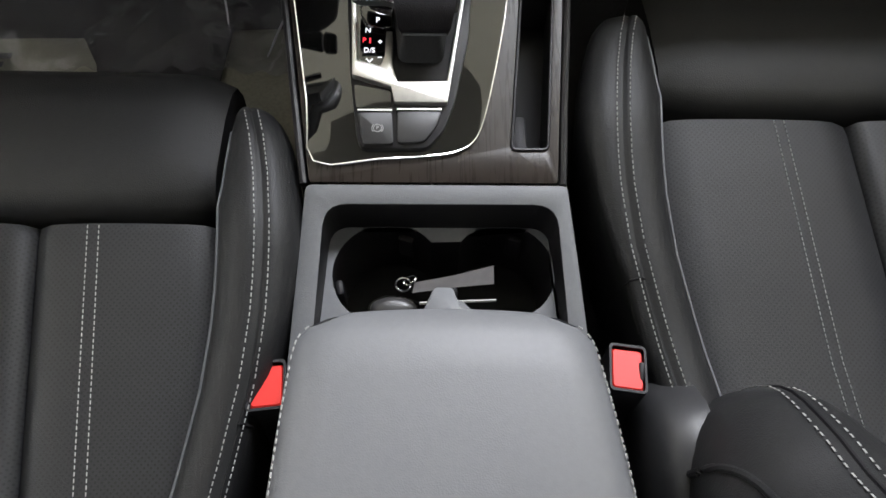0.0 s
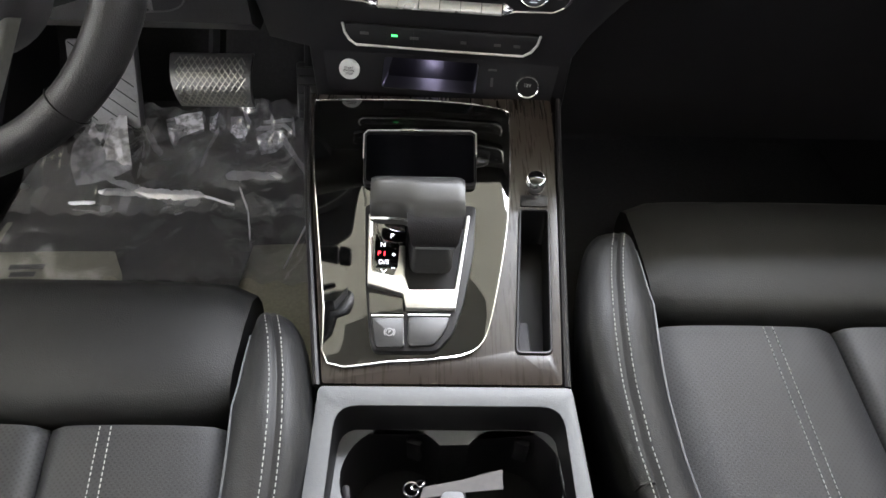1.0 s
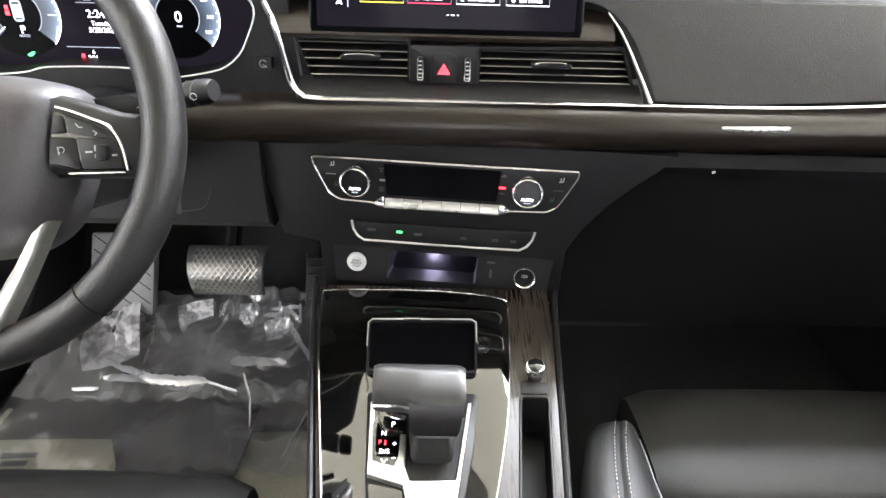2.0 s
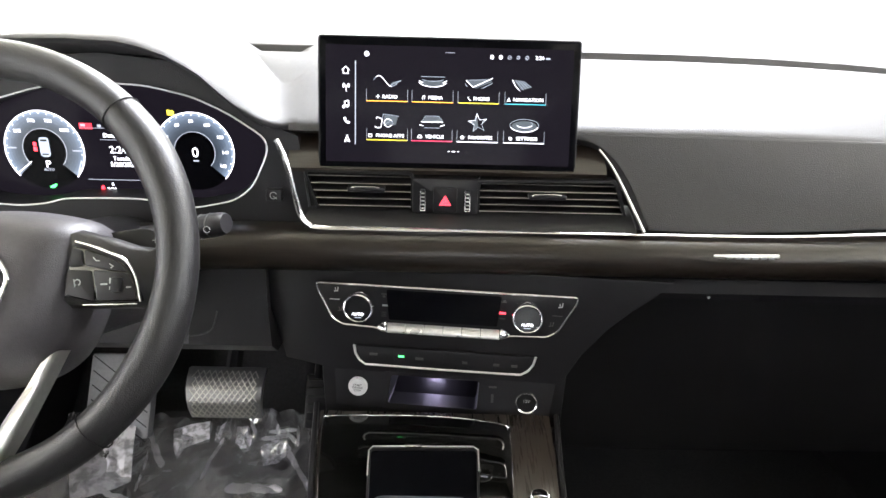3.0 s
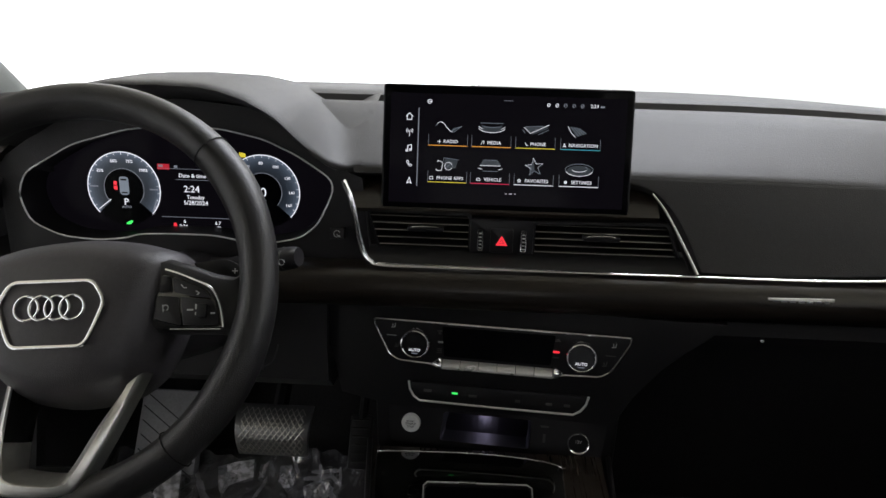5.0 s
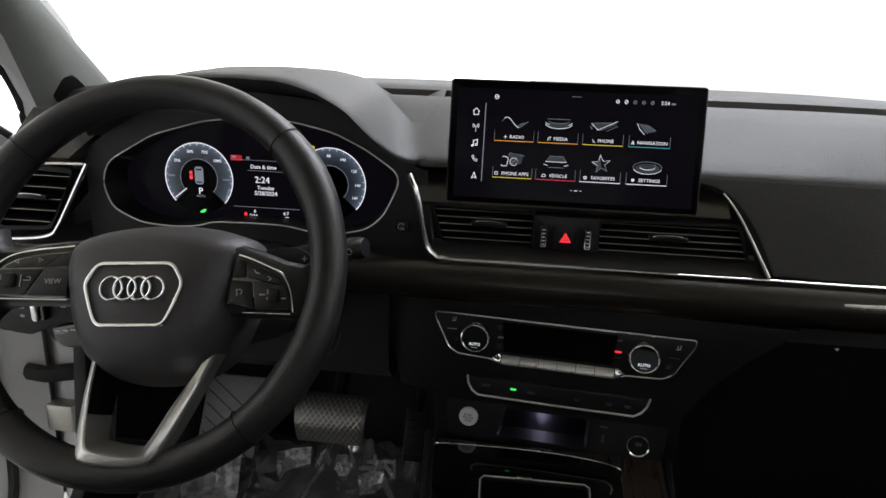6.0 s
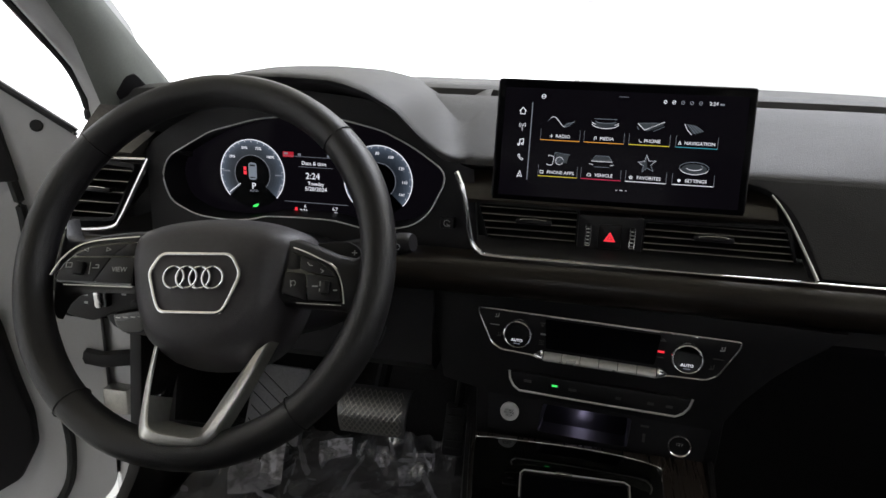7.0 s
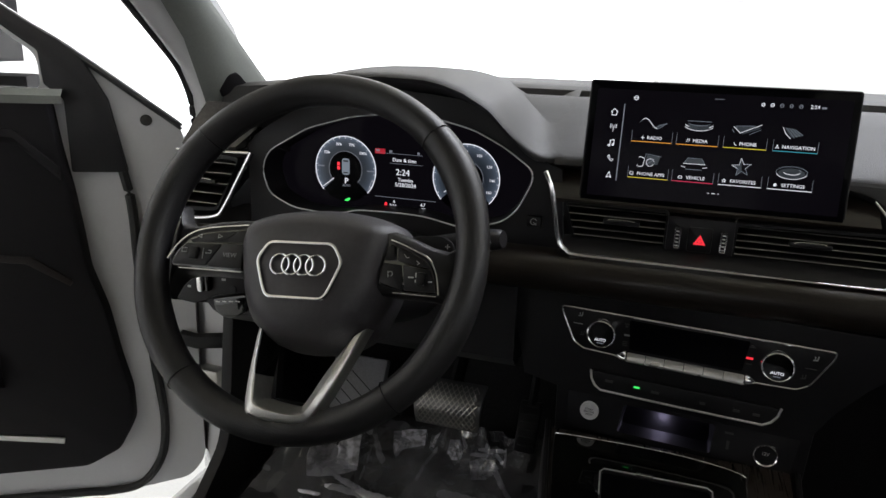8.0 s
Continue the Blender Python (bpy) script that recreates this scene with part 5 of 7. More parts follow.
tagged(part("key_marks", bars([(0.1220, 0.0041, 0.0110, 0.0008), (0.0636, -0.0028, 0.0060, 0.0012), (-0.0657, -0.0040, 0.0055, 0.0008), (-0.0657, -0.0062, 0.0055, 0.0008), (-0.0657, -0.0084, 0.0055, 0.0008), (-0.0657, 0.0168, 0.0055, 0.0012), (-0.0657, 0.0140, 0.0028, 0.0020), (0.0648, 0.0160, 0.0060, 0.0012), (0.0648, 0.0176, 0.0032, 0.0010)], MK), M_TAG, cl), kind="stuff")
for u, v, lit in ((-0.1185, 0.0187, M_PRINT), (0.1250, 0.0157, M_PRINT), (-0.1145, -0.0036, M_TAG), (0.1164, -0.0060, M_TAG)):
    part("seat_symbol", strokes([[(u + 0.0020, v + 0.0026), (u + 0.0014, v - 0.0014), (u - 0.0022, v - 0.0018)], [(u - 0.0010, v + 0.0018), (u - 0.0008, v)]], MK, 0.0010), lit, cl)
for sx in (-1, 1):
    part("key_end", loft([[mz @ Vector((sx * (0.0622 + x) - 0.0003, v * q - 0.0205 * (1 - q), 0.0005 + w * q)) for v, w in ((-0.0265, 0.0), (-0.0255, 0.0050), (-0.0225, 0.0064), (-0.0165, 0.0036), (-0.0140, 0.0))] for x, q in ((0.0, 1.0), (0.0035, 0.86), (0.0075, 0.45), (0.0105, 0.12))], caps=True), M_CHROME, cl, "tapered chrome end of the key row", smooth=60)
part("red_key_light", bars([(0.0636, 0.0037, 0.007, 0.0022)], mz @ Matrix.Translation((0, 0, 0.0009))), G_RED, cl, "lit red key mark")
bs = thing("button_strip", (0, 0.61, 0.65), "slim black button strip with chrome lower edge", "button strip")
m2 = axes((0, 0.6165, 0.66), STACK_U, (0, 0.06, 1))
BS = [(-0.100, 0.012), (0.103, 0.012), (0.100, 0.002), (0.088, -0.010), (-0.088, -0.010), (-0.098, 0.002)]
part("strip_body", plate(rounded(BS, 0.004), m2, 0.02, bevel=0.001), M_BUTTON, bs)
part("chrome_edge", tube([m2 @ Vector((u, v, 0.0003)) for u, v in ((-0.100, 0.013), (-0.0985, 0.003), (-0.094, -0.005), (-0.087, -0.0098), (0.0, -0.0104), (0.087, -0.0098), (0.095, -0.005), (0.1005, 0.003), (0.103, 0.013))], 0.0014, 6), M_SATIN, bs)
tagged(part("button_joints", bars([(-0.055 + 0.028 * i, 0.001, 0.0006, 0.017) for i in range(5)], m2 @ Matrix.Translation((0, 0, 0.0003))), M_DARK, bs), kind="stuff")
tagged(part("button_marks", bars([(-0.078, 0.003, 0.009, 0.003), (-0.026, 0.001, 0.009, 0.003), (0.025, 0.0, 0.006, 0.003), (0.060, 0.0, 0.007, 0.003), (0.080, 0.0, 0.007, 0.003)], m2 @ Matrix.Translation((0, 0, 0.0004))), M_TAG, bs), kind="stuff")
part("green_light", bars([(-0.0465, 0.0025, 0.0065, 0.0022)], m2 @ Matrix.Translation((0, 0, 0.0006))), G_GREEN, bs, "small lit green light")

# ---- tray with start button and socket ----
tr = thing("storage_tray", (0, 0.62, 0.60), "black storage tray with start button and socket", "storage tray")
m3 = axes((0, 0.6195, 0.617), STACK_U, (0, 0.12, 1))
hole = rounded([(-0.063, -0.017), (0.041, -0.017), (0.043, 0.018), (-0.058, 0.018)], 0.004)
part("tray_face", plate(rounded([(-0.122, -0.024), (0.122, -0.024), (0.128, 0.022), (-0.124, 0.022)], 0.003), m3, 0.008, holes=[hole]), M_BUTTON, tr)
bm = loft([[m3 @ Vector((u, v, -0.001)) for u, v in hole], [m3 @ Vector((u * 0.95, v * 0.9, -0.10)) for u, v in hole]], closed=True)
bm.faces.new(list(bm.verts)[-len(hole):])
part("tray_box", bm, M_TRAY, tr)
part("tray_light", plate(ring_pts(0, 0, 0.0035, n=12), axes((-0.006, 0.7090, 0.6205), (1, 0, 0), (0, -1, 0)), 0.0015), glow("violet_led", (0.70, 0.66, 1.0), 38.0), tr, "small violet light inside the tray")
part("usb_port", bars([(0.058, -0.002, 0.0030, 0.010)], m3 @ Matrix.Translation((0, 0, 0.0004))), M_TAG, tr)
part("port_mark", bars([(0.058, 0.012, 0.009, 0.0022)], m3 @ Matrix.Translation((0, 0, 0.0004))), M_TAG, tr)
st = part("start_button", loft([[m3 @ Vector((-0.0965 + r * math.cos(a), 0.002 + r * math.sin(a), w)) for a in [2 * math.pi * j / 28 for j in range(28)]] for r, w in ((0.0112, -0.001), (0.0112, 0.0035), (0.0104, 0.0048), (0.0095, 0.0046))], closed=True, caps=True), M_SILVER, tr, "round satin start button")
for words, v in (("START", 0.0045), ("ENGINE", 0.0015), ("STOP", -0.0020)):
    lettering(words, m3 @ Matrix.Translation((-0.0965, v, 0.0050)), 0.0034, M_INK, st, "button_text")
so_ = part("socket", loft([[m3 @ Vector((0.0965 + r * math.cos(a), -0.003 + r * math.sin(a), w)) for a in [2 * math.pi * j / 28 for j in range(28)]] for r, w in ((0.0130, -0.001), (0.0130, 0.003), (0.0122, 0.0045), (0.0110, 0.0035), (0.0108, -0.006))], closed=True), M_CHROME, tr, "round chrome-rimmed socket")
part("socket_cap", plate(ring_pts(0.0965, -0.003, 0.0109, n=24), m3 @ Matrix.Translation((0, 0, 0.001)), 0.004), M_DARK, so_)
lettering("12V", m3 @ Matrix.Translation((0.0965, -0.002, 0.0013)), 0.005, M_PRINT, so_, "socket_text")

# ---- centre console ----


def con(x, y, h=0.0):
    """A point on the sloping console top, h above it."""
    return Vector((x, y, 0.539 + 0.19 * (y - 0.296) + h))


CM = axes((0, 0.296, 0.539), (1, 0, 0), (0, 1, 0.19))
KY = math.hypot(1, 0.19)
cuv = lambda pts: [(x, (y - 0.296) * KY) for x, y in pts]
cc = thing("center_console", (0, 0.45, 0.25), "black centre console with grey-brown wood top", "centre console")
EDGE = [(0.283, -0.0935, 0.1030), (0.35, -0.1040, 0.1075), (0.45, -0.1190, 0.1155), (0.55, -0.1320, 0.1225), (0.622, -0.1400, 0.1290)]
rows = []
for y, a, b in EDGE:
    t = con(0, y).z - 0.003
    rows.append([(a - 0.002, y, t), (a - 0.006, y, t - 0.008), (a - 0.008, y, t - 0.05), (a - 0.006, y, 0.25), (b + 0.010, y, 0.25), (b + 0.012, y, t - 0.05), (b + 0.007, y, t - 0.008), (b + 0.002, y, t)])
part("console_body", loft(rows), M_LOWER, cc)
SLOT = rounded(cuv([(0.0665, 0.311), (0.0955, 0.311), (0.1065, 0.458), (0.0795, 0.458)]), 0.005)
outer = rounded(cuv([(EDGE[0][1] + 0.001, 0.2835), (EDGE[0][2] - 0.001, 0.2835), (0.1145, 0.45), (0.1212, 0.55), (0.1222, 0.606), (-0.1365, 0.608), (-0.1305, 0.55), (-0.1175, 0.45)]), 0.003)
part("wood_panel", plate(outer, CM @ Matrix.Translation((0, 0, 0.001)), 0.004, holes=[SLOT], bevel=0.0008), M_WOOD, cc, "grey-brown open-pore wood panel")
well = [CM @ Vector((u, v, 0.0005)) for u, v in SLOT]
bm = loft([[p + Vector((0, 0, 0.0012)) for p in well], [p + Vector((0, 0, -0.045)) for p in well]], closed=True)
bm.faces.new(list(bm.verts)[-len(SLOT):])
part("phone_slot", bm, M_DARK, cc, "narrow dark phone slot")
part("slot_rim", tube([CM @ Vector((u, v, 0.0018)) for u, v in SLOT], 0.0013, 6, closed=True), M_BUTTON, cc)
part("slot_cover", plate(rounded(cuv([(0.0800, 0.462), (0.1062, 0.462), (0.1080, 0.476), (0.0812, 0.476)]), 0.002), CM @ Matrix.Translation((0, 0, 0.0022)), 0.002, bevel=0.0006), M_BUTTON, cc)
part("slot_end", box(CM @ Vector((0.0765, 0.036, -0.030)), (0.012, 0.040, 0.020), 0.002), M_LOWER, cc)
for s, k in ((1, 2), (-1, 1)):
    part("edge_stitching", stitch_row([Vector((e[k] + s * 0.0075, e[0], con(0, e[0]).z - 0.010)) for e in EDGE], lift=0.0015), M_THREAD, cc, "light grey edge stitching") if s > 0 else None
    part("edge_rail", tube([Vector((e[k] + s * 0.0035, e[0], con(0, e[0]).z - 0.002)) for e in EDGE], 0.0032, 8), M_BUTTON, cc)
# gloss black field with its chrome edge
FIELD = cuv([p[:2] for p in smooth_path([(-0.0895, 0.2995, 0), (-0.04, 0.3015, 0), (0.005, 0.3050, 0), (0.026, 0.3095, 0), (0.0385, 0.3200, 0), (0.0465, 0.3420, 0), (0.0575, 0.3920, 0), (0.0665, 0.4450, 0), (0.0725, 0.5100, 0), (0.0748, 0.5700, 0), (0.0710, 0.5880, 0), (0.02, 0.5975, 0), (-0.04, 0.6000, 0), (-0.1, 0.5985, 0), (-0.1260, 0.5970, 0), (-0.1310, 0.5880, 0), (-0.1230, 0.5100, 0), (-0.1130, 0.4450, 0), (-0.0975, 0.3500, 0)], 3, closed=True)])
field = part("gloss_field", plate(FIELD, CM @ Matrix.Translation((0, 0, 0.0035)), 0.003, bevel=0.0004), M_PIANO, cc, "mirror-like gloss black field")
part("chrome_edge", tube([CM @ Vector((u, v, 0.0032)) for u, v in FIELD], 0.0009, 6, closed=True), M_CHROME, cc, "polished chrome edge")

vk = thing("volume_knob", con(0.0955, 0.487), "small chrome volume knob with black cap", "volume knob")
KM = CM @ Matrix.Translation((0.0955, (0.487 - 0.296) * KY, 0.001))
circ = lambda m, r, w, n=24: [m @ Vector((r * math.cos(2 * math.pi * j / n), r * math.sin(2 * math.pi * j / n), w)) for j in range(n)]
part("knob_base", loft([circ(KM, 0.0112, 0), circ(KM, 0.0112, 0.003), circ(KM, 0.0102, 0.006), circ(KM, 0.0098, 0.012), circ(KM, 0.0088, 0.0135)], closed=True, caps=True), M_CHROME, vk)
part("knob_cap", loft([circ(KM, 0.0080, 0.013), circ(KM, 0.0080, 0.0145), circ(KM, 0.0072, 0.0150)], closed=True, caps=True), M_PIANO, vk)
tagged(part("knob_marks", bars([(-0.009, -0.0175, 0.0045, 0.0022), (0.009, -0.0175, 0.0045, 0.0022)], KM @ Matrix.Translation((0, 0, 0.0005))), M_PRINT, vk), kind="stuff")

# ---- gear selector ----
gs = thing("gear_selector", con(-0.02, 0.40), "black leather gear selector in a silver frame", "gear selector")
G = CM @ Matrix.Translation((0, 0, 0.0035))
guv = lambda pts: cuv(pts)
BASE = [(-0.0560, 0.3170), (-0.0520, 0.3075), (0.0, 0.3080), (0.0130, 0.3240), (0.0220, 0.3500), (0.0330, 0.4040), (0.0365, 0.4560), (-0.0685, 0.4560), (-0.0625, 0.3690)]
base = part("selector_base", plate(rounded(guv(BASE), 0.006), G @ Matrix.Translation((0, 0, 0.006)), 0.009, bevel=0.0015), M_BUTTON, gs)
G8 = G @ Matrix.Translation((0, 0, 0.0065))
part("parking_brake_key", plate(rounded(guv([(-0.0505, 0.3100), (-0.0268, 0.3105), (-0.0285, 0.3375), (-0.0555, 0.3370)]), 0.003), G8 @ Matrix.Translation((0, 0, 0.002)), 0.004, bevel=0.001), M_KEY, base, "grey parking brake key")
pc = guv([(-0.0395, 0.3235)])[0]
part("brake_symbol", strokes([ring_pts(*pc, 0.0032, n=14) + [(pc[0] + 0.0032, pc[1])], ring_pts(*pc, 0.0044, n=6, a0=140, a1=220), ring_pts(*pc, 0.0044, n=6, a0=-40, a1=40)], G8 @ Matrix.Translation((0, 0, 0.0023)), 0.0006), M_PRINT, base)
lettering("P", G8 @ Matrix.Translation((*pc, 0.0024)), 0.0045, M_PRINT, base, "brake_letter")
part("blank_key", plate(rounded(guv([(-0.0240, 0.3110), (-0.0030, 0.3125), (0.0070, 0.3260), (0.0110, 0.3385), (-0.0250, 0.3380)]), 0.004), G8 @ Matrix.Translation((0, 0, 0.002)), 0.004, bevel=0.001), M_KEY, base, "grey blank key")
tagged(part("key_edge", bars([(-0.0420, guv([(0, 0.3385)])[0][1], 0.0270, 0.0014), (-0.0070, guv([(0, 0.3395)])[0][1], 0.0355, 0.0014)], G8 @ Matrix.Translation((0, 0, 0.0028)), 0.002), M_SATIN, base), kind="stuff")
part("gloss_tile", plate(rounded(guv([(-0.0570, 0.3410), (-0.0292, 0.3415), (-0.0300, 0.3555), (-0.0590, 0.3610)]), 0.002), G8 @ Matrix.Translation((0, 0, 0.0010)), 0.002), M_PIANO, base)
# silver frame: steps round the indicator and the lever's slot
part("silver_frame", plate(rounded(guv([(-0.0635, 0.4400), (-0.0605, 0.3670), (-0.0295, 0.3575), (-0.0265, 0.3440), (0.0150, 0.3440), (0.0175, 0.3590), (0.0300, 0.4400), (0.0270, 0.4400), (0.0148, 0.3625), (-0.0245, 0.3615), (-0.0285, 0.3750), (-0.0290, 0.4060), (-0.0340, 0.4060), (-0.0348, 0.3850), (-0.0382, 0.3750), (-0.0565, 0.3805), (-0.0600, 0.4400)]), 0.0012), G8 @ Matrix.Translation((0, 0, 0.006)), 0.007, bevel=0.0010), M_SATIN, gs, "satin silver stepped frame")
ind = part("gear_indicator", plate(guv([(-0.0595, 0.4400), (-0.0563, 0.3800), (-0.0385, 0.3750), (-0.0350, 0.3850), (-0.0345, 0.4400)]), G8 @ Matrix.Translation((0, 0, 0.003)), 0.004), M_PIANO, gs, "black gear indicator with lit letters")
GI = G8 @ Matrix.Translation((0, 0, 0.0034))
for words, x, y, g, s in (("N", -0.0490, 0.4080, G_WHITE, 0.0062), ("P", -0.0518, 0.3990, G_RED, 0.0062), ("D/S", -0.0475, 0.3900, G_WHITE, 0.0062)):
    lettering(words, GI @ Matrix.Translation((*guv([(x, y)])[0], 0)), s, g, ind, "gear_letter")
tagged(part("gear_marks", bars([(-0.0472, guv([(0, 0.3990)])[0][1], 0.0012, 0.0045)], GI), G_RED, ind), kind="stuff")
yy = lambda y: guv([(0, y)])[0][1]
tagged(part("gear_marks", strokes([[(-0.0495, yy(0.3825)), (-0.0472, yy(0.3797)), (-0.0449, yy(0.3825))], [(-0.0402, yy(0.398)), (-0.0378, yy(0.398))], [(-0.0390, yy(0.3968)), (-0.0390, yy(0.3992))], [(-0.0402, yy(0.384)), (-0.0378, yy(0.384))]], GI, 0.0008), G_WHITE, ind), kind="stuff")
part("park_button", plate(rounded(guv([(-0.0555, 0.4230), (-0.0500, 0.4110), (-0.0380, 0.4070), (-0.0290, 0.4080), (-0.0280, 0.4330), (-0.0560, 0.4360)]), 0.003), G8 @ Matrix.Translation((0, 0, 0.008)), 0.006, bevel=0.001), M_PIANO, gs, "black park button on the lever")
lettering("P", G8 @ Matrix.Translation((*guv([(-0.0408, 0.4140)])[0], 0.0086)), 0.0068, G_WHITE, gs, "park_letter")
part("lever_slot", plate(rounded(guv([(-0.0240, 0.3620), (0.0142, 0.3630), (0.0230, 0.4200), (0.0250, 0.4550), (-0.0280, 0.4550)]), 0.003), G8 @ Matrix.Translation((0, 0, 0.002)), 0.004), M_DARK, gs)
part("lever_boot", loft([[con(x * q - 0.004, 0.410 + (y - 0.405) * q, h) for x, y in rounded([(-0.020, 0.372), (0.016, 0.372), (0.022, 0.435), (-0.026, 0.435)], 0.008)] for q, h in ((1.0, 0.013), (0.95, 0.020), (0.80, 0.036), (0.72, 0.050))], closed=True, caps=True), M_LEATHER, gs)
# broad grip: flat-topped and wide, with a hanging front lip
sec = [(-0.004, -0.0090), (-0.0035, -0.0040), (-0.0010, 0.0030), (0.005, 0.0095), (0.009, 0.0118), (0.020, 0.0145), (0.040, 0.0180), (0.054, 0.0195), (0.0600, 0.0180), (0.0625, 0.0130), (0.0625, 0.0040), (0.058, -0.006), (0.030, -0.012), (0.008, -0.008)]
front = lambda t: 0.4010 - 0.0085 / (1 + math.exp(-(t + 0.15) * 14))
rows = []
for k in range(25):
    t = -1 + 2 * k / 24
    q = 1.0 - 0.12 * abs(t) ** 14
    f = front(t)
    rows.append([Vector((-0.0180 + 0.0405 * t, f + 0.024 * (1 - q) + (y + 0.004) / 0.066 * (0.434 - f) * q, 0.6125 + h * q)) for y, h in sec])
part("grip", loft(rows, closed=True, caps=True), M_GRIP, gs, "wide black leather grip", smooth=60)
part("grip_edge", tube([Vector((-0.0180 + 0.0395 * t, front(t) - 0.0008, 0.6115)) for t in (-1, -0.7, -0.4, -0.2, -0.05, 0.1)], 0.0015, 6), M_CHROME, gs, "thin chrome edge")
part("grip_front", loft([[Vector((-0.003 + sx * w, y, z)) for sx in (-1, -0.9, -0.4, 0.4, 0.9, 1)] for y, z, w in ((0.410, 0.618, 0.024), (0.393, 0.617, 0.0235), (0.3860, 0.610, 0.022), (0.3815, 0.600, 0.020), (0.3830, 0.592, 0.0175), (0.392, 0.588, 0.016), (0.410, 0.588, 0.016))], closed=False), M_TRIM, gs, "hanging leather front of the grip", smooth=60)
part("grip_seam", tube([Vector((-0.003 + u, 0.3822 + 1.5 * u * u, 0.5935)) for u in (-0.017, -0.01, 0, 0.01, 0.017)], 0.0011, 6), M_GREY, gs)
# raised bezel of the small tray ahead of the grip
part("tray_bezel", plate(rounded(guv([(-0.0722, 0.4800), (-0.0760, 0.5500), (0.0398, 0.5520), (0.0377, 0.4800)]), 0.006), G @ Matrix.Translation((0, 0, 0.0055)), 0.0055, holes=[rounded(guv([(-0.0700, 0.4840), (-0.0735, 0.5470), (0.0375, 0.5490), (0.0355, 0.4840)]), 0.005)], bevel=0.001), M_BUTTON, gs)
part("tray_floor", plate(guv([(-0.0700, 0.4840), (-0.0735, 0.5470), (0.0375, 0.5490), (0.0355, 0.4840)]), G @ Matrix.Translation((0, 0, 0.002)), 0.0015), M_GLASSBLACK, gs)
part("bezel_edge", tube([G @ Vector((u, v, 0.0060)) for u, v in guv([(-0.0738, 0.5120), (-0.0752, 0.5440), (-0.0715, 0.5492), (-0.04, 0.5500), (0.0340, 0.5512), (0.0390, 0.5470), (0.0384, 0.5200)])], 0.0008, 6), M_SATIN, gs)
part("bezel_stud", plate(rounded(guv([(-0.0380, 0.5490), (-0.0200, 0.5492), (-0.0200, 0.5530), (-0.0380, 0.5528)]), 0.001), G @ Matrix.Translation((0, 0, 0.007)), 0.005, bevel=0.0006), M_CHROME, gs)

# ---- cup holder box ----
ch_ = thing("cup_holder_box", (0.01, 0.2, 0.25), "grey plastic console box with two round cup holders", "cup holder")
BOXO = [(-0.095, 0.2815), (0.1095, 0.2815), (0.1145, 0.22), (0.1215, 0.12), (0.125, 0.02), (-0.107, 0.02), (-0.1020, 0.12), (-0.0975, 0.22)]
BOXI = rounded(cuv([(-0.0800, 0.2660), (0.1005, 0.2660), (0.1040, 0.1850), (0.1060, 0.08), (-0.0870, 0.08), (-0.0830, 0.1850)]), [0.018, 0.018, 0.002, 0.004, 0.004, 0.002], 5)
part("box_rim", plate(rounded(cuv(BOXO), 0.005), CM @ Matrix.Translation((0, 0, 0.0005)), 0.016, holes=[BOXI], bevel=0.003), M_GREY, ch_)
part("box_sides", loft([[(x * 1.0, y, con(0, y).z - 0.014) for x, y in BOXO], [(x * 0.98, y, 0.25) for x, y in BOXO]], closed=True), M_LOWER, ch_)
inner = [CM @ Vector((u, v, -0.001)) for u, v in BOXI]
part("box_lining", loft([inner, [Vector((p.x * 0.985, 0.17 + (p.y - 0.17) * 0.985, 0.4965)) for p in inner]], closed=True), M_DARK, ch_, smooth=50)
cup = lambda cx, cy, r, a0, a1, n=22: ring_pts(cx, cy, r, n=n, a0=a0, a1=a1)
both = cup(-0.0315, 0.2240, 0.0440, 38, 322, 28) + cup(0.0600, 0.2260, 0.0420, -142, 142, 28)
PZ = axes((0, 0, 0.4975), (1, 0, 0), (0, 1, 0))
part("cup_plate", plate([(-0.079, 0.2645), (0.0985, 0.2645), (0.104, 0.1), (-0.085, 0.1)], PZ, 0.002, holes=[both]), M_GREY, ch_)
bm = loft([[(x, y, 0.4972) for x, y in both], [(x, y, 0.47) for x, y in both], [(0.0142 + (x - 0.0142) * 0.95, 0.225 + (y - 0.225) * 0.92, 0.425) for x, y in both]], closed=True)
bm.faces.new(list(bm.verts)[-len(both):])
part("cup_well", bm, M_DARK, ch_)
for cx in (-0.0315, 0.06):
    for a in (70, 190, 310):
        c, s = math.cos(radians(a)), math.sin(radians(a))
        part("cup_tab", box((cx + 0.040 * c, 0.224 + 0.040 * s, 0.47), (0.007, 0.014, 0.03), 0.003, turn=Matrix.Rotation(radians(a), 4, "Z")), M_DARK, ch_)

kf = thing("key_fob", (-0.03, 0.20, 0.48), "dark grey key fob with chrome ring and paper tag", "key fob")
part("fob_body", loft([[(-0.027 + r * 0.0185 * math.cos(a), 0.198 + r * 0.0095 * math.sin(a), z) for a in [2 * math.pi * j / 24 for j in range(24)]] for r, z in ((0.8, 0.480), (1.0, 0.483), (1.0, 0.487), (0.85, 0.4905), (0.4, 0.4915))], closed=True, caps=True), M_KNOB, kf, "dark grey body", smooth=60)
part("fob_band", tube([(-0.027 + 0.0189 * math.cos(a), 0.198 + 0.0099 * math.sin(a), 0.4835) for a in [2 * math.pi * j / 24 for j in range(24)]], 0.0022, 6, closed=True), M_PIANO, kf)
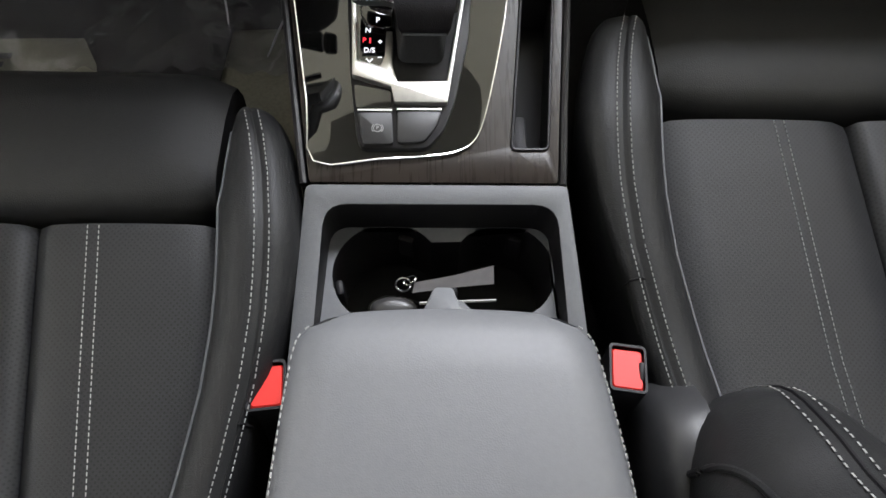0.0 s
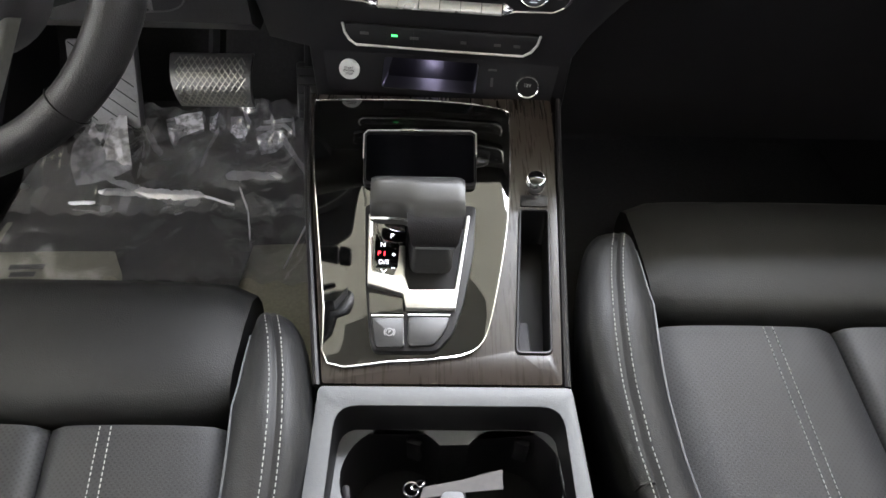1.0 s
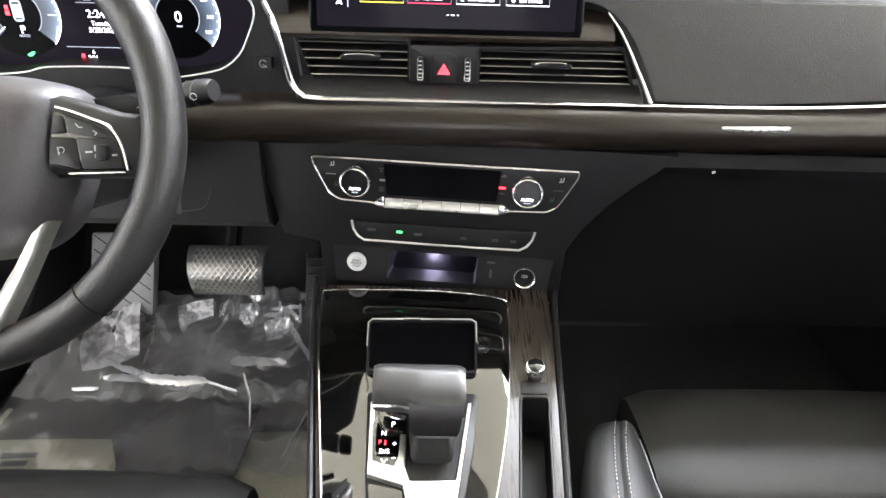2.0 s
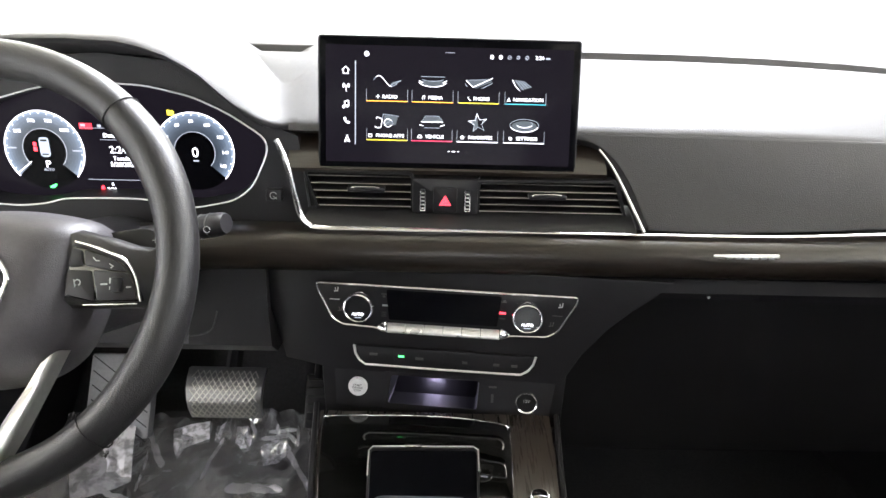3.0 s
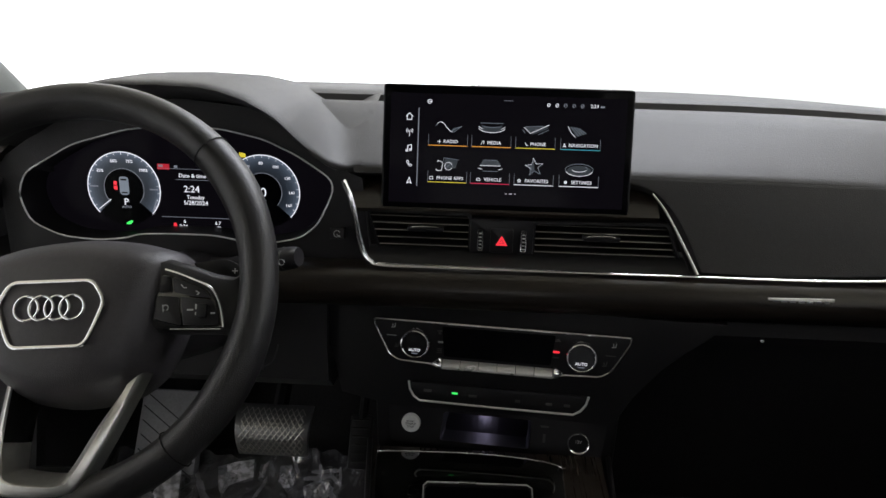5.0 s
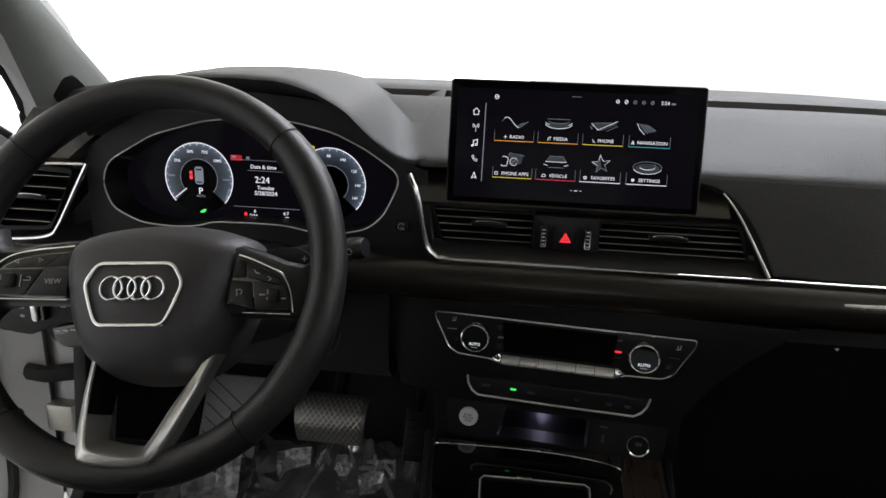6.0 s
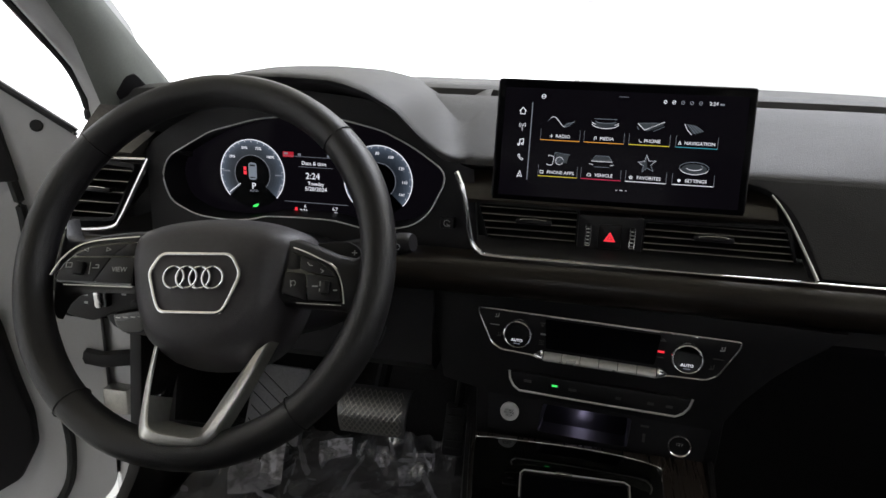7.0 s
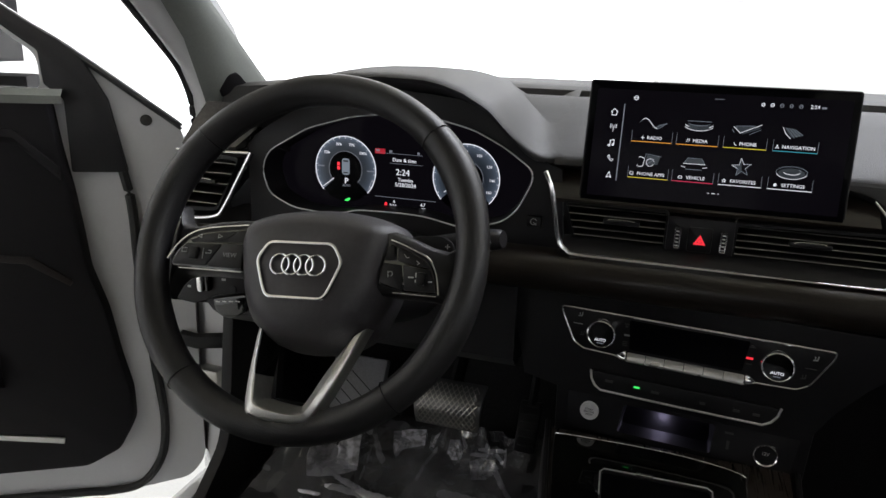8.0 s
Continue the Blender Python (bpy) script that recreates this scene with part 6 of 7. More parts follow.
part("key_ring", tube([(-0.019 + 0.006 * math.cos(a), 0.2135 + 0.004 * math.sin(a), 0.498 + 0.004 * math.sin(a)) for a in [2 * math.pi * j / 18 for j in range(18)]], 0.0009, 5, closed=True), M_CHROME, kf)
part("key_ring", tube([(-0.014 + 0.005 * math.cos(a), 0.2165 + 0.003 * math.sin(a), 0.499 + 0.005 * math.cos(a)) for a in [2 * math.pi * j / 18 for j in range(18)]], 0.0009, 5, closed=True), M_CHROME, kf)
part("paper_tag", loft([[(-0.012, 0.2060, 0.4985), (-0.010, 0.2145, 0.500)], [(0.02, 0.2105, 0.4992), (0.021, 0.2205, 0.5005)], [(0.0525, 0.2140, 0.4985), (0.0525, 0.2285, 0.502)]]), M_TAG, kf, "creased grey paper tag")
part("tag_edge", tube([(-0.006, 0.199, 0.495), (0.054, 0.2015, 0.495)], 0.0012, 5), M_THREAD, kf, "white card edge")

# ---- armrest ----
ar = thing("armrest", (0.015, 0.0, 0.50), "grey-black leather armrest lid with stitched edge", "armrest")
ys = [0.168, 0.1665, 0.160, 0.148, 0.12, 0.05, -0.05, -0.15, -0.24]


def arm_half(y):
    """Left and right edge at y, rounded at the front corners."""
    k = 0.13 - max(y, 0.02)
    a = -0.0905 - 0.065 * k
    b = 0.1150 + 0.135 * k
    t = max(0.0, (y - 0.135) / 0.0335)
    r = 0.034 * (1 - math.sqrt(max(0.0, 1 - min(1, t) ** 2.4)))
    return a + r, b - r


rows = []
for y in ys:
    a, b = arm_half(y)
    n = 15
    drop = 0.013 * max(0.0, (y - 0.13) / 0.038) ** 2.2
    ring = []
    for i in range(n):
        t = -1 + 2 * i / (n - 1)
        e = max(0.0, abs(t) - 0.80) / 0.20
        ring.append((a + (b - a) * (i / (n - 1)), y + 0.0020 * (1 - t * t) * (1 if y > 0.1 else 0), 0.571 - drop - 0.004 * t * t - 0.010 * e ** 2.5))
    ring += [(b + 0.0015, y, 0.552 - drop * 0.3), (b - 0.002, y, 0.535), (a + 0.002, y, 0.535), (a - 0.0015, y, 0.552 - drop * 0.3)]
    rows.append(ring)
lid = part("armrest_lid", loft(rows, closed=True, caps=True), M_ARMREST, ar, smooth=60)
for s in (0, 1):
    path = []
    for y in ys[2:]:
        e = arm_half(y)[s]
        path.append((e + (0.0012 if s == 0 else -0.0012), y, 0.5585 - 0.006 * max(0.0, (y - 0.13) / 0.038) ** 2))
    tagged(part("lid_stitching", stitch_row(smooth_path(path, 4), step=0.0050, length=0.0034, r=0.0006, lift=0.0012), M_THREAD, ar, "light grey edge stitching"), kind="stuff")
part("latch_tab", plate(rounded([(-0.0085, 0.163), (0.0285, 0.163), (0.0180, 0.1945), (0.0045, 0.1945)], 0.003), axes((0, 0, 0.560), (1, 0, 0), (0, 1, -0.1)), 0.008, bevel=0.0015), M_GREY, ar, "grey latch tab")
part("armrest_base", box((0.014, -0.04, 0.40), (0.195, 0.40, 0.30), 0.01), M_LOWER, ar)

# ---- belt buckles ----


def buckle(x, y, turn, group):
    b = thing("belt_buckle", (x, y, 0.30), "red and black belt buckle beside the armrest", "belt buckle", group)
    m = Matrix.Translation((x, y, 0.517)) @ Matrix.Rotation(radians(turn), 4, "Z") @ Matrix.Rotation(radians(-8), 4, "X")
    fr_ = m
    o = rounded([(-0.0135, -0.0185), (0.0135, -0.0185), (0.0135, 0.0185), (-0.0135, 0.0185)], 0.004)
    i = rounded([(-0.0118, -0.0165), (0.0118, -0.0165), (0.0118, 0.0165), (-0.0118, 0.0165)], 0.003)
    part("buckle_case", loft([[fr_ @ Vector((u * q, v * q, w)) for u, v in o] for q, w in ((0.9, -0.09), (1.0, -0.06), (1.0, 0.0))] + [[fr_ @ Vector((u, v, 0.0)) for u, v in i], [fr_ @ Vector((u, v, -0.012)) for u, v in i]], closed=True, caps=True), M_DARK, b)
    part("release_key", loft([[fr_ @ Vector((u * q, v * q + dv, w)) for u, v in i] for q, dv, w in ((0.96, 0, -0.011), (0.96, 0, -0.004), (0.86, 0, -0.0022))], closed=True, caps=True), M_RED, b, "bright red release key")
    part("tongue_slot", box(fr_ @ Vector((0.0108 if turn < 0 else -0.0108, -0.001, -0.003)), (0.0050, 0.015, 0.004), 0.0018, turn=Matrix.Rotation(radians(turn), 4, "Z")), M_DARK, b)
    part("buckle_strap", tube([fr_ @ Vector((0, 0, -0.085)), (x, y - 0.02, 0.36), (x, y - 0.04, 0.28)], 0.011, 8, flat=0.5), M_DARK, b)
    return b


buckle(-0.1130, 0.1290, 6, "front belt buckles")
buckle(0.1445, 0.1410, -8, "front belt buckles")

# ---- seats ----


CREST = [(-0.14, 0.205), (-0.02, 0.220), (0.03, 0.228), (0.08, 0.238), (0.13, 0.248), (0.184, 0.253), (0.237, 0.252), (0.286, 0.245), (0.323, 0.237), (0.35, 0.228), (0.368, 0.220)]


def front_seat(cx, dy, label, drift, wide, long, seam, joint, reach):
    """drift: how far the cushion's seams lean sideways for each metre back; wide: added to the bolsters' distance; long: how far the thigh support is drawn out; seam, joint: the stitched lines' and the joints' distance from the middle; reach: how far the thigh support reaches past its inner bolster."""
    t = thing("car_seat", (cx, 0.1 + dy, 0.25), label, "car seat", "front seats")
    # thigh support
    rows = []
    for u in [-1 + 2 * i / 16 for i in range(17)]:
        q = 0.010 * abs(u) ** 14
        rows.append([(cx + 0.198 * u - (reach if u < 0 else 0) * abs(u), y + dy - (q if y > 0.3 else -q), z - 0.003 * u * u - q * 0.6) for y, z in
                     ((0.270, 0.46), (0.271, 0.500), (0.275, 0.512), (0.287, 0.5195), (0.32, 0.5235), (0.37 + long * 0.5, 0.5225), (0.403 + long, 0.517), (0.419 + long, 0.505), (0.425 + long, 0.488), (0.421 + long, 0.46), (0.410 + long, 0.40), (0.30, 0.38))])
    part("thigh_support", loft(rows, closed=True, caps=True), M_LEATHER, t, "smooth black leather thigh support", smooth=60)
    # seat cushion in three ribs with deep joints
    zc = lambda y: 0.503 - 0.17 * (0.255 - y) if y > 0.05 else 0.4682 - 0.05 * (0.05 - y)
    dx = lambda y: drift * (0.255 - y)
    cuts = [-0.205 - reach, -joint, joint, 0.205]
    for a, b in zip(cuts, cuts[1:]):
        rows = []
        for y in (0.2675, 0.2645, 0.255, 0.20, 0.15, 0.10, 0.05, 0.0, -0.06, -0.14):
            ring = []
            for i in range(13):
                s = -1 + 2 * i / 12
                ring.append((cx + dx(y) + a + 0.0012 + (b - a - 0.0024) * i / 12, y + dy, zc(y) - 0.0075 * abs(s) ** 10 - 0.003 * s * s - (0.010 if y > 0.266 else 0.002 if y > 0.26 else 0)))
            ring += [(cx + dx(y) + b - 0.001, y + dy, zc(y) - 0.06), (cx + dx(y) + a + 0.001, y + dy, zc(y) - 0.06)]
            rows.append(ring)
        part("seat_rib", loft(rows, closed=True, caps=True), M_PERF, t, smooth=60)
    for k in (-1, 1):
        for o in (-0.0045, 0.0045):
            x = cx + k * seam + o
            tagged(part("seam_stitching", stitch_row([(x + dx(y), y + dy, zc(y) - 0.0004) for y in (0.262, 0.20, 0.15, 0.10, 0.05, 0.0, -0.06, -0.13)], lift=0.0008), M_THREAD, t, "light grey double stitching"), kind="stuff")
    part("cushion_base", box((cx, 0.10 + dy, 0.36), (0.44, 0.50, 0.16), 0.03), M_LOWER, t)
    # side bolsters
    for k in (-1, 1):
        rows, crest = [], []
        for i in range(24):
            y = 0.368 - 0.52 * (i / 23) ** 1.35
            tip = min(1.0, (i + 0.1) / 5.0)
            g = math.sqrt(max(0.0, 1 - (1 - tip) ** 2))
            mid = lerp_table(CREST, y) + wide
            zt = 0.497 + 0.053 * g - 0.25 * max(0.0, 0.24 - y) + 0.20 * max(0.0, 0.06 - y)
            w_in, w_out = (0.014 + 0.023 * min(1.0, max(0.0, (0.372 - y) / 0.11))) * g + 0.003, ((0.008 + 0.015 * min(1.0, max(0.0, (y - 0.11) / 0.12))) * g + 0.002) * (1.25 if wide else 1.0)
            ring = []
            for u, v in ((-1.0, -1.15), (-1.0, -0.70), (-0.93, -0.38), (-0.74, -0.12), (-0.42, 0.02), (-0.20, 0.035), (-0.07, 0.02), (-0.025, -0.035), (0.03, -0.035), (0.14, 0.005), (0.45, -0.03 if wide else -0.06), (0.80, -0.10 if wide else -0.22), (1.0, -0.34 if wide else -0.55), (0.95, -1.2), (0.6, -2.6)):
                ring.append((cx + k * (mid + (w_in if u < 0 else w_out) * u), y + dy, zt + v * 0.045 * g))
            ring += [(cx + k * (mid - 0.02), y + dy, 0.36)]
            rows.append(ring)
            crest.append((cx + k * mid, y + dy, zt))
        bo = part("side_bolster", loft(rows, closed=True, caps=True), M_LEATHER, t, "rounded black leather side bolster", smooth=60)
        for o in (-0.0058, 0.0050):
            tagged(part("bolster_stitching", stitch_row([(x + o * k, y, z + 0.0008) for x, y, z in crest[2:]], lift=0.0012), M_THREAD, bo, "light grey double stitching"), kind="stuff")
        # the soft highlight along this seam is put in as a grey line
        part("bolster_seam_glint", tube([(r[2][0] - k * 0.0004, r[2][1], r[2][2]) for r in rows[3:]], 0.0012, 6), M_GREY, bo)
        part("cross_seam", tube([(v[0], v[1], v[2] + 0.0002) for v in rows[14][8:13]], 0.0011, 6), M_DARK, bo)
    # backrest with round bolsters
    rows = []
    for i in range(12):
        f = i / 11
        z = 0.46 + 0.66 * f
        yb = -0.085 + dy - 0.24 * f - 0.02 * math.sin(f * 3.1)
        half = 0.235 - 0.02 * f
        rows.append([(cx + half * u, yb + d, z) for u, d in ((-1.0, -0.04), (-0.9, 0.0), (-0.4, 0.012), (0.0, 0.008), (0.4, 0.012), (0.9, 0.0), (1.0, -0.04), (0.9, -0.10), (-0.9, -0.10))])
    top = [(cx + (x - cx) * 0.8, y - 0.01, z + 0.03) for x, y, z in rows[-1]]
    part("backrest", loft(rows + [top], closed=True, caps=True), M_LEATHER, t, "black leather backrest", smooth=60)
    for k in (-1, 1):
        axis = smooth_path([(cx + k * d, dy + y, z) for d, y, z in ((0.190, -0.028, 0.44), (0.195, -0.048, 0.515), (0.196, -0.088, 0.556), (0.197, -0.128, 0.591), (0.200, -0.170, 0.66), (0.205, -0.215, 0.80), (0.200, -0.280, 0.98), (0.190, -0.310, 1.08))], 4)
        n = len(axis)
        rad = [0.050 + 0.018 * math.sin(math.pi * min(1.0, i / (n - 1) * 1.3 + 0.05)) for i in range(n)]
        spot = lambda p_, r, ang: p_ + Vector((r * math.cos(ang), r * 0.94 * math.sin(ang), 0.42 * r * math.sin(ang)))
        bk = part("backrest_bolster", loft([[spot(p_, r, 2 * math.pi * j / 40) for j in range(40)] for p_, r in zip(axis, rad)], closed=True, caps=True), M_LEATHER, t, "round black leather backrest bolster", smooth=80)
        turn = lambda deg: radians(deg if k < 0 else 180 - deg)
        for deg in (94, 79):
            tagged(part("bolster_stitching", stitch_row([spot(p_, r + 0.0008, turn(deg)) for p_, r in zip(axis, rad)], step=0.0056, length=0.0038, r=0.0007, lift=0.0006), M_THREAD, bk, "light grey double stitching"), kind="stuff")
        part("bolster_groove", tube([spot(p_, r, turn(86)) for p_, r in zip(axis, rad)], 0.0016, 6), M_DARK, bk)
        part("panel_piping", tube(smooth_path([spot(axis[i], rad[i], turn(deg)) for i, deg in ((2, 186), (5, 168), (7, 148), (9, 136), (12, 128), (16, 124), (22, 122))], 4), 0.0028, 8), M_LEATHER, bk, "raised piping")
        part("hinge_cover", loft([[(cx + k * (0.235 + w), 0.0 + dy - 0.03 + r * math.cos(a), 0.47 + r * math.sin(a)) for a in [2 * math.pi * j / 20 for j in range(20)]] for w, r in ((0.0, 0.062), (0.028, 0.060), (0.038, 0.048), (0.041, 0.02))], closed=True, caps=True), M_KEY, t, "rounded dark hinge cover", smooth=60)
    return t


front_seat(-0.372, 0.0, "black leather front seat with perforated cushion, behind the wheel", 0.10, 0.0, 0.0, 0.105, 0.056, 0.0)
front_seat(0.430, 0.110, "black leather front seat with perforated cushion, slid forward", 0.07, 0.020, 0.022, 0.114, 0.046, 0.022)

# ---- driver's footwell ----
mat_ = tagged(part("paper_mat", loft([[(x, y, 0.258 + 0.004 * math.sin(x * 31 + y * 17) + 0.10 * max(0.0, y - 0.85)) for x in np.linspace(-0.68, -0.155, 14)] for y in np.linspace(0.30, 0.76, 12)]), M_PAPER), "beige protective paper mat with faded print", "floor mat")
for x, y, w in ((-0.60, 0.655, 0.05), (-0.60, 0.640, 0.035)):
    part("print_bar", plate([(-w / 2, -0.005), (w / 2, -0.005), (w / 2, 0.005), (-w / 2, 0.005)], axes((x, y, 0.2645), (1, 0.05, 0), (0, 1, 0)), 0.0005), M_INK, mat_)
mat_back = lambda x: lerp_table(((-0.66, 0.683), (-0.482, 0.688), (-0.455, 0.640), (-0.440, 0.575), (-0.283, 0.575), (-0.280, 0.650), (-0.276, 0.705), (-0.17, 0.712)), x)
tagged(part("floor_mat", loft([[(x, mat_back(x) + (1.02 - mat_back(x)) * k / 15, 0.2652 + 0.70 * max(0.0, mat_back(x) + (1.02 - mat_back(x)) * k / 15 - 0.915) ** 1.15 + 0.0015 * math.sin(x * 20 + k)) for k in range(16)] for x in [-0.66, -0.60, -0.54, -0.482, -0.468, -0.455, -0.447, -0.440, -0.40, -0.36, -0.32, -0.283, -0.280, -0.276, -0.24, -0.20, -0.17]]), M_CARPET), "dark grey carpet floor mat under the pedals", "floor mat")
rng = random.Random(11)
nx, ny = 230, 190
gx, gy = np.meshgrid(np.linspace(-0.665, -0.165, nx), np.linspace(0.615, 0.985, ny))
rough_part = np.clip((gy - 0.74) / 0.12, 0.0, 1.0) * 0.50 + 0.22
wx = gx + 0.012 * np.sin(gy * 31 + 1.0) + 0.006 * np.sin(gx * 70 + gy * 40)
wy = gy + 0.012 * np.sin(gx * 27 + 2.0) + 0.006 * np.sin(gx * 55 - gy * 62)
H = 0.004 * np.sin(gx * 14) * np.sin(gy * 12)
# flat facets that meet in sharp creases
for k in range(10):
    a, wave = math.pi * (k + rng.uniform(0, 0.9)) / 10, rng.uniform(0.050, 0.19)
    ph = (wx * math.cos(a) + wy * math.sin(a)) / wave + rng.uniform(0, 1)
    patch = 0.25 + 0.75 * np.clip(0.5 + np.sin(gx * rng.uniform(9, 19) + rng.uniform(0, 6)) * np.sin(gy * rng.uniform(9, 19) + rng.uniform(0, 6)) * 1.6, 0.0, 1.0)
    H += wave * 0.125 * np.abs(2 * (ph - np.floor(ph)) - 1) * rough_part * patch
# small bunched wrinkles along the inner side and under the pedal
for k in range(6):
    a, wave = rng.uniform(0, math.pi), rng.uniform(0.018, 0.040)
    ph = (wx * math.cos(a) + wy * math.sin(a)) / wave + rng.uniform(0, 1)
    H += wave * 0.16 * np.abs(2 * (ph - np.floor(ph)) - 1) * (np.exp(-((gx + 0.28) / 0.08) ** 2 - ((gy - 0.940) / 0.055) ** 2) + 0.35 * np.exp(-((gx + 0.55) / 0.06) ** 2 - ((gy - 0.92) / 0.06) ** 2)
                                                                     + 0.30 * np.exp(-((gx + 0.285) / 0.015) ** 2 - ((gy - 0.64) / 0.05) ** 2) + 0.25 * np.exp(-((gx + 0.45) / 0.015) ** 2 - ((gy - 0.66) / 0.04) ** 2))
Z = 0.2735 + H * 0.9 + 0.75 * np.maximum(0.0, gy - 0.915) ** 1.15
rows = [[(gx[j, i], gy[j, i] + 0.004 * math.sin(i * 0.35), Z[j, i]) for i in range(nx)] for j in range(ny)]
film = thing("plastic_film", (-0.415, 0.8, 0.26), "crumpled clear plastic film over the footwell floor", "plastic film")
cut = int(ny * 0.37)
part("flat_sheet", loft(rows[:cut + 1]), M_FILM, film, smooth=24)
# light caught in the bunched folds is put in as extra white veil
part("crumpled_sheet", loft(rows[cut:]), M_FILM_HAZED, film, "bunched shiny folds of film", smooth=20)
film_z = lambda x, y: 0.2735 + 0.75 * max(0.0, y - 0.915) ** 1.15


def crease(x0, y0, x1, y1, half):
    """A pinched ridge of film, painted white for the fold and the glint along it."""
    a, b = Vector((x0, y0)), Vector((x1, y1))
    side = Vector((a.y - b.y, b.x - a.x)).normalized() * half
    crest = []
    for k in range(13):
        c = a.lerp(b, k / 12) + side * (0.16 * math.sin(k * 0.9 + x0 * 40))
        q = min(1.0, 0.35 + 1.6 * math.sin(math.pi * k / 12)) * (1.0 + 0.12 * math.sin(k * 2.3 + y0 * 90))
        z = film_z(*c) + 0.020
        crest.append([(c.x + side.x * f * q, c.y + side.y * f * q, z + up + (0.20 * side.x + 0.42 * side.y) * f * q) for f, up in ((-1.0, -0.002), (-0.3, 0.0008), (0.3, 0.0008), (1.0, -0.001))])
    part("crease", loft(crest), M_FILM_GLINT, film, smooth=20)


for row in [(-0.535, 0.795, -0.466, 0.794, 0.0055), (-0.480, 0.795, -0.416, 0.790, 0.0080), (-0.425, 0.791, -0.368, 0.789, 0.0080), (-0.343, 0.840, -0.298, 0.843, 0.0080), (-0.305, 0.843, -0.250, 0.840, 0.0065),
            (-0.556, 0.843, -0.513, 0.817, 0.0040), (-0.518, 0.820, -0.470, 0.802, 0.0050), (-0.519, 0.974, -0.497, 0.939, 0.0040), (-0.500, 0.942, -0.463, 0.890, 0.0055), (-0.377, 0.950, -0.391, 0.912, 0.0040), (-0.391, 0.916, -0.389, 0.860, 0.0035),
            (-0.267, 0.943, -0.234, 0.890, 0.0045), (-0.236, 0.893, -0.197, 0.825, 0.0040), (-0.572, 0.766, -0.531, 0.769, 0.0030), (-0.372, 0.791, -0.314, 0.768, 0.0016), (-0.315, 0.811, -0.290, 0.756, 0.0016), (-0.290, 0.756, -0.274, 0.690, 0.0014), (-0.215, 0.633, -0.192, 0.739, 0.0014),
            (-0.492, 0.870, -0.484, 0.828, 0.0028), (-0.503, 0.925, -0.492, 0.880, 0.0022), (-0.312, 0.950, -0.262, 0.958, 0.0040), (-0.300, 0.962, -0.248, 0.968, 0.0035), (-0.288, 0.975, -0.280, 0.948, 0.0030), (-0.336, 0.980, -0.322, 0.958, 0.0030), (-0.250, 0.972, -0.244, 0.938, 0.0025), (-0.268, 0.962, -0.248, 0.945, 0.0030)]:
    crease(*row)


def glare_patch(outline, lift):
    """A raised film patch in small facets; its white stands in for reflected light."""
    mid = Vector((sum(p[0] for p in outline) / len(outline), sum(p[1] for p in outline) / len(outline)))
    edge = []
    for k, p in enumerate(outline):
        a, b = Vector(p), Vector(outline[(k + 1) % len(outline)])
        edge += [a.lerp(b, j / 2) for j in range(2)]
    rings = []
    for scale in (1.0, 0.72, 0.40, 0.08):
        spots = [mid.lerp(q, scale) for q in edge]
        rings.append([(q.x, q.y, film_z(*mid) + lift + 0.20 * (q.x - mid.x) + 0.42 * (q.y - mid.y) + rng.uniform(-0.004, 0.004)) for q in spots])
    part("glare_patch", loft(rings, closed=True), M_FILM_GLARE, film, "milky film patch, reflected light put in as white", smooth=12)


for outline in ([(-0.611, 0.871), (-0.590, 0.829), (-0.539, 0.827), (-0.495, 0.843), (-0.513, 0.897), (-0.529, 0.961), (-0.548, 0.984), (-0.580, 0.956), (-0.611, 0.905)],
                [(-0.472, 0.967), (-0.407, 0.974), (-0.399, 0.941), (-0.442, 0.925), (-0.446, 0.907), (-0.457, 0.925)],
                [(-0.396, 0.974), (-0.379, 0.976), (-0.383, 0.945), (-0.392, 0.945)],
                [(-0.358, 0.970), (-0.339, 0.975), (-0.325, 0.942), (-0.330, 0.927), (-0.345, 0.932), (-0.358, 0.946)],
                [(-0.312, 0.942), (-0.288, 0.948), (-0.267, 0.943), (-0.253, 0.929), (-0.274, 0.904), (-0.298, 0.904)]):
    glare_patch(outline, 0.020 + 0.16 * max(0.0, max(p[1] for p in outline) - min(p[1] for p in outline) - 0.04))
pd = thing("brake_pedal", (-0.34, 0.875, 0.40), "ribbed metal brake pedal with diamond pattern", "pedal")
PMx = axes((-0.3400, 0.872, 0.447), (1, 0, 0.0), (0, 0.35, 1))
rows = []
for i in range(9):
    v = -0.040 + 0.080 * i / 8
    rows.append([PMx @ Vector((u * (0.059 - 0.006 * (0.5 - i / 8)), v, 0.006 - 13.0 * v * v + dw)) for u, dw in ((-1, -0.012), (-1, 0), (-0.5, 0.001), (0, 0.0012), (0.5, 0.001), (1, 0), (1, -0.012))])
pad = part("pedal_pad", loft(rows, closed=True, caps=True), M_PEDAL, pd, smooth=60)
lines = []
for k in range(-18, 19):
    for s in (-1, 1):
        pts = []
        for j in range(9):
            v = -0.037 + 0.074 * j / 8
            u = k * 0.0092 + s * v * 0.75
            if abs(u) < 0.055:
                pts.append(PMx @ Vector((u, v, 0.0072 - 13.0 * v * v)))
        if len(pts) > 1:
            lines.append(pts)
bm = bmesh.new()
for l in lines:
    tube(l, 0.0009, 4, bm=bm)
tagged(part("pad_ribs", bm, M_METAL, pd), kind="stuff")
part("pedal_arm", tube([(-0.34, 0.905, 0.445), (-0.335, 0.96, 0.52), (-0.33, 1.02, 0.66)], 0.012, 8, flat=1.6), M_DARK, pd)
ap = thing("accelerator_pedal", (-0.208, 0.94, 0.30), "tall grey accelerator pedal with rubber ribs", "pedal")
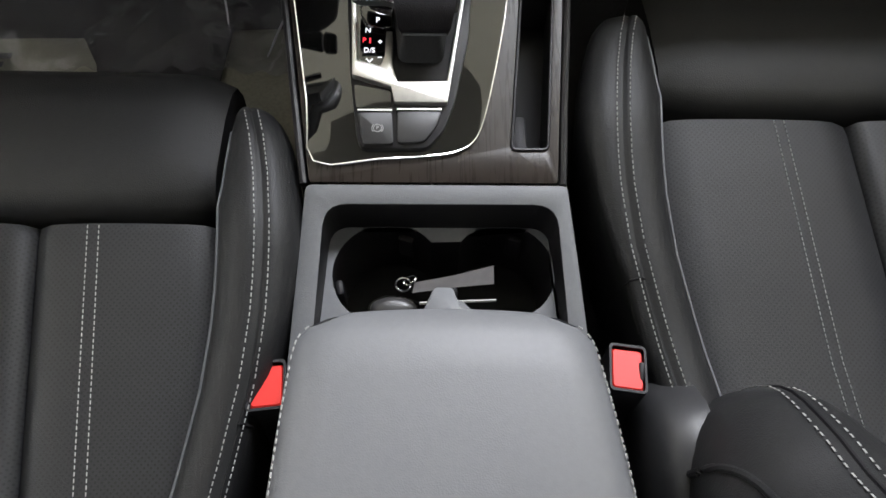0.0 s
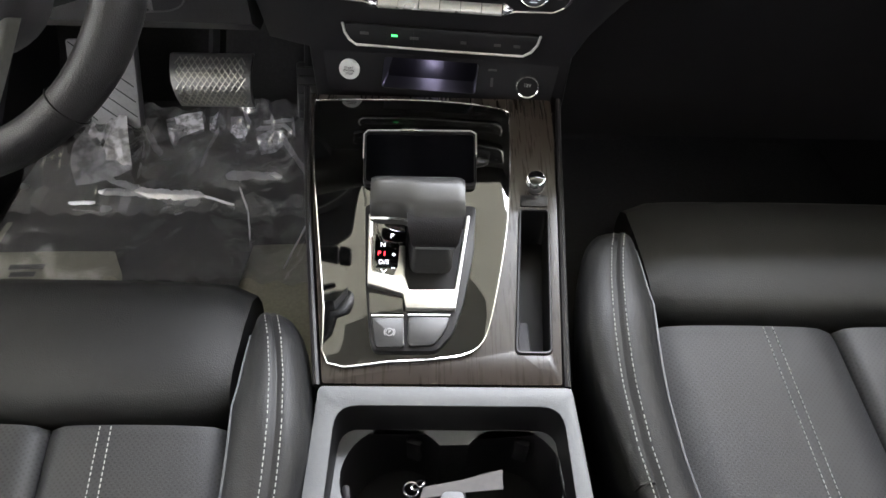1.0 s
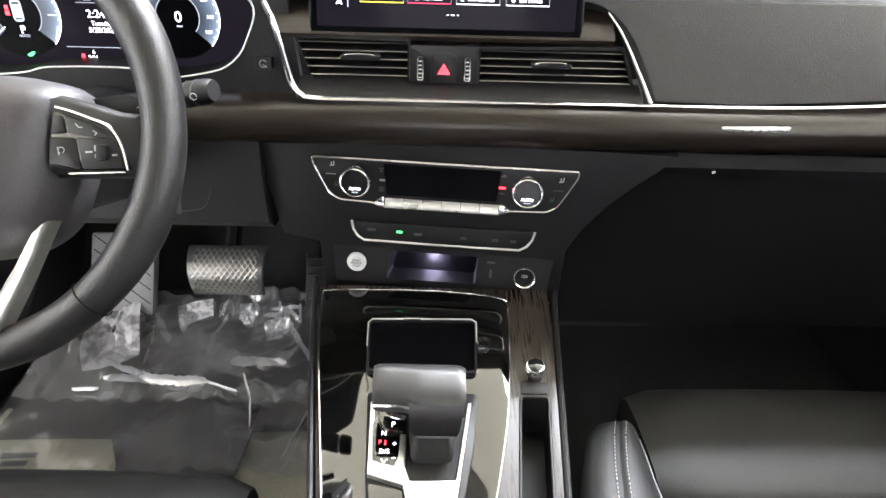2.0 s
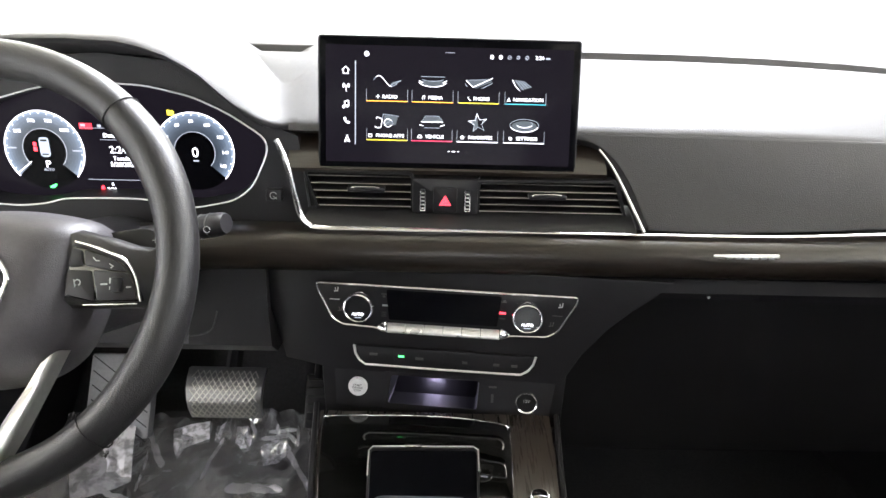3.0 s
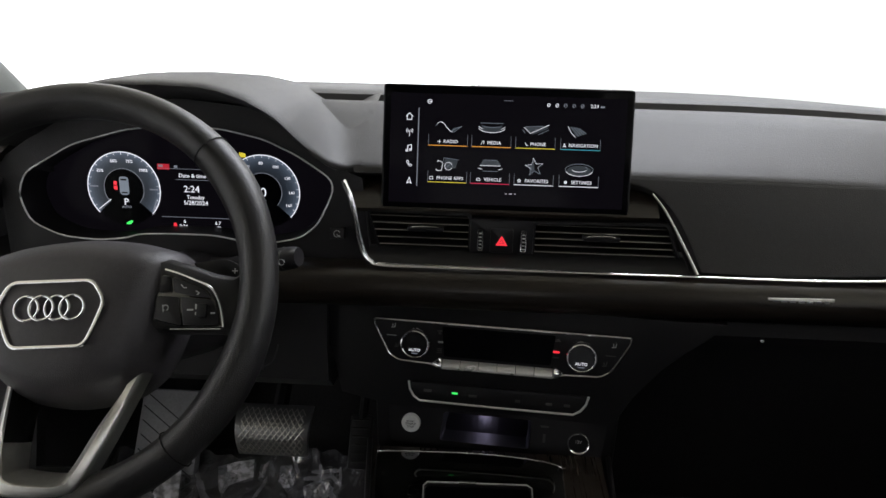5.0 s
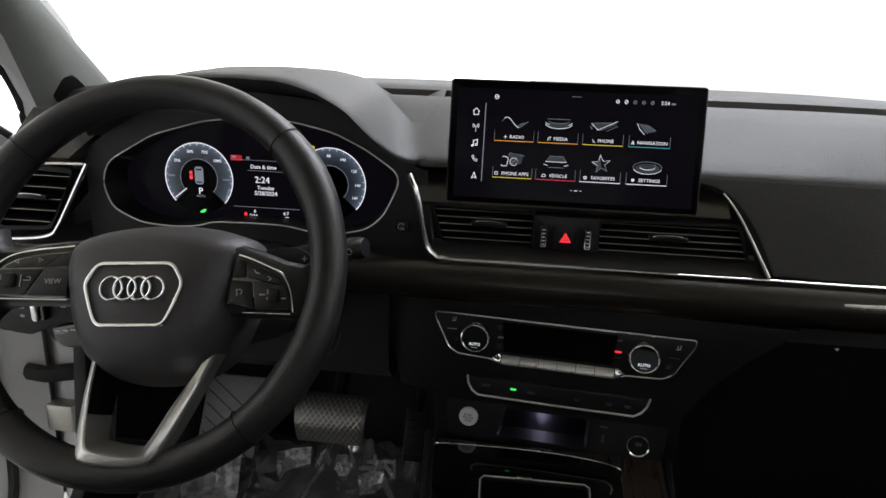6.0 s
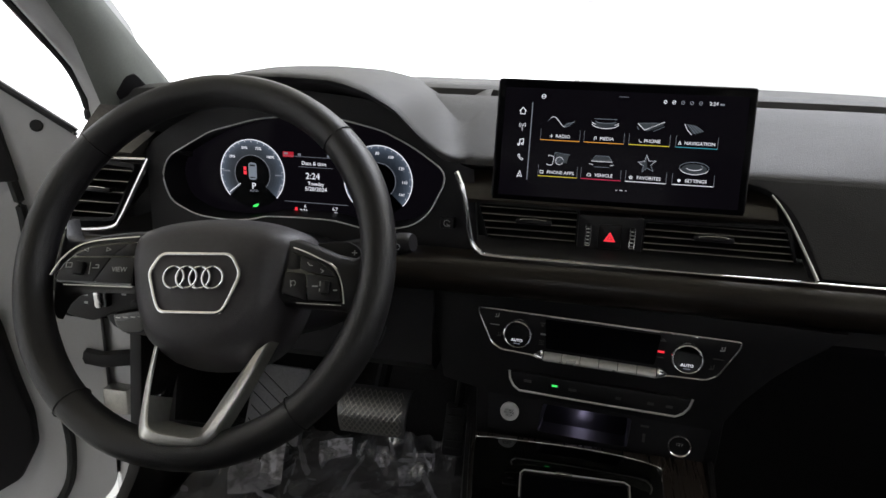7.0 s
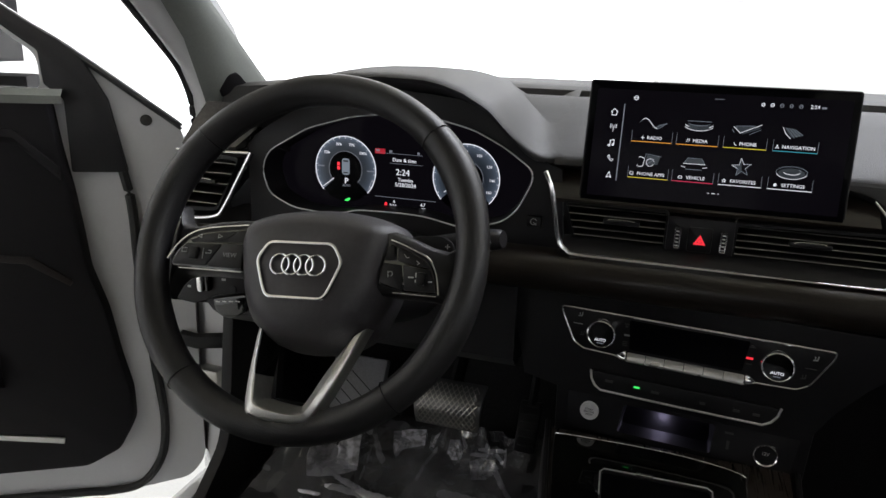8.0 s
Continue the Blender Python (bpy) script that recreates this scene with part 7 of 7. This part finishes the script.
AM = axes((-0.208, 0.940, 0.405), (1, 0, 0), (0, 0.45, 1))
part("pedal_pad", plate(rounded([(-0.0200, -0.055), (0.0180, -0.055), (0.0190, 0.036), (-0.0180, 0.036)], 0.005), AM, 0.012, bevel=0.002), M_BUTTON, ap)
for k in range(6):
    part("pad_rib", box(AM @ Vector((-0.0005, -0.042 + 0.014 * k, 0.001)), (0.028, 0.003, 0.003), 0.001), M_RUBBER, ap)
part("pedal_arm", tube([(-0.206, 0.955, 0.43), (-0.204, 1.02, 0.52), (-0.20, 1.06, 0.66)], 0.008, 8), M_DARK, ap)
ft = thing("footrest", (-0.56, 0.97, 0.36), "grey ribbed footrest at the end of the footwell", "footrest")
FM = axes((-0.555, 0.965, 0.385), (1, 0, 0), (0, 0.5, 1))
part("rest_plate", plate(rounded([(-0.060, -0.075), (0.052, -0.075), (0.056, 0.070), (-0.055, 0.070)], 0.006), FM, 0.02, bevel=0.003), material("grey_rest_plastic", (0.30, 0.30, 0.32), 0.4), ft)
for k in range(5):
    part("rest_groove", strokes([[(-0.05, 0.02 + 0.025 * k - 0.03), (0.048, -0.05 + 0.025 * k - 0.03)]] if k < 4 else [[(-0.052, -0.035), (-0.02, -0.062)]], FM @ Matrix.Translation((0, 0, 0.0006)), 0.0016, 0.001), M_DARK, ft)
tagged(part("seat_rail", loft([[(-0.118, y, 0.33), (-0.106, y, 0.33), (-0.106, y, 0.355), (-0.118, y, 0.355)] for y in (0.0, 0.33)], closed=True, caps=True), M_METAL), "dull steel seat rail under the seat edge", "seat rail")

# ---- open driver's door and its jamb ----
TH = radians(60)
DRM = axes((-0.83, 0.86, 0), (-math.sin(TH), -math.cos(TH), 0), (0, 0, 1))
# u runs from the hinge outwards, v up, w away from the cabin: the inner side faces -w
door = thing("driver_door", (-0.9, 0.8, 0.18), "white open front door with black inner panel", "car door")
win = rounded([(0.212, 0.945), (0.214, 1.000), (0.275, 1.048), (0.62, 1.29), (0.85, 1.33), (0.98, 0.97)], 0.015)
shell = rounded([(0.0, 0.24), (0.0, 0.885), (0.165, 1.008), (0.26, 1.070), (0.60, 1.31), (0.85, 1.385), (1.02, 1.30), (1.10, 0.95), (1.08, 0.40), (0.98, 0.19), (0.12, 0.185), (0.03, 0.20)], 0.02)
part("door_shell", plate(shell, DRM @ Matrix.Translation((0, 0, 0.05)), 0.05, holes=[win], bevel=0.006), M_PAINT, door, "glossy white painted shell")
FL = axes((-0.83, 0.86, 0), (math.sin(TH), math.cos(TH), 0), (0, 0, 1))
fu = lambda pts: [(-u, v) for u, v in pts]


def inner_plate(pts, lift, thick, **k):
    """A plate on the door's cabin side, its face lift metres off the shell."""
    return plate(fu(pts), FL @ Matrix.Translation((0, 0, lift)), thick, **k)


part("trim_panel", inner_plate(rounded([(0.199, 0.945), (0.190, 0.858), (0.179, 0.785), (0.171, 0.709), (0.166, 0.646), (0.145, 0.571), (0.131, 0.477), (0.117, 0.407), (0.117, 0.344), (0.147, 0.288), (0.203, 0.258), (0.97, 0.255), (1.0, 0.40), (1.0, 0.945)], 0.012), 0.030, 0.030, bevel=0.010), M_TRIM, door, "black soft inner panel")
part("mirror_sail", inner_plate(rounded([(0.092, 0.812), (0.178, 0.812), (0.178, 0.93), (0.205, 0.955), (0.208, 1.006), (0.272, 1.055), (0.60, 1.285), (0.60, 1.30), (0.255, 1.068), (0.173, 1.022), (0.143, 0.990), (0.113, 0.932)], 0.004), 0.012, 0.012, bevel=0.003), M_LOWER, door, "black frame cover")
part("door_seal", tube([FL @ Vector((-p[0], p[1], 0.006)) for p in smooth_path([(0.60, 1.312, 0), (0.26, 1.072, 0), (0.165, 1.010, 0), (0.02, 0.903, 0), (0.004, 0.890, 0)], 4)], 0.006, 8), M_RUBBER, door, "black rubber door seal")
part("door_seal", tube([FL @ Vector((-p[0], p[1], 0.008)) for p in smooth_path([(0.100, 0.813, 0), (0.093, 0.772, 0), (0.090, 0.727, 0), (0.089, 0.641, 0), (0.082, 0.55, 0), (0.076, 0.45, 0), (0.071, 0.394, 0), (0.068, 0.328, 0), (0.079, 0.255, 0), (0.119, 0.200, 0), (0.182, 0.189, 0), (0.27, 0.192, 0), (0.90, 0.20, 0)], 5)], 0.008, 8), M_RUBBER, door, "black rubber door seal")
part("hole_plug", inner_plate(ring_pts(0.058, 0.899, 0.0095, n=20), 0.003, 0.004, bevel=0.001), M_RUBBER, door, "round black hole plug")
part("trim_strip", inner_plate(rounded([(0.190, 0.628), (0.250, 0.672), (0.60, 0.70), (0.60, 0.69), (0.26, 0.660), (0.195, 0.618)], 0.003), 0.033, 0.004, bevel=0.001), M_DASHWOOD, door, "brown wood strip")
part("armrest_ledge", loft([[FL @ Vector((-u, v, w)) for v, w in ((0.50, 0.025), (0.495, 0.058), (0.475, 0.068), (0.45, 0.058), (0.43, 0.025))] for u in (0.32, 0.36, 0.5, 0.8)], closed=True, caps=True), M_TRIM, door, "padded black door armrest", smooth=60)
part("pocket_strip", inner_plate([(0.235, 0.326), (0.36, 0.346), (0.70, 0.35), (0.70, 0.338), (0.36, 0.336), (0.237, 0.315)], 0.034, 0.004, bevel=0.001), M_SATIN, door, "pale metal strip along the pocket")
# black gloss sill: its pale reflection is painted with the pillar's grey
part("window_sill_sheen", loft([[FL @ Vector((-u, v, w)) for v, w in ((0.945, 0.0), (0.948, 0.022), (0.938, 0.034), (0.925, 0.034))] for u in (0.175, 0.5, 0.98)]), M_PILLAR, door)
gl = part("door_glass", plate(fu([(0.205, 0.93), (0.205, 1.005), (0.62, 1.30), (0.86, 1.34), (0.99, 0.95)]), FL @ Matrix.Translation((0, 0, -0.02)), 0.004), M_PANE, door)
gl.visible_shadow = False
mir = part("door_mirror", loft([[FL @ Vector((-u, 1.042 + v * q, -0.155 + 0.055 * q * e)) for u, v, e in ((0.302, -0.058, 1), (0.302, 0.050, 1), (0.312, 0.062, 0.6), (0.312, 0.062, -0.6), (0.302, 0.050, -1), (0.302, -0.058, -1))] for q in (0.92, 1.0)] + [[FL @ Vector((-0.50, 1.042 + v * 0.9, -0.155 + 0.05 * e)) for v, e in ((-0.058, 1), (0.050, 1), (0.062, 0.6), (0.062, -0.6), (0.050, -1), (0.058 * -1, -1))]], closed=True, caps=True), M_TRIM, door, "black outer mirror housing", smooth=50)
part("mirror_foot", loft([[FL @ Vector((-u, v, -w)) for v, w in ((0.926, 0.06), (0.962, 0.06), (0.966, 0.10), (0.962, 0.15), (0.926, 0.15))] for u in (0.252, 0.30, 0.42)], closed=True, caps=True), M_TRIM, mir, smooth=50)
part("door_grip", loft([[FL @ Vector((-u, v + dv, w)) for dv, w in ((0.0, 0.029), (0.012, 0.040), (0.024, 0.036), (0.024, 0.029))] for u, v in ((0.19, 0.80), (0.25, 0.86), (0.40, 0.875))], closed=True, caps=True), M_TRIM, door)

jamb = thing("door_jamb", (-0.8, 0.9, 0.1), "white painted hinge pillar and sill of the car", "door jamb")
rows = [[(-0.865, 0.90, z), (-0.80, 0.865 - 0.03 * s, z), (-0.765, 0.87 - 0.06 * s, z), (-0.735, 0.845 - 0.085 * s, z), (-0.728, 0.90, z), (-0.74, 1.05, z), (-0.865, 1.05, z)] for z, s in ((0.10, 1.6), (0.20, 1.35), (0.26, 0.9), (0.34, 0.35), (0.45, 0.05), (0.60, 0.0), (0.80, 0.0), (0.87, 0.0))]
part("hinge_pillar", loft(rows, closed=True, caps=True), M_PAINT, jamb, smooth=50)
part("sill", loft([[(-0.86, y, 0.08), (-0.86, y, 0.185), (-0.82, y, 0.215), (-0.775, y, 0.235), (-0.745, y, 0.262), (-0.735, y, 0.20), (-0.735, y, 0.08)] for y in (0.93, 0.5, 0.0, -0.4)], closed=True, caps=True), M_PAINT, jamb)
EDGE_LINE = [Vector(p) for p in ((-0.760, 0.850, 0.84), (-0.762, 0.838, 0.905), (-0.762, 0.832, 0.945), (-0.762, 0.805, 0.992), (-0.762, 0.758, 1.035), (-0.757, 0.705, 1.076), (-0.72, 0.50, 1.215), (-0.66, 0.17, 1.42))]
part("pillar_edge", loft([[c + Vector(o) for o in ((0.046, 0.012, 0.006), (0.030, -0.002, -0.004), (0.0, -0.008, -0.010), (-0.024, 0.0, 0.0), (-0.030, 0.03, 0.03), (0.046, 0.05, 0.06))] for c in EDGE_LINE], closed=True, caps=True), M_PAINT, jamb, smooth=50)
part("body_seal", tube(smooth_path([c + Vector((-0.028, 0.002, 0.0)) for c in reversed(EDGE_LINE)] + [(-0.742, 0.84, 0.60), (-0.739, 0.835, 0.42), (-0.738, 0.79, 0.32), (-0.740, 0.70, 0.268), (-0.742, 0.4, 0.268), (-0.742, -0.2, 0.268)], 6), 0.007, 8), M_RUBBER, jamb, "black rubber body seal")
part("check_strap", tube([(-0.775, 0.86, 0.50), (-0.815, 0.84, 0.50), (-0.85, 0.845, 0.50)], 0.012, 8, flat=1.3), M_DARK, jamb, "black door check strap")
part("wiring_boot", tube([(-0.78, 0.86, 0.70), (-0.81, 0.850, 0.70), (-0.845, 0.845, 0.705)], 0.012, 10), M_RUBBER, jamb, "black rubber wiring boot")
part("hinge", box((-0.80, 0.852, 0.42), (0.05, 0.03, 0.05), 0.006), M_METAL, jamb, "steel door hinge")
part("dash_end_cap", plate(rounded([(0.86, 0.30), (1.04, 0.30), (1.04, 0.90), (0.80, 0.90), (0.66, 0.80), (0.66, 0.66), (0.80, 0.60)], 0.02), axes((-0.728, 0, 0), (0, -1, 0), (0, 0, 1)) @ Matrix.Scale(-1, 4, (1, 0, 0)), 0.006), M_LOWER, jamb)
part("kick_panel", plate(rounded([(0.62, 0.25), (1.25, 0.25), (1.25, 0.85), (0.80, 0.85), (0.80, 0.66), (0.76, 0.36)], 0.03), axes((-0.700, 0, 0), (0, 1, 0), (0, 0, 1)), 0.02, bevel=0.004), M_LOWER, jamb, "black kick panel")
